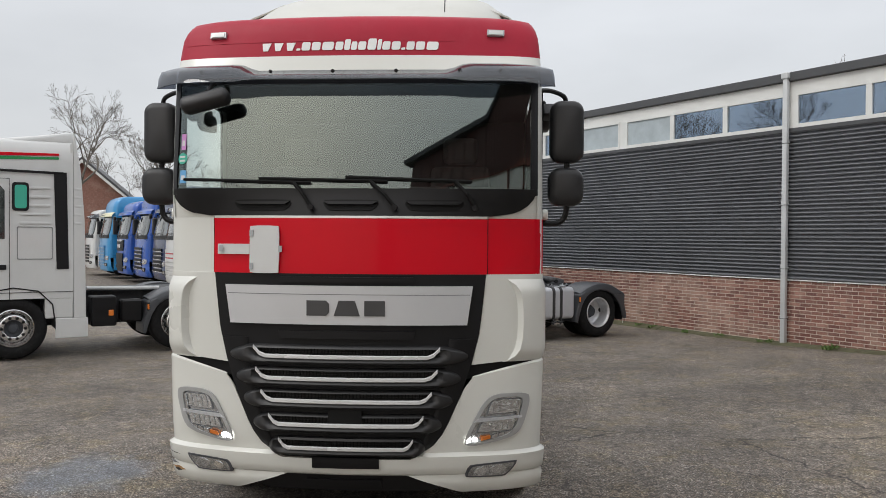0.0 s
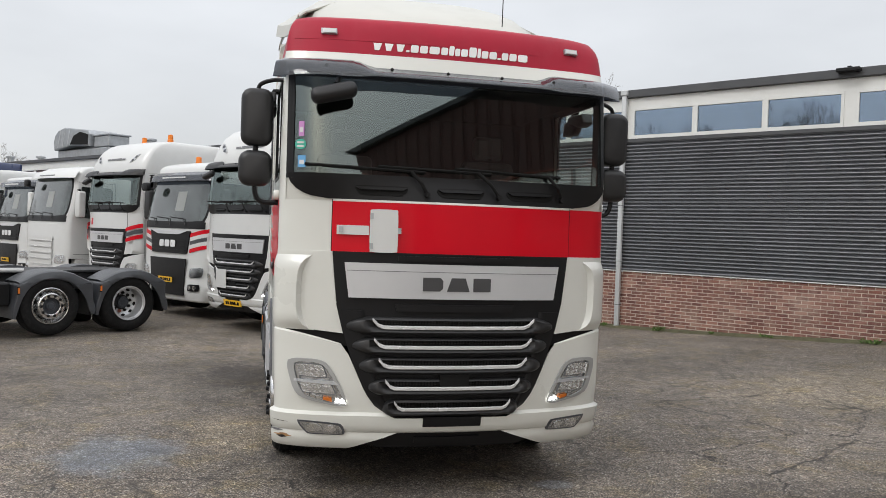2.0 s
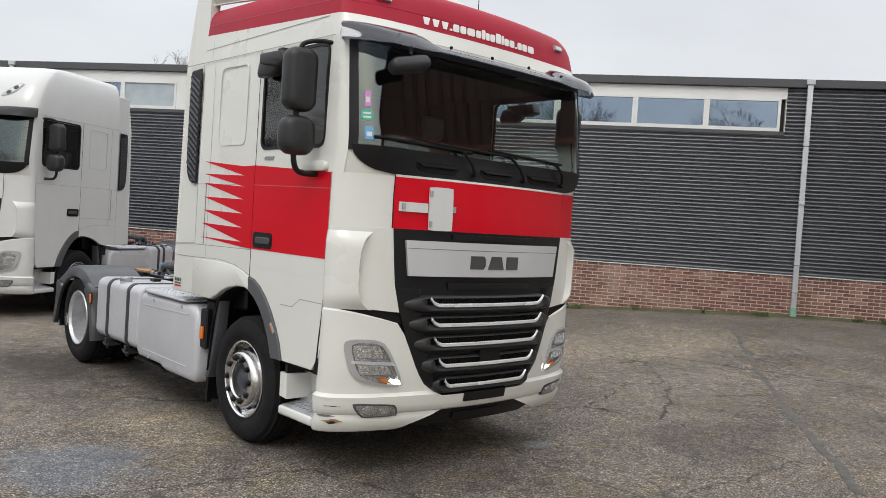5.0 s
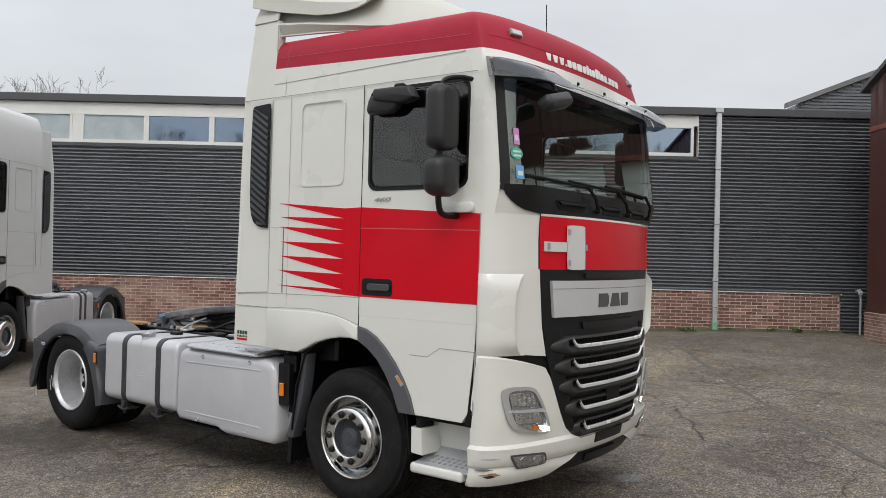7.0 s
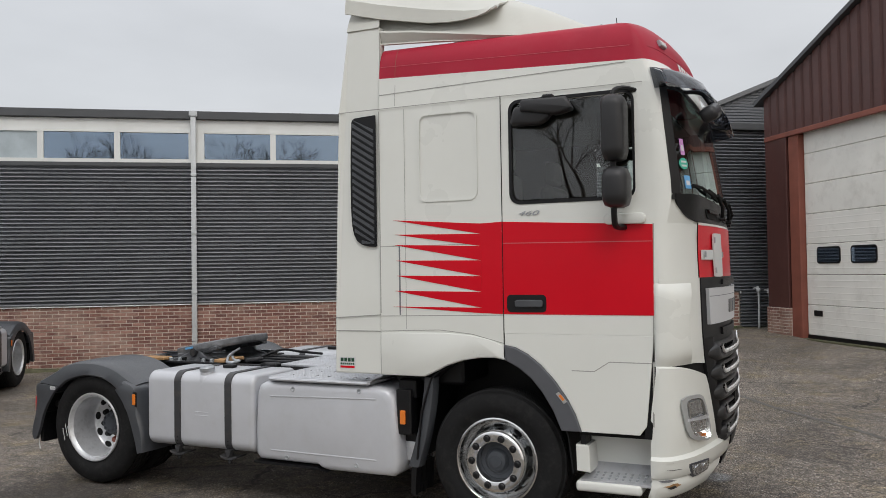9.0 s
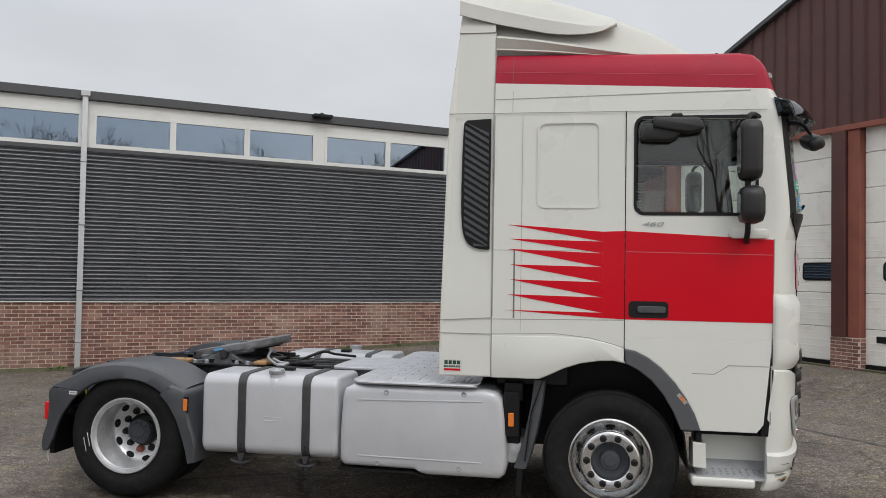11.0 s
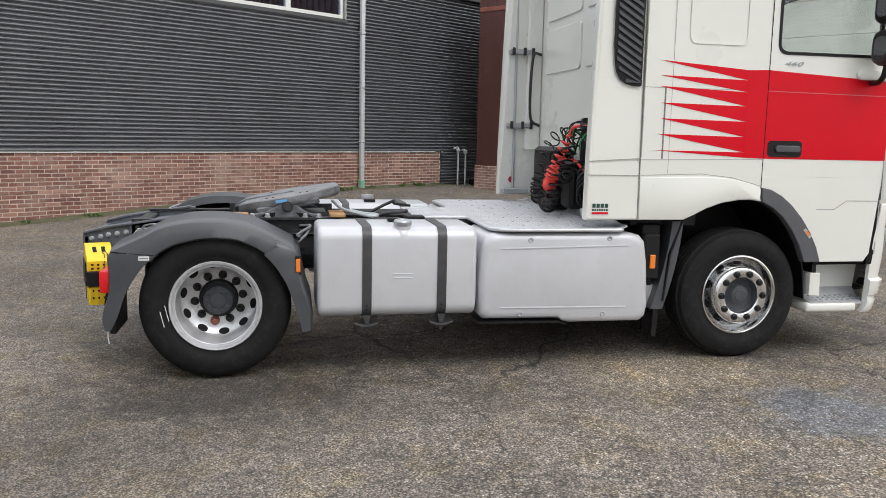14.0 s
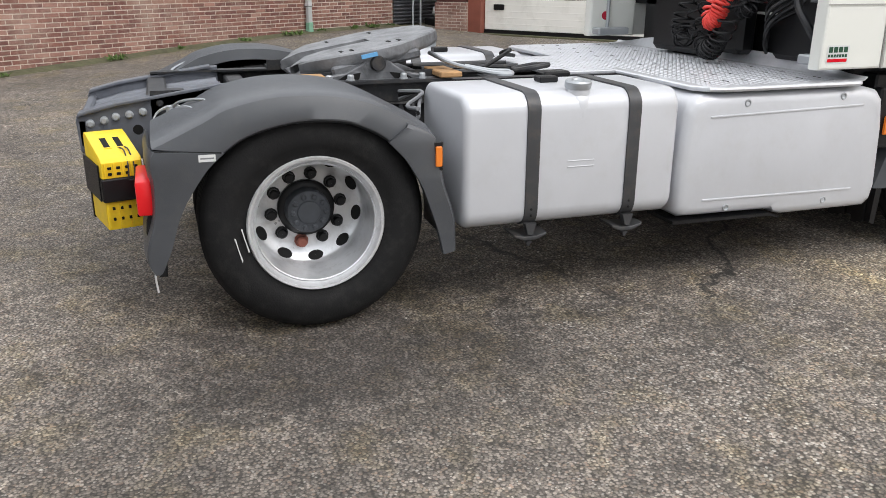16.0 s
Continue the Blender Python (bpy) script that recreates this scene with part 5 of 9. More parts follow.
def side_fairing(cab, s, paint, detail, top=3.64):
    """The wing behind the cab with its black louvre."""
    x0, x1 = sorted((s * 1.16, s * 1.243))
    wing = prism([(0.872, 1.06), (1.265, 1.06), (1.26, 1.50), (1.235, 2.4), (1.215, 3.03), (1.15, top), (0.872, top)], "x", x0, x1, 0.012)
    for v in wing.verts:
        v.co.x -= s * 0.06 * max(0.0, v.co.z - 3.0)
    body = part("side_fairing", wing, paint, cab)
    lx0, lx1 = sorted((s * 1.243, s * 1.2465))
    tilt = [(0.895, 2.972), (0.902, 2.978), (1.075, 2.968), (1.092, 2.958), (1.101, 2.938), (1.110, 2.70), (1.113, 2.5), (1.112, 2.28), (1.104, 2.165), (1.088, 2.095), (1.062, 2.048), (1.020, 2.018), (0.965, 2.004), (0.905, 2.000), (0.895, 2.008)]
    rim = part("louvre", prism(tilt, "x", lx0, lx1), M_BLACK, body, "black air louvre with slanted slats")
    for i in range(18):
        w = 1.96 + i * 0.052
        v0, v1 = 0.912, 1.09
        if w + 0.06 < 2.12:
            v1 = 0.93 + (w + 0.10 - 1.98) * 1.1
        q = [(v0, w - 0.0), (v1, w + 0.11 * (v1 - v0) / 0.178), (v1, w + 0.026 + 0.11 * (v1 - v0) / 0.178), (v0, w + 0.026)]
        q = [(v, max(min(z, 2.955), 2.025)) for v, z in q]
        part("slat", prism(q, "x", *sorted((s * 1.246, s * 1.258))), M_GREY, rim)
    if detail:
        b = bmesh.new()
        for q in ([(0.87, 3.015), (1.215, 3.015), (1.215, 3.022), (0.87, 3.022)], [(0.87, 1.375), (1.262, 1.375), (1.262, 1.381), (0.87, 1.381)], [(0.87, 1.495), (1.26, 1.47), (1.26, 1.477), (0.87, 1.502)], [(0.868, 1.06), (0.875, 1.06), (0.875, 3.6), (0.868, 3.6)]):
            prism(q, "x", *sorted((s * 1.2432, s * 1.2442)), bm=b)
        for v in b.verts:
            v.co.x -= s * 0.06 * max(0.0, v.co.z - 3.0)
        part("panel_joint", b, M_SEAM, body)
        # upper wing between the fairing and the spoiler lip
        rows = [[(s * x, v, w) for v, w in ((0.875, w0), (0.95, w0 + dw * 0.25), (1.07, w0 + dw * 0.65), (e, w0 + dw))] for x, w0, dw, e in ((1.203, top - 0.005, 0.0, 1.15), (1.185, top + 0.06, 0.0, 1.145), (1.155, top + 0.13, 0.0, 1.14), (1.115, top + 0.19, 0.0, 1.135), (1.05, top + 0.22, 0.0, 1.13))]
        up = loft(rows)
        part("upper_wing", thick(up, 0.012), M_ROOFWHITE, body, smooth=True, angle=60)


MG_LOW = ((0.395, 0.340), (0.33, 0.385), (0.27, 0.412), (0.18, 0.437), (0.06, 0.453), (-0.09, 0.445), (-0.18, 0.42), (-0.26, 0.38), (-0.303, 0.35))
MG_CREASE = ((0.665, 0.365), (0.46, 0.46), (0.367, 0.508), (0.208, 0.545), (0.048, 0.552), (-0.093, 0.54), (-0.238, 0.504), (-0.387, 0.43), (-0.49, 0.375))
CHEEK_REAR = (((0.39, 0.338), (0.672, 0.36)), ((0.43, 0.305), (0.690, 0.315)), ((0.478, 0.254), (0.682, 0.23)), ((0.554, 0.142), (0.684, 0.13)), ((0.596, 0.05), (0.695, 0.06)), ((0.627, -0.045), (0.722, -0.02)), ((0.668, -0.135), (0.728, -0.10)), ((0.684, -0.152), (0.705, -0.15)))
CHEEK_FRONT = (((-0.303, 0.349), (-0.385, 0.412)), ((-0.335, 0.315), (-0.496, 0.363)), ((-0.38, 0.265), (-0.515, 0.30)), ((-0.42, 0.20), (-0.532, 0.215)), ((-0.457, 0.132), (-0.55, 0.12)), ((-0.522, -0.055), (-0.592, -0.01)), ((-0.554, -0.186), (-0.60, -0.175)))


def mudguard(parent, s, y):
    zc = 0.485

    def curve(pts):
        return [(p.x, p.y) for p in curve_pts([(a, b, 0) for a, b in pts], 3)]

    low, crease = curve(MG_LOW), curve(MG_CREASE)
    rows = []

    def up(k):
        return [(a * (1 + k * 0.25), b + k) for a, b in crease]

    for x, line in ((1.205, [(a, b - 0.012) for a, b in low]), (1.228, low), (1.230, [(a * 0.93 + c * 0.07, b * 0.93 + d * 0.07) for (a, b), (c, d) in zip(low, crease)]), (1.212, [(a * 0.3 + c * 0.7, b * 0.3 + d * 0.7) for (a, b), (c, d) in zip(low, crease)]), (1.200, crease), (1.185, up(0.010)), (1.13, up(0.020)), (1.0, up(0.026)), (0.80, up(0.028)), (0.64, up(0.024)), (0.63, up(-0.03))):
        rows.append([(s * x, y + a, zc + b) for a, b in line])
    mg = part("mudguard", thick(loft(rows), 0.010), M_GREY, parent, "dark grey plastic rear mudguard", smooth=True, angle=32)
    for nm, prof, k in (("rear_cheek", CHEEK_REAR, 1), ("front_cheek", CHEEK_FRONT, -1)):
        rows = []
        ins, outs = curve([p for p, q in prof]), curve([q for p, q in prof])
        for (a, b), (c, d) in zip(ins, outs):
            e = 0.85
            m = (a + (c - a) * e, b + (d - b) * e)
            rows.append([(s * x, y + v, zc + w) for x, v, w in ((1.205, a, b), (1.234, a, b), (1.236, *m), (1.228, a + (c - a) * 0.95, b + (d - b) * 0.95), (1.20, c, d), (1.10, c + k * 0.012, d), (0.70, c + k * 0.02, d))])
        part(nm, thick(loft(rows), 0.009), M_GREY, mg, smooth=True, angle=40)
    part("flap", prism([(y + 0.655, 0.30), (y + 0.69, 0.30), (y + 0.722, 0.50), (y + 0.715, 0.555), (y + 0.675, 0.66), (y + 0.655, 0.66)], "x", *sorted((s * 0.74, s * 1.17)), 0.006), M_BLACK, mg)
    part("seam", tube([(s * 1.232, y + 0.40, zc + 0.342), (s * 1.228, y + 0.53, zc + 0.352), (s * 1.212, y + 0.66, zc + 0.357)], 0.0035, 5), M_INK, mg)
    part("seam", tube([(s * 1.232, y - 0.30, zc + 0.347), (s * 1.222, y - 0.385, zc + 0.385), (s * 1.205, y - 0.40, zc + 0.412)], 0.0035, 5), M_INK, mg)
    part("side_marker", joined(box(*sorted((s * 1.231, s * 1.242)), y - 0.540, y - 0.496, 0.69, 0.82, 0.004)), M_BLACK, mg)
    part("marker_lens", prism(round_rect(y - 0.533, y - 0.503, 0.71, 0.80, 0.006), "x", *sorted((s * 1.242, s * 1.256)), 0.004), M_AMBER, mg, "amber side marker lamp")
    part("strap_end", tube(curve_pts([(s * 1.17, y + 0.70, 0.36), (s * 1.172, y + 0.705, 0.30), (s * 1.168, y + 0.70, 0.235)]), 0.0045, 6), M_PUREWHITE, mg)
    lb = part("type_label", prism(round_rect(y + 0.425, y + 0.492, 0.795, 0.824, 0.003), "x", *sorted((s * 1.2362, s * 1.2372))), M_PUREWHITE, mg, "small white type label")
    part("print_bar", box(*sorted((s * 1.2373, s * 1.2378)), y + 0.432, y + 0.485, 0.806, 0.812), M_MIDGREY, lb)
    return mg


def rounded_block(x0, x1, y0, y1, z0, z1, r, re, n=5):
    """A pressed box: rounded long edges and dished ends."""
    rows = []
    for k in range(n, -1, -1):
        a = radians(90 * k / n)
        rows.append((y0 + re * (1 - math.sin(a)), re * (1 - math.cos(a))))
    rows += [(y1 - (yy - y0), d) for yy, d in rows[::-1]]
    rings = []
    for yy, d in rows:
        rr = max(r - d * 0.4, 0.012)
        rings.append([(a, yy, b) for a, b in round_rect(x0 + d, x1 - d, z0 + d, z1 - d, rr, 6)])
    return loft(rings, loop=True, caps=True)


def fuel_tank(parent, s, v0, v1):
    x0, x1 = sorted((s * 0.60, s * 1.225))
    b = rounded_block(x0, x1, v0, v1, 0.385, 1.005, 0.085, 0.035)
    bmesh.ops.recalc_face_normals(b, faces=b.faces)
    tk = part("fuel_tank", b, M_ALU, parent, "satin aluminium fuel tank", smooth=True, angle=50)
    for v in (v0 + 0.25, v1 - 0.335):
        st = part("strap", ring_prism(round_rect(x0 - 0.008, x1 + 0.008, 0.377, 1.013, 0.09, 6), round_rect(x0, x1, 0.385, 1.005, 0.085, 6), "y", v - 0.032, v + 0.032), M_STRAP, tk, "dark steel tank strap", smooth=True)
        for w in (0.44, 0.47):
            part("strap_rivet", moved(lathe([(0.0005, 0.004), (0.006, 0.002), (0.007, 0)], 10), Matrix.Translation((s * 1.2335, v, w)) @ (Matrix() if s > 0 else Matrix.Rotation(math.pi, 4, "Z"))), M_BLACK, st)
        part("strap_bolt", joined(prism([(v - 0.028, 0.40), (v + 0.028, 0.40), (v + 0.012, 0.345), (v - 0.012, 0.345)], "x", *sorted((s * 1.20, s * 1.236))), prism([(v - 0.085, 0.352), (v - 0.03, 0.338), (v + 0.03, 0.338), (v + 0.085, 0.352), (v + 0.08, 0.338), (v + 0.03, 0.318), (v - 0.03, 0.318), (v - 0.08, 0.338)], "x", *sorted((s * 1.10, s * 1.235)), 0.004), box(s * 1.21 - 0.007, s * 1.21 + 0.007, v - 0.007, v + 0.007, 0.285, 0.32), box(s * 1.21 - 0.014, s * 1.21 + 0.014, v - 0.014, v + 0.014, 0.298, 0.312, 0.003)), M_STRAP, st)
    c = v0 + 0.52
    part("filler_neck", moved(lathe([(0.082, -0.085), (0.078, -0.03), (0.066, 0.0), (0.057, 0.010), (0.054, 0.055)], 28), Matrix.Translation((s * 1.15, c, 0.977)) @ Matrix.Rotation(radians(-90), 4, "Y") @ Matrix.Rotation(radians(s * 4), 4, "Y")), M_ALU, tk, smooth=True)
    part("filler_cap", moved(lathe([(0.058, 0.018), (0.062, 0.024), (0.062, 0.048), (0.056, 0.056), (0.030, 0.058), (0.026, 0.052), (0.0005, 0.052)], 28), Matrix.Translation((s * 1.15, c, 0.995)) @ Matrix.Rotation(radians(-90), 4, "Y") @ Matrix.Rotation(radians(s * 4), 4, "Y")), M_GALV, tk, "dull metal filler cap", smooth=True)
    for i in range(2):
        part("embossed_mark", box(*sorted((s * 1.224, s * 1.2275)), c - 0.07, c + 0.07, 0.655 + i * 0.028, 0.661 + i * 0.028, 0.002), M_ALU, tk)
    part("sender_plug", joined(box(*sorted((s * 0.80, s * 0.88)), v1 - 0.62, v1 - 0.52, 1.005, 1.035, 0.006)), M_BLACK, tk)
    return tk


def side_box(parent, s):
    side = [(0.745, 0.42), (0.76, 0.345), (0.80, 0.312), (1.34, 0.312), (1.39, 0.322), (1.43, 0.345), (1.985, 0.352), (2.02, 0.385), (2.022, 0.60), (2.005, 0.88), (1.985, 0.935), (1.93, 0.962), (0.90, 0.962), (0.83, 0.945), (0.79, 0.90), (0.765, 0.75)]
    rings = []
    for k, d in ((0.0, 0.05), (0.006, 0.024), (0.02, 0.008), (0.045, 0.0), (0.60, 0.0)):
        cx, cz = 1.39, 0.64
        rings.append([(s * (1.236 - k), v + (-d if v > cx else d), w + (-d if w > cz else d)) for v, w in side])
    b = loft(rings, loop=True, caps=True)
    bmesh.ops.recalc_face_normals(b, faces=b.faces)
    bx = part("equipment_box", b, M_ALU, parent, "satin grey equipment box cover", smooth=True, angle=50)
    bd = s * 1.236
    for w, k in ((0.875, 0.02), (0.425, -0.01)):
        part("rib", prism([(0.93, w - 0.005), (1.87, w - 0.005 - k), (1.87, w + 0.005 - k), (0.93, w + 0.005)], "x", *sorted((bd - s * 0.004, bd + s * 0.005)), 0.003), M_ALU, bx, smooth=True)
    for v, w in ((1.07, 0.925), (1.66, 0.915), (1.10, 0.375), (1.72, 0.385)):
        sc = lathe([(0.019, 0.0), (0.017, 0.004), (0.013, 0.004), (0.009, -0.002), (0.0005, -0.002)], 16)
        moved(sc, Matrix.Translation((bd, v, w)) @ (Matrix() if s > 0 else Matrix.Rotation(math.pi, 4, "Z")))
        part("screw", sc, M_GALV, bx, smooth=True)
    part("bottom_seal", prism([(1.36, 0.30), (1.44, 0.332), (2.03, 0.338), (2.03, 0.322), (1.45, 0.318)], "x", *sorted((s * 1.0, s * 1.238))), M_BLACK, bx)
    return bx


def platform(parent):
    poly = [(-1.245, 0.97), (-1.245, 1.80), (-1.22, 1.88), (-1.15, 1.93), (-0.42, 1.93), (-0.42, 2.35), (0.42, 2.35), (0.42, 1.93), (1.15, 1.93), (1.22, 1.88), (1.245, 1.80), (1.245, 0.97)]
    pf = part("deck_plate", prism(poly, "z", 0.978, 1.0, 0.006), M_PLATE, parent, "studded aluminium walkway plate")
    studs = bmesh.new()
    for i in range(31):
        for j in range(58):
            x, y = -1.19 + j * 0.0418 + (0.0209 if i % 2 else 0), 1.03 + i * 0.0418
            if (y > 1.87 and abs(x) > 0.40) or abs(x) > 1.20:
                continue
            q = [studs.verts.new((x + 0.016 * math.cos(k * math.tau / 6), y + 0.011 * math.sin(k * math.tau / 6), 1.0)) for k in range(6)]
            t = [studs.verts.new((x + 0.010 * math.cos(k * math.tau / 6), y + 0.006 * math.sin(k * math.tau / 6), 1.0032)) for k in range(6)]
            studs.faces.new(t)
            for k in range(6):
                studs.faces.new((q[k], q[(k + 1) % 6], t[(k + 1) % 6], t[k]))
    part("tread_studs", studs, M_PLATE, pf)["kind"] = "stuff"
    slot = part("drain_slot", box(0, 0.05, 0, 0.005, 1.0, 1.0025), M_STEEL, pf)
    slot.matrix_basis = Matrix.Translation((-1.08, 1.09, 0))
    for i in range(7):
        for j in range(9):
            if i or j:
                share("drain_slot", slot, pf, Matrix.Translation((-1.08 + j * 0.27, 1.09 + i * 0.115, 0)))
    lip = []
    for x in np.linspace(-1.25, 1.25, 21).tolist():
        h = 0.075 if abs(x) < 0.7 else 0.075 - 0.055 * smooth01((abs(x) - 0.7) / 0.5)
        lip.append([(x, 1.03, 1.001), (x, 0.985, 1.004), (x, 0.962, 1.001 + h * 0.4), (x, 0.95, 1.001 + h)])
    part("edge_rim", tube([(-1.246, 0.99, 0.988), (-1.246, 1.80, 0.988), (-1.222, 1.882, 0.988), (-1.15, 1.932, 0.988), (-0.43, 1.932, 0.988)], 0.013, 8), M_PLATE, pf, smooth=True)
    part("front_lip", thick(loft(lip), 0.006), M_PLATE, pf, smooth=True)
    return pf


def chassis(parent, v1, detail):
    part("chassis_rail", prism([(-0.44, 0.71), (-0.36, 0.71), (-0.36, 0.72), (-0.43, 0.72), (-0.43, 0.97), (-0.36, 0.97), (-0.36, 0.98), (-0.44, 0.98)], "y", -0.9, v1), M_STEEL, parent)
    part("chassis_rail", prism([(0.44, 0.71), (0.36, 0.71), (0.36, 0.72), (0.43, 0.72), (0.43, 0.97), (0.36, 0.97), (0.36, 0.98), (0.44, 0.98)], "y", -0.9, v1), M_STEEL, parent)
    for v in (0.9, 1.7, 2.5, 3.15, 3.95, v1 - 0.08):
        part("cross_member", box(-0.43, 0.43, v, v + 0.1, 0.73, 0.95, 0.01), M_STEEL, parent)
    part("axle", joined(moved(lathe([(0.0005, -0.95), (0.075, -0.95), (0.075, 0.95), (0.0005, 0.95)], 16), Matrix.Translation((0, 3.79, 0.5))), moved(lathe([(0.0005, -0.2), (0.2, -0.16), (0.24, 0), (0.2, 0.16), (0.0005, 0.2)], 20), Matrix.Translation((0, 3.79, 0.5)))), M_STEEL, parent, smooth=True)
    part("axle", moved(lathe([(0.0005, -0.95), (0.06, -0.95), (0.06, 0.95), (0.0005, 0.95)], 12), Matrix.Translation((0, 0, 0.48))), M_STEEL, parent)
    part("gearbox", box(-0.34, 0.34, -0.6, 1.9, 0.42, 0.95, 0.06), M_STEEL, parent)
    part("drive_shaft", tube([(0, 1.9, 0.68), (0, 3.7, 0.55)], 0.06, 12), M_STEEL, parent, smooth=True)
    if detail:
        part("rail_pipe", tube([(-0.46, 1.0, 0.93), (-0.46, 3.0, 0.93)], 0.018), M_BLACK, parent)
        part("rail_pipe", tube([(-0.46, 1.0, 0.88), (-0.46, 3.4, 0.87)], 0.014), M_BLACK, parent)
        bolt = part("rail_bolt", nut_mesh(0.014, 0.02), M_STEEL, parent)
        bolt.matrix_basis = Matrix.Translation((-0.44, 2.2, 0.76)) @ Matrix.Rotation(math.pi, 4, "Z")
        for i in range(1, 14):
            share("rail_bolt", bolt, parent, Matrix.Translation((-0.44, 2.2 + i * 0.17, 0.76 + 0.16 * (i % 2))) @ Matrix.Rotation(math.pi, 4, "Z"))
        for s in (-1, 1):
            bag = lathe([(0.0005, 0.0), (0.13, 0.0), (0.145, 0.05), (0.125, 0.1), (0.145, 0.15), (0.13, 0.2), (0.0005, 0.2)], 24)
            moved(bag, Matrix.Translation((s * 0.6, 4.15, 0.52)) @ Matrix.Rotation(radians(-90), 4, "Y"))
            part("air_spring", bag, M_RUBBER, parent, smooth=True)
            part("spring_beam", tube([(s * 0.6, 3.3, 0.62), (s * 0.6, 3.79, 0.58), (s * 0.6, 4.2, 0.5)], 0.045), M_STEEL, parent)


def fifth_wheel(parent):
    m = Matrix.Translation((0, 3.34, 1.15)) @ Matrix.Rotation(radians(-10.5), 4, "X")
    b = bmesh.new()
    n = 24
    # horseshoe, opening to the tail, with the ends ramped down
    rows = []
    for i in range(n + 1):
        a = radians(-58 + 296 * i / n)
        wave = 0.435 + 0.015 * math.sin(7 * a)
        ox, oy = wave * math.cos(a), -wave * math.sin(a)
        if oy > 0.25:
            oy = 0.25 + (oy - 0.25) * 1.15
            ox *= 0.92
        t = abs(i / n - 0.5) * 2
        ix = math.copysign(0.058 + 0.115 * smooth01((t - 0.72) / 0.28), ox) if abs(ox) > 0.02 else 0.0
        iy = -0.06 + 0.48 * smooth01((t - 0.45) / 0.55)
        if t < 0.45:
            ix = 0.058 * math.copysign(smooth01(t / 0.45), ox)
        drop = -0.05 * smooth01((oy - 0.28) / 0.22)
        dropi = -0.05 * smooth01((iy - 0.28) / 0.22)
        mx, my = (ox + ix) / 2, (oy + iy) / 2
        rows.append([(ox * 0.95, oy * 0.95, -0.075 + drop), (ox * 0.985, oy * 0.985, -0.062 + drop), (ox, oy, -0.048 + drop), (ox, oy, -0.008 + drop), (ox * 0.98, oy * 0.98, drop), (mx, my, (drop + dropi) / 2), (ix, iy, dropi), (ix, iy, -0.05 + dropi)])
    loft(rows, bm=b)
    moved(b, m)
    fw = part("fifth_wheel", b, M_COUPLING, parent, "greasy grey coupling plate, tilted back", smooth=True, angle=40)
    for x_, y_ in ((-0.30, -0.16), (-0.27, -0.11), (-0.30, 0.10), (-0.27, 0.15), (0.28, -0.14), (0.28, 0.12)):
        part("grease_slot", moved(box(x_ - 0.03, x_ + 0.03, y_ - 0.008, y_ + 0.008, 0.0, 0.0025), m), M_INK, fw)
    for s in (-1, 1):
        part("skirt", moved(box(*sorted((s * 0.30, s * 0.40)), -0.24, 0.24, -0.10, -0.05, 0.012), m), M_GREASE, fw)
        part("pedestal", joined(prism([(3.06, 0.985), (3.64, 0.985), (3.62, 1.01), (3.50, 1.03), (3.41, 1.075), (3.37, 1.105), (3.29, 1.105), (3.25, 1.075), (3.18, 1.03), (3.08, 1.01)], "x", *sorted((s * 0.33, s * 0.42)), 0.008)), M_GREASE, fw)
        part("pivot_pin", moved(lathe([(0.0005, 0.03), (0.035, 0.03), (0.04, 0.02), (0.04, -0.02)], 18), Matrix.Translation((s * 0.42, 3.33, 1.075)) @ (Matrix() if s > 0 else Matrix.Rotation(math.pi, 4, "Z"))), M_STEEL, fw, smooth=True)
        part("pedestal_recess", prism([(3.14, 0.995), (3.24, 0.995), (3.27, 1.03), (3.19, 1.02)], "x", *sorted((s * 0.419, s * 0.4225))), M_INK, fw)
        part("pedestal_recess", prism([(3.43, 0.995), (3.54, 0.995), (3.50, 1.02), (3.42, 1.03)], "x", *sorted((s * 0.419, s * 0.4225))), M_INK, fw)
        for v in (3.10, 3.20, 3.48, 3.59):
            part("bolt", moved(nut_mesh(0.018, 0.03), Matrix.Translation((s * 0.45, v, 0.995)) @ Matrix.Rotation(radians(-90), 4, "Y")), M_GALV, fw)
        part("mount_angle", prism([(s * 0.36, 0.98), (s * 0.49, 0.98), (s * 0.49, 0.994), (s * 0.372, 0.994), (s * 0.372, 1.03), (s * 0.36, 1.03)], "y", 2.95, 3.80), M_STEEL, fw)
    part("mount_plate", box(-0.44, 0.44, 3.02, 3.72, 0.981, 0.995), M_GREASE, fw)
    part("release_lever", tube(curve_pts([(-0.2, 2.98, 1.10), (-0.42, 2.92, 1.06), (-0.60, 2.80, 1.035), (-0.67, 2.74, 1.03), (-0.66, 2.68, 1.03), (-0.58, 2.68, 1.032), (-0.55, 2.76, 1.035), (-0.45, 2.86, 1.05)]), 0.012), M_GALV, fw, smooth=True)
    part("maker_plate", moved(prism([(0.0, -0.036), (0.085, -0.036), (0.085, -0.016), (0.0, -0.016)], "x", -0.4475, -0.437), m), M_STBLUE, fw, "small blue maker's label")
    return fw




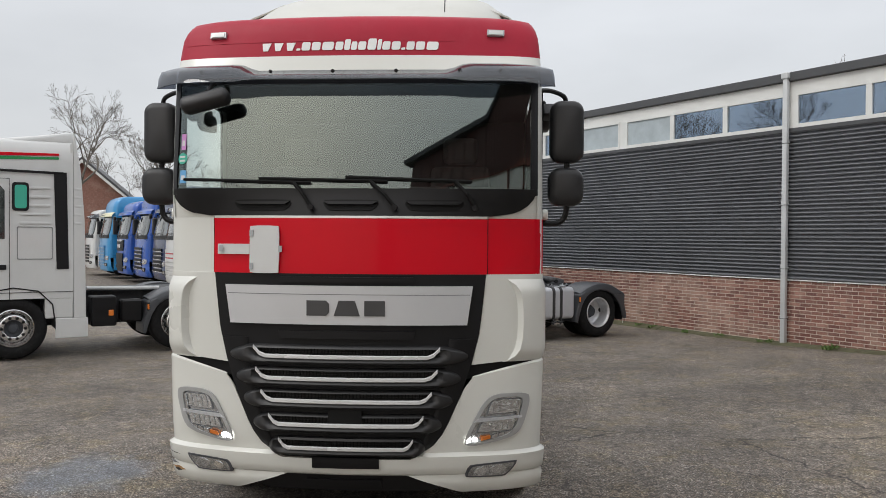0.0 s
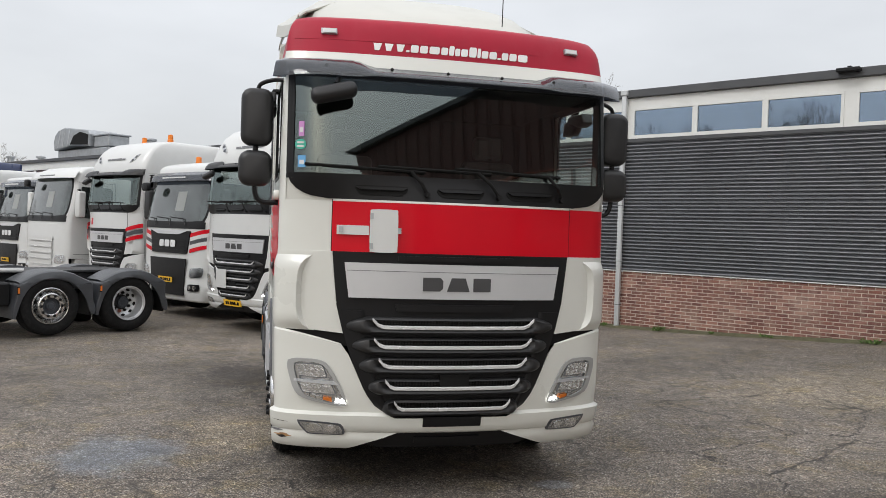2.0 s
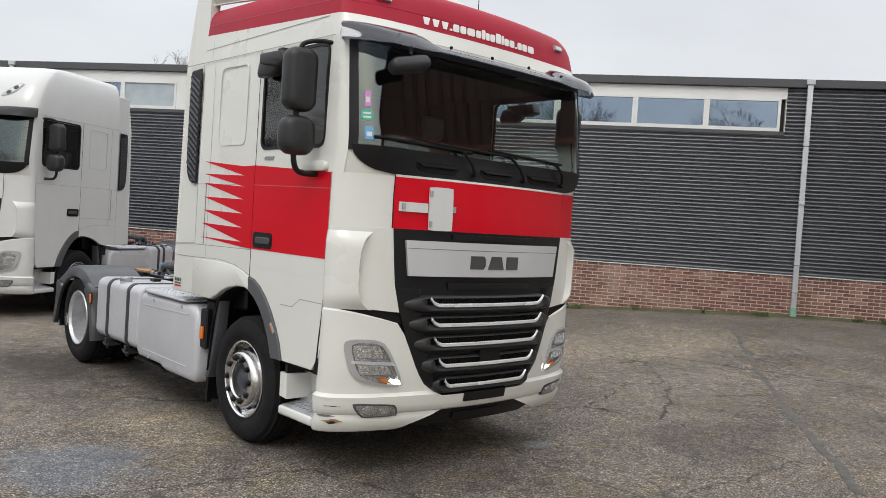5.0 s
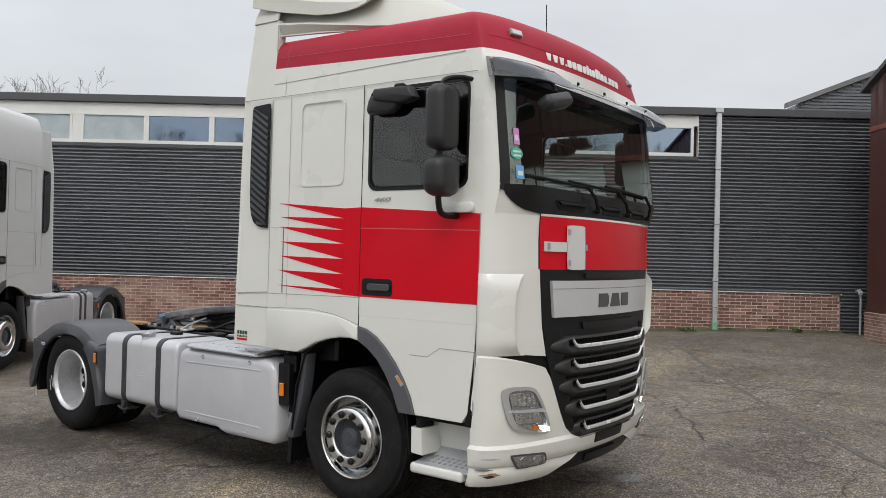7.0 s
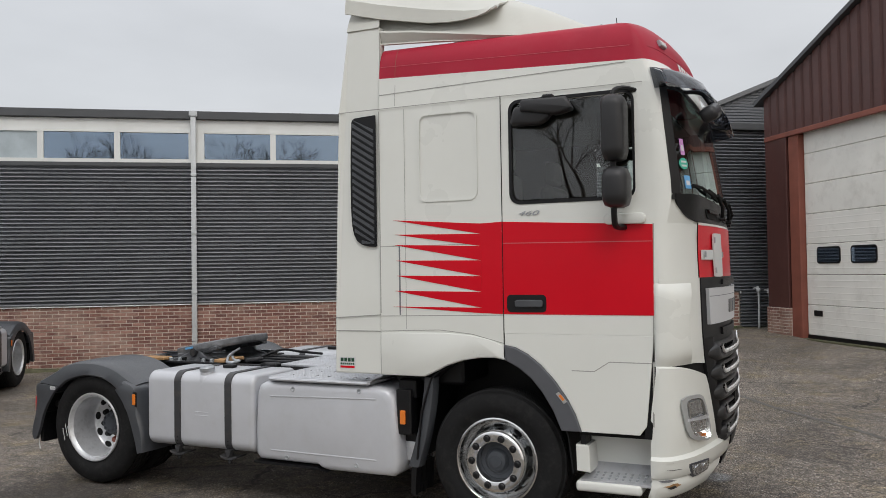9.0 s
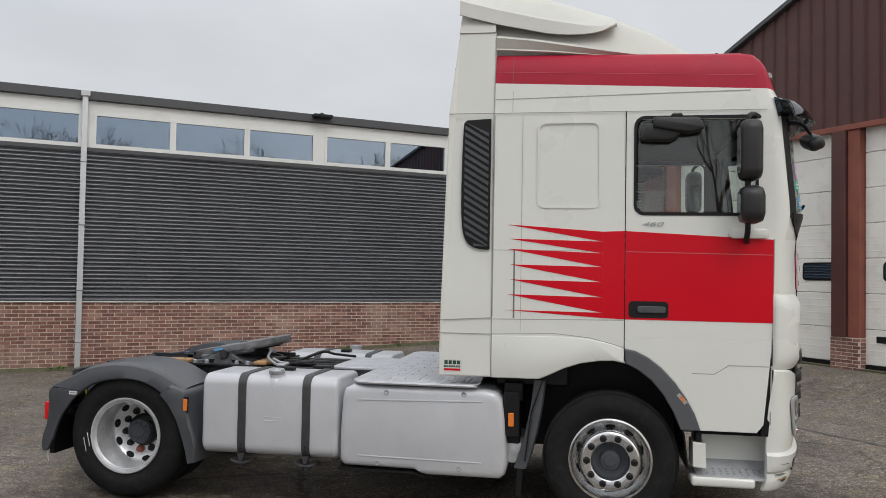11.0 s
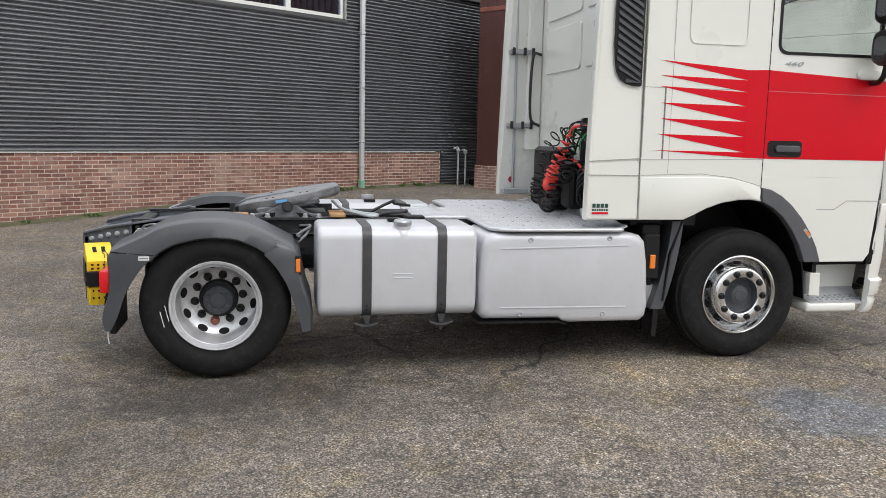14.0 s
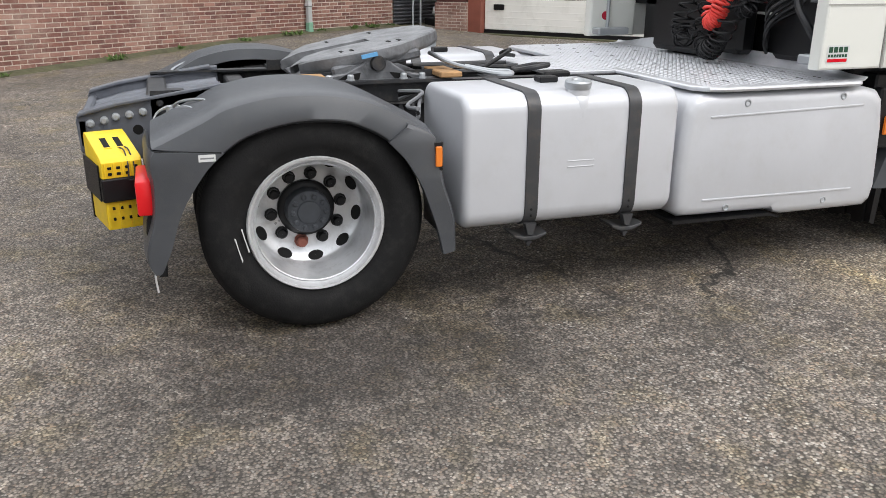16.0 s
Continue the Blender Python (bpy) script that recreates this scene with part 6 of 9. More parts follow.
def cab_front(cab, paint, red, detail):
    """Panels, grille, bumper and lamps of the nose."""
    # panel under the windscreen
    hood = M_RED if red else paint
    part("front_panel", thick(patch(lambda w: -0.883, lambda w: 0.883, steps(1.745, 2.095, 4), 0.008, 20), 0.02), hood, cab, "red front panel" if red else "", smooth=True, angle=60)
    part("front_panel_edge", thick(patch(lambda w: -0.883, lambda w: 0.883, (2.097, 2.112), 0.007, 20), 0.02), paint, cab)
    if red:
        part("corner_stripe", thick(patch(lambda w: 0.889, lambda w: 1.2435, steps(1.745, 2.10, 3), 0.003, 12), 0.003), M_RED, cab, "red stripe round the corner", smooth=True)
    for s in (-1, 1):
        part("panel_gap", thick(patch(lambda w: s * 0.8835, lambda w: s * 0.889, steps(1.745, 2.11, 2), 0.004, 1), 0.004), M_INK, cab)
        # corner air deflector: a raised shell with a scooped inner edge
        def inner(w, s=s):
            t = (w - 1.45) / 0.255
            return s * (0.985 + 0.095 * math.sqrt(max(0.0, 1 - abs(t) ** 3)))
        rows = []
        ws = steps(1.185, 1.715, 14)
        for i, w in enumerate(ws):
            edge = min(1.0, 6 * min(i, len(ws) - 1 - i) / (len(ws) - 1))
            edge = math.sin(edge * math.pi / 2)
            a = inner(w)
            row = []
            for j in range(11):
                t = j / 10
                u = a + (s * 1.2440 - a) * t
                off = 0.002 + edge * (0.050 * min(1, t * 10) * (1 - 0.55 * t * t))
                row.append(nose_point(u, w, off))
            ve = nose(1.244, w)
            row += [(s * (1.247 + 0.020 * edge), ve + 0.012, w), (s * (1.246 + 0.016 * edge), ve + 0.022, w), (s * 1.2455, ve + 0.032, w)]
            rows.append(row)
        part("air_deflector", thick(face_out(loft(rows)), 0.012), paint, cab, smooth=True, angle=60)
        rows = []
        for j in range(9):
            row = []
            for i in range(15):
                g = i / 14
                w0 = 1.168 + 0.045 * g
                w = w0 + (1.745 - w0) * (j / 8) ** 1.5
                a = grille_edge(w) + 0.003
                row.append(nose_point(s * (a + (1.2435 - a) * g), w, 0.004))
            rows.append(row)
        part("corner_panel", thick(face_out(loft(rows)), 0.01), paint, cab, smooth=True)
    # black grille field
    part("grille", thick(patch(lambda w: -grille_edge(w), lambda w: grille_edge(w), [0.575, 0.60, 0.63, 0.66, 0.73, 0.8, 0.92, 1.04, 1.2, 1.4, 1.6, 1.745], 0.012, 24), 0.03), M_GRILLE, cab, "black grille", smooth=True)
    part("grille_lip", thick(patch(lambda w: -0.42, lambda w: 0.42, steps(1.69, 1.725, 2), 0.03, 10), 0.02), M_BLACK, cab)
    part("grille_notch", thick(patch(lambda w: -0.44 + 0.3 * (1.40 - w), lambda w: 0.44 - 0.3 * (1.40 - w), steps(1.335, 1.385, 2), 0.03, 10), 0.02), M_BLACK, cab, smooth=True)
    bar = part("grille_bar", thick(patch(lambda w: -0.755 - 0.14 * (w - 1.43), lambda w: 0.755 + 0.14 * (w - 1.43), (1.425, 1.44, 1.6, 1.612, 1.655, 1.67), 0.034, 24), 0.025), M_SILVER, cab, "satin silver grille bar", smooth=True, angle=20)
    letter_bars(bar, M_BADGE, -0.262, 0.262, 1.482, 1.578, lambda x, z: nose(x, z) - 0.0395, ((1, 1), (0.02, 0), (1.1, 1), (0.02, 0), (0.9, 1)), 0.008, "badge_block", 0.0, BADGE_FORMS)
    part("crease", thick(patch(lambda w: -0.77, lambda w: 0.77, (1.614, 1.618), 0.0355, 24), 0.003), M_MIDGREY, bar)
    for w0, hl in ((1.225, 0.585), (1.085, 0.57), (0.945, 0.535), (0.795, 0.485), (0.645, 0.42)):
        hx = grille_edge(w0) - 0.035
        pod = []
        for i in range(49):
            u = -hx + 2 * hx * i / 48
            fill, tip = smooth01((abs(u) - hl + 0.01) / 0.05), max(0.0, (abs(u) - hl) / (hx - hl))
            squeeze, low = 1 - 0.72 * tip ** 2, 1 - 0.85 * tip ** 3
            pod.append([nose_point(u, w0 + (dw - 0.004) * squeeze, 0.010 + ((o + fill * f) - 0.010) * low) for dw, o, f in ((0.074, 0.010, 0), (0.066, 0.040, 0), (0.052, 0.048, 0.012), (0.046, 0.016, 0.048), (0.008, 0.016, 0.052), (-0.006, 0.054, 0.014), (-0.030, 0.066, 0), (-0.048, 0.050, 0), (-0.056, 0.010, 0))])
        sl = part("grille_slat", face_out(loft(pod)), M_FIN, cab, smooth=True, angle=50)
        # bright strip with turned-up ends
        n = 30
        rows = []
        for i in range(n + 1):
            t = -1 + 2 * i / n
            u = t * hl
            lift_ = 0.055 * max(0, (abs(t) - 0.86) / 0.14) ** 2
            rows.append([nose_point(u, w0 - 0.012 + lift_ * 1.0 + k, 0.057 + o) for k, o in ((-0.004, 0.0), (0.001, 0.010), (0.018, 0.010), (0.024, 0.0))])
        part("chrome_strip", loft(rows), M_STRIP, sl, "bright chrome strip", smooth=True)
        if detail:
            mesh_b = bmesh.new()
            for i in range(int(2 * hl / 0.022)):
                u = -hl + 0.01 + i * 0.022
                y = nose(u, w0 + 0.025)
                box(u - 0.003, u + 0.003, y - 0.024, y - 0.014, w0 + 0.004, w0 + 0.046, bm=mesh_b)
            for k in (0.018, 0.032):
                for i in range(12):
                    a, c = -hl + 2 * hl * i / 12, -hl + 2 * hl * (i + 1) / 12
                    ya = nose((a + c) / 2, w0 + 0.025)
                    box(a, c, ya - 0.022, ya - 0.016, w0 + k - 0.002, w0 + k + 0.002, bm=mesh_b)
            part("grille_mesh", mesh_b, M_INK, sl)
    # smooth black cheeks where the slats end
    HL = ((0.645, 0.42), (0.795, 0.485), (0.945, 0.535), (1.085, 0.57), (1.225, 0.585), (1.33, 0.60))
    for s in (-1, 1):
        rows = []
        for w in steps(0.598, 1.335, 18):
            a, c = table(HL, w) + 0.045, grille_edge(w) - 0.004
            rows.append([nose_point(s * (a + (c - a) * t), w, 0.012 + 0.018 * (1 - t ** 2.5) * min(1.0, t * 6 + 0.25)) for t in (0.0, 0.12, 0.3, 0.5, 0.7, 0.85, 1.0)])
        part("grille_cheek", thick(face_out(loft(rows)), 0.01), M_GRILLE, cab, smooth=True, angle=60)
    part("centre_cover", thick(patch(lambda w: -0.105, lambda w: 0.105, steps(0.80, 0.93, 3), 0.05, 4), 0.02), M_INK, cab)
    # bumper corners and centre bar
    def inner_edge(w):
        if w < 0.465:
            return 0.60 - (w - 0.385) / 0.08 * 0.22
        if w < 0.576:
            return 0.0
        return grille_edge(w) + 0.002
    for s in (-1, 1):
        ws = [0.340, 0.356, 0.40, 0.43, 0.4649, 0.465, 0.48, 0.52, 0.56, 0.5759, 0.576, 0.59, 0.61, 0.66, 0.73, 0.80, 0.92, 1.04, 1.14, 1.19, 1.205]
        rows = []
        for w in ws:
            off = 0.012
            if w < 0.61:
                off = 0.045
            if w < 0.35 or (w < 0.47 and w > 0.4645):
                off = 0.03
            if w > 1.195:
                off = 0.0
            a = inner_edge(w)
            row = [nose_point(s * (a + (1.244 - a) * i / 18), w - max(w - 1.0, 0) / 0.205 * (0.095 * (1 - i / 18) ** 1.3 + 0.015), off) for i in range(19)]
            w = w - max(w - 1.0, 0) / 0.205 * 0.015
            ve = nose(1.244, w)
            xe = table(H_TABLE, w)
            ye = max(-1.062 - 0.045 * smooth01((w - 0.78) / 0.42), ve + 0.02)
            row += [(s * (xe + off), (ve + ye) / 2, w), (s * (xe + off * 0.9), ye - 0.004, w), (s * (xe - 0.02), ye, w)]
            rows.append(row)
        part("bumper_corner", thick(face_out(loft(rows)), 0.012), paint, cab, smooth=True, angle=40)
        headlight(cab, s, detail)
        fog = part("fog_lamp", thick(quad_patch([(s * 0.735, 0.448), (s * 1.0, 0.445), (s * 1.08, 0.552), (s * 0.765, 0.532)], 0.048, 8, 4, 0.08), 0.02), M_FENDER, cab, smooth=True)
        part("reflector", quad_patch([(s * 0.752, 0.456), (s * 0.99, 0.455), (s * 1.06, 0.541), (s * 0.782, 0.522)], 0.0525, 8, 4, 0.08), M_LAMPBACK, fog, smooth=True)
        for q0, q1, lo_, hi_ in ((0.80, 0.865, 0.468, 0.515), (0.90, 0.985, 0.468, 0.528)) if detail else ():
            part("fog_bowl", thick(quad_patch([(s * q0, lo_), (s * q1, lo_), (s * (q1 + 0.02), hi_), (s * (q0 + 0.01), hi_)], 0.0555, 6, 6, 0.35), 0.003), M_CHROME, fog, smooth=True)
        part("lens", quad_patch([(s * 0.752, 0.456), (s * 0.99, 0.455), (s * 1.06, 0.541), (s * 0.782, 0.522)], 0.057, 8, 4, 0.08), M_LENS, fog, smooth=True)
        part("gap", thick(quad_patch([(s * 0.72, 1.07), (s * 1.2, 1.15), (s * 1.2, 1.25), (s * 0.72, 1.22)], -0.012, 8, 2), 0.01), M_INK, cab)
    pl = part("plate_holder", thick(patch(lambda w: -0.21, lambda w: 0.21, steps(0.515, 0.585, 2), 0.055, 8), 0.012), M_BLACK, cab)
    part("air_dam", thick(patch(lambda w: -0.52 - 3.4 * (w - 0.35), lambda w: 0.52 + 3.4 * (w - 0.35), steps(0.35, 0.475, 4), 0.012, 20), 0.03), M_BLACK, cab, "black lower air dam", smooth=True)
    part("tow_cover", thick(patch(lambda w: -0.26, lambda w: 0.22, steps(0.38, 0.43, 2), 0.03, 8), 0.02), M_BLACK, cab)
    return pl


def windscreen(cab, detail, paint):
    part("cowl", thick(patch(lambda w: -1.19 + 0.28 * (1 - math.sqrt(1 - (1 - min(1, (w - 2.112) / 0.165)) ** 2)), lambda w: 1.19 - 0.28 * (1 - math.sqrt(1 - (1 - min(1, (w - 2.112) / 0.165)) ** 2)), [2.112, 2.13, 2.15, 2.18, 2.22, 2.255, 2.288], 0.006, 28), 0.02), M_BLACK, cab, "black cowl under the windscreen", smooth=True)
    part("screen_surround", thick(patch(lambda w: -1.215, lambda w: 1.215, steps(2.098, 2.275, 5), -0.004, 30), 0.01), paint, cab, smooth=True)
    ws = part("windscreen", patch(lambda w: -1.195, lambda w: 1.195, steps(2.25, 3.0, 8), 0.001, 30), M_WINDSCREEN, cab, "tinted windscreen", smooth=True, angle=180)
    for s in (-1, 1):
        part("glass_border", thick(patch(lambda w: s * 1.16, lambda w: s * 1.204, steps(2.25, 3.01, 6), 0.004, 4), 0.004), M_BLACK, ws)
    part("glass_border", thick(patch(lambda w: -1.19, lambda w: 1.19, (2.972, 3.01), 0.004, 24), 0.004), M_BLACK, ws)
    for c, hw in ((-0.55, 0.20), (0.02, 0.19), (0.55, 0.20)):
        gr = part("cowl_grip", thick(quad_patch([(c - hw + 0.04, 2.145), (c + hw - 0.04, 2.145), (c + hw, 2.215), (c - hw, 2.215)], 0.012, 8, 3, 0.1), 0.01), M_INK, cab, "recessed grip")
        part("grip_bar", thick(quad_patch([(c - hw + 0.05, 2.185), (c + hw - 0.05, 2.185), (c + hw - 0.02, 2.205), (c - hw + 0.02, 2.205)], 0.03, 8, 1), 0.015), M_BLACK, gr)
    for p, q, e in (((-0.23, 2.165), (-0.35, 2.325), (-1.08, 2.345)), ((0.30, 2.165), (0.14, 2.335), (-0.58, 2.35)), ((0.80, 2.165), (0.68, 2.335), (-0.02, 2.36))):
        wp = part("wiper", tube([Vector(nose_point(*p, 0.03)), Vector(nose_point((p[0] * 0.6 + q[0] * 0.4), p[1] * 0.5 + q[1] * 0.5, 0.06)), Vector(nose_point(*q, 0.045))], 0.012), M_INK, cab)
        pts = [Vector(nose_point(q[0] + (e[0] - q[0]) * t, q[1] + (e[1] - q[1]) * t, 0.02)) for t in (-0.15, 0, 0.25, 0.5, 0.75, 1)]
        part("blade", tube(pts, 0.0105, 6), M_INK, wp)
        part("pivot", moved(lathe([(0.0005, 0.02), (0.018, 0.02), (0.018, -0.02), (0.0005, -0.02)], 14), Matrix.Translation(nose_point(*p, 0.03)) @ Matrix.Rotation(radians(90), 4, "Z")), M_BLACK, wp)
    if detail:
        for c, d, mat, nm in (((-1.11, 2.595), (0.036, 0.105), M_PINK, "pink"), ((-1.115, 2.485), (0.08, 0.08), M_TEAL, "green"), ((-1.105, 2.365), (0.05, 0.085), M_STBLUE, "blue")):
            a, w = c
            if nm == "green":
                disc = bmesh.new()
                disc.faces.new([disc.verts.new(nose_point(a + 0.037 * math.cos(k * math.tau / 24), w + 0.037 * math.sin(k * math.tau / 24), 0.0045)) for k in range(24)])
                st = part("sticker", thick(face_out(disc), 0.001), mat, ws, "round green windscreen sticker")
                for z in (0.012, -0.014):
                    part("print", thick(quad_patch([(a - 0.022, w + z - 0.006), (a + 0.022, w + z - 0.006), (a + 0.022, w + z + 0.006), (a - 0.022, w + z + 0.006)], 0.006, 2, 2), 0.001), M_PUREWHITE, st)
                continue
            st = part("sticker", thick(quad_patch([(a - d[0] / 2, w - d[1] / 2), (a + d[0] / 2, w - d[1] / 2), (a + d[0] / 2, w + d[1] / 2), (a - d[0] / 2, w + d[1] / 2)], 0.0045, 3, 3, 0.45 if nm == "green" else 0.0), 0.001), mat, ws, nm + " windscreen sticker")
            part("print", thick(quad_patch([(a - d[0] * 0.3, w - d[1] * 0.25), (a + d[0] * 0.3, w - d[1] * 0.25), (a + d[0] * 0.3, w + d[1] * 0.1), (a - d[0] * 0.3, w + d[1] * 0.1)], 0.006, 2, 2), 0.001), M_PUREWHITE, st)


def sun_visor(cab, mat, z_mid=3.055):
    rows = []
    n = 44
    for i in range(n + 1):
        u = -1.21 + 2.42 * i / n
        a = abs(u)
        rise = smooth01((a - 0.60) / 0.16)
        top = z_mid + 0.055 * rise
        endf = smooth01((a - 1.0) / 0.21)
        o_tip = 0.175 - 0.05 * endf
        tip = 2.955 + 0.015 * (1 - rise)
        rows.append([nose_point(u, top + 0.0, 0.012 + 0.03 * (1 - rise)), nose_point(u, top - 0.012, 0.06), nose_point(u, top - 0.04, 0.115), nose_point(u, (top + tip) / 2 - 0.015, 0.155 - 0.03 * endf), nose_point(u, tip, o_tip)])
    vz = part("sun_visor", thick(loft(rows), 0.006), mat, cab, "smoked grey sun visor", smooth=True)
    for s in (-1, 1):
        cheek = [nose_point(s * 1.21, 3.11, 0.012), nose_point(s * 1.21, 3.06, 0.10), nose_point(s * 1.21, 2.955, 0.125), nose_point(s * 1.22, 2.97, 0.0)]
        b = bmesh.new()
        b.faces.new([b.verts.new(Vector(p) + Vector((s * 0.004, 0, 0))) for p in cheek])
        part("visor_cheek", thick(b, 0.008), mat, vz)
    for u in (-0.95, -0.5, -0.1, 0.3, 0.7, 0.95):
        part("visor_clip", moved(lathe([(0.0005, 0.01), (0.012, 0.006), (0.012, -0.004)], 10), Matrix.Translation(nose_point(u, 3.03, 0.128)) @ Matrix.Rotation(radians(-90), 4, "Z")), M_INK, vz)
    return vz


def edge_w(v):
    return 3.165 + 0.04 * (v + 1.2)


def roof_cap(cab, paint, red, detail):
    lower = []
    for t in (0.0, 0.5, 1.0):
        ring = outline(3.02 + 0.145 * t)
        lower.append([(x, y, 3.02 + (edge_w(y) - 3.02) * t) for x, y, z in ring])
    part("roof_side", loft(lower), paint, cab, smooth=True, angle=40)
    upper = []
    hs = (3.165, 3.21, 3.26, 3.31, 3.36, 3.40, 3.43, 3.452)
    for w in hs:
        ring = outline(w)
        upper.append([(x, y, w + (edge_w(y) - 3.165) * (1 - (w - 3.165) / 0.5)) for x, y, z in ring])
    b = loft(upper)
    b.verts.ensure_lookup_table()
    n = len(upper[0])
    b.faces.new([b.verts[(len(hs) - 1) * n + i] for i in range(n)])
    part("roof_cap", b, M_REDROOF if red else paint, cab, "faded red roof moulding" if red else "", smooth=True, angle=40)
    for s in (-1, 1):
        for w, o in ((3.262, 0.0015),):
            rows = [[nose_point(s * u, w + k, o) for u in (0.0, 0.3, 0.6, 0.9, 1.05, 1.13, 1.165)] for k in (0, 0.004)]
            part("roof_joint", thick(loft(rows), 0.002), M_REDROOF if red else paint, cab)
        part("roof_line", loft([[(s * 1.2185, v, 3.262 + 0.034 * (v + 1.2) + k) for v in (-0.98, -0.5, 0.0, 0.5, 0.86)] for k in (0, 0.0035)]), M_ROOFLINE if red else paint, cab)
        part("roof_seam", loft([[(s * (table(H_TABLE, w) + 0.002), 0.735 + k, w + (edge_w(0.735) - 3.165) * (1 - (w - 3.165) / 0.5)) for w in (3.17, 3.21, 3.26, 3.31, 3.36, 3.40, 3.43)] for k in (0, 0.005)]), M_POST if red else paint, cab)
        if detail:
            part("roof_crease", loft([[(s * (table(H_TABLE, w + k) + 0.0045), v, w + k) for v, w in ((-0.95, 3.158), (-0.5, 3.150), (0.0, 3.139), (0.5, 3.128), (0.868, 3.12))] for k in (0, 0.006)]), M_SEAM, cab)
            part("roof_crease", loft([[(s * (table(H_TABLE, w) + 0.005), 0.735 + k, w) for w in (3.03, 3.12, 3.235)] for k in (0, 0.004)]), M_SEAM, cab)
        lm = part("marker_lamp", thick(quad_patch([(s * 0.87, 3.305), (s * 0.98, 3.305), (s * 0.98, 3.345), (s * 0.87, 3.345)], 0.022, 4, 2), 0.02), M_GALV, cab, "small clear roof marker lamp")
        part("lens", thick(quad_patch([(s * 0.88, 3.311), (s * 0.97, 3.311), (s * 0.97, 3.339), (s * 0.88, 3.339)], 0.027, 4, 2), 0.004), M_PUREWHITE, lm)


def cab_rear(cab, paint, detail):
    back = part("rear_wall", prism([(-1.22, 1.40), (1.22, 1.40), (1.22, 3.02), (1.195, 3.25), (1.17, 3.38), (1.08, 3.45), (-1.08, 3.45), (-1.17, 3.38), (-1.195, 3.25), (-1.22, 3.02)], "y", 0.84, 0.875), paint, cab)
    if detail:
        for w0, w1 in ((2.22, 2.62), (2.70, 3.25)):
            for a, c in ((-0.98, -0.08), (0.02, 0.92)):
                part("pressing", prism(round_rect(a, c, w0, w1, 0.05), "y", 0.874, 0.892, 0.007), paint, back)
    for s in (-1, 1):
        part("gap_seal", box(*sorted((s * 1.075, s * 1.158)), 0.878, 1.19 if s < 0 else 1.02, 1.50, 3.4, 0.01), M_BLACK if s < 0 else paint, cab)
        if detail:
            fr = part("fairing_stay", tube([(s * 1.14, 1.12, 1.12), (s * 1.145, 1.12, 3.5)], 0.014), M_GALV, cab, "grey steel fairing pole")
            for w in (1.72, 2.42, 3.05):
                hg = part("hinge", box(*sorted((s * 1.06, s * 1.155)), 0.96, 1.20, w, w + 0.045, 0.006), M_GALV, fr)
                for y_ in (0.975, 1.06, 1.17):
                    part("hinge_pin", box(*sorted((s * 1.045, s * 1.075)), y_ - 0.014, y_ + 0.014, w - 0.012, w + 0.06, 0.006), M_STEEL, hg)
            part("foot_plate", box(*sorted((s * 1.05, s * 1.158)), 0.98, 1.24, 1.075, 1.125, 0.008), M_GALV, fr)
            part("grab_bar", tube(curve_pts([(s * 1.04, 0.90, 2.42), (s * 1.02, 0.99, 2.38), (s * 1.02, 1.0, 1.84), (s * 1.04, 0.90, 1.74)]), 0.014), M_STEEL, cab, smooth=True)
    part("engine_tunnel", box(-1.05, 1.05, 0.30, 0.86, 0.98, 1.42, 0.02), M_BLACK, cab)


def cab_interior(cab):
    """Dark trim, dash, seats and wheel, seen through the panes."""
    part("inner_trim", cab_shell(0.035), M_INTERIOR, cab)
    part("headliner", box(-1.18, 1.18, -1.05, 0.83, 3.0, 3.02), M_INTERIOR, cab)
    part("rear_trim", box(-1.19, 1.19, 0.78, 0.83, 1.4, 3.0), M_INTERIOR, cab)
    part("cab_floor", box(-1.19, 1.19, -1.25, 0.8, 1.40, 1.45), M_INTERIOR, cab)
    part("bunk", box(-1.15, 1.15, 0.25, 0.78, 1.45, 1.95, 0.05), M_INTERIOR2, cab)
    part("dashboard", joined(box(-1.16, 1.16, -1.22, -0.86, 1.75, 2.24, 0.05, 2), box(0.2, 0.95, -1.08, -0.78, 1.9, 2.32, 0.05, 2)), M_INTERIOR2, cab)
    for x in (-0.65, 0.65):
        st = part("seat", joined(box(x - 0.25, x + 0.25, -0.45, 0.05, 1.78, 1.95, 0.05, 2), box(x - 0.24, x + 0.24, 0.02, 0.16, 1.9, 2.55, 0.05, 2)), M_INTERIOR2, cab)
        part("headrest", box(x - 0.14, x + 0.14, 0.04, 0.14, 2.57, 2.78, 0.04, 2), M_INTERIOR2, st)
    ring = bmesh.new()
    pts = [(0.23 * math.cos(a), 0.23 * math.sin(a), 0) for a in [i * math.tau / 24 for i in range(25)]]
    tube(pts, 0.016, 8, ring)
    for a in (0, 120, 240):
        tube([(0, 0, -0.02), (0.22 * math.cos(radians(a + 90)), 0.22 * math.sin(radians(a + 90)), 0)], 0.016, 6, ring)
    moved(ring, Matrix.Translation((0.6, -0.72, 2.25)) @ Matrix.Rotation(radians(25), 4, "X"))
    part("steering_wheel", ring, M_INTERIOR, cab)


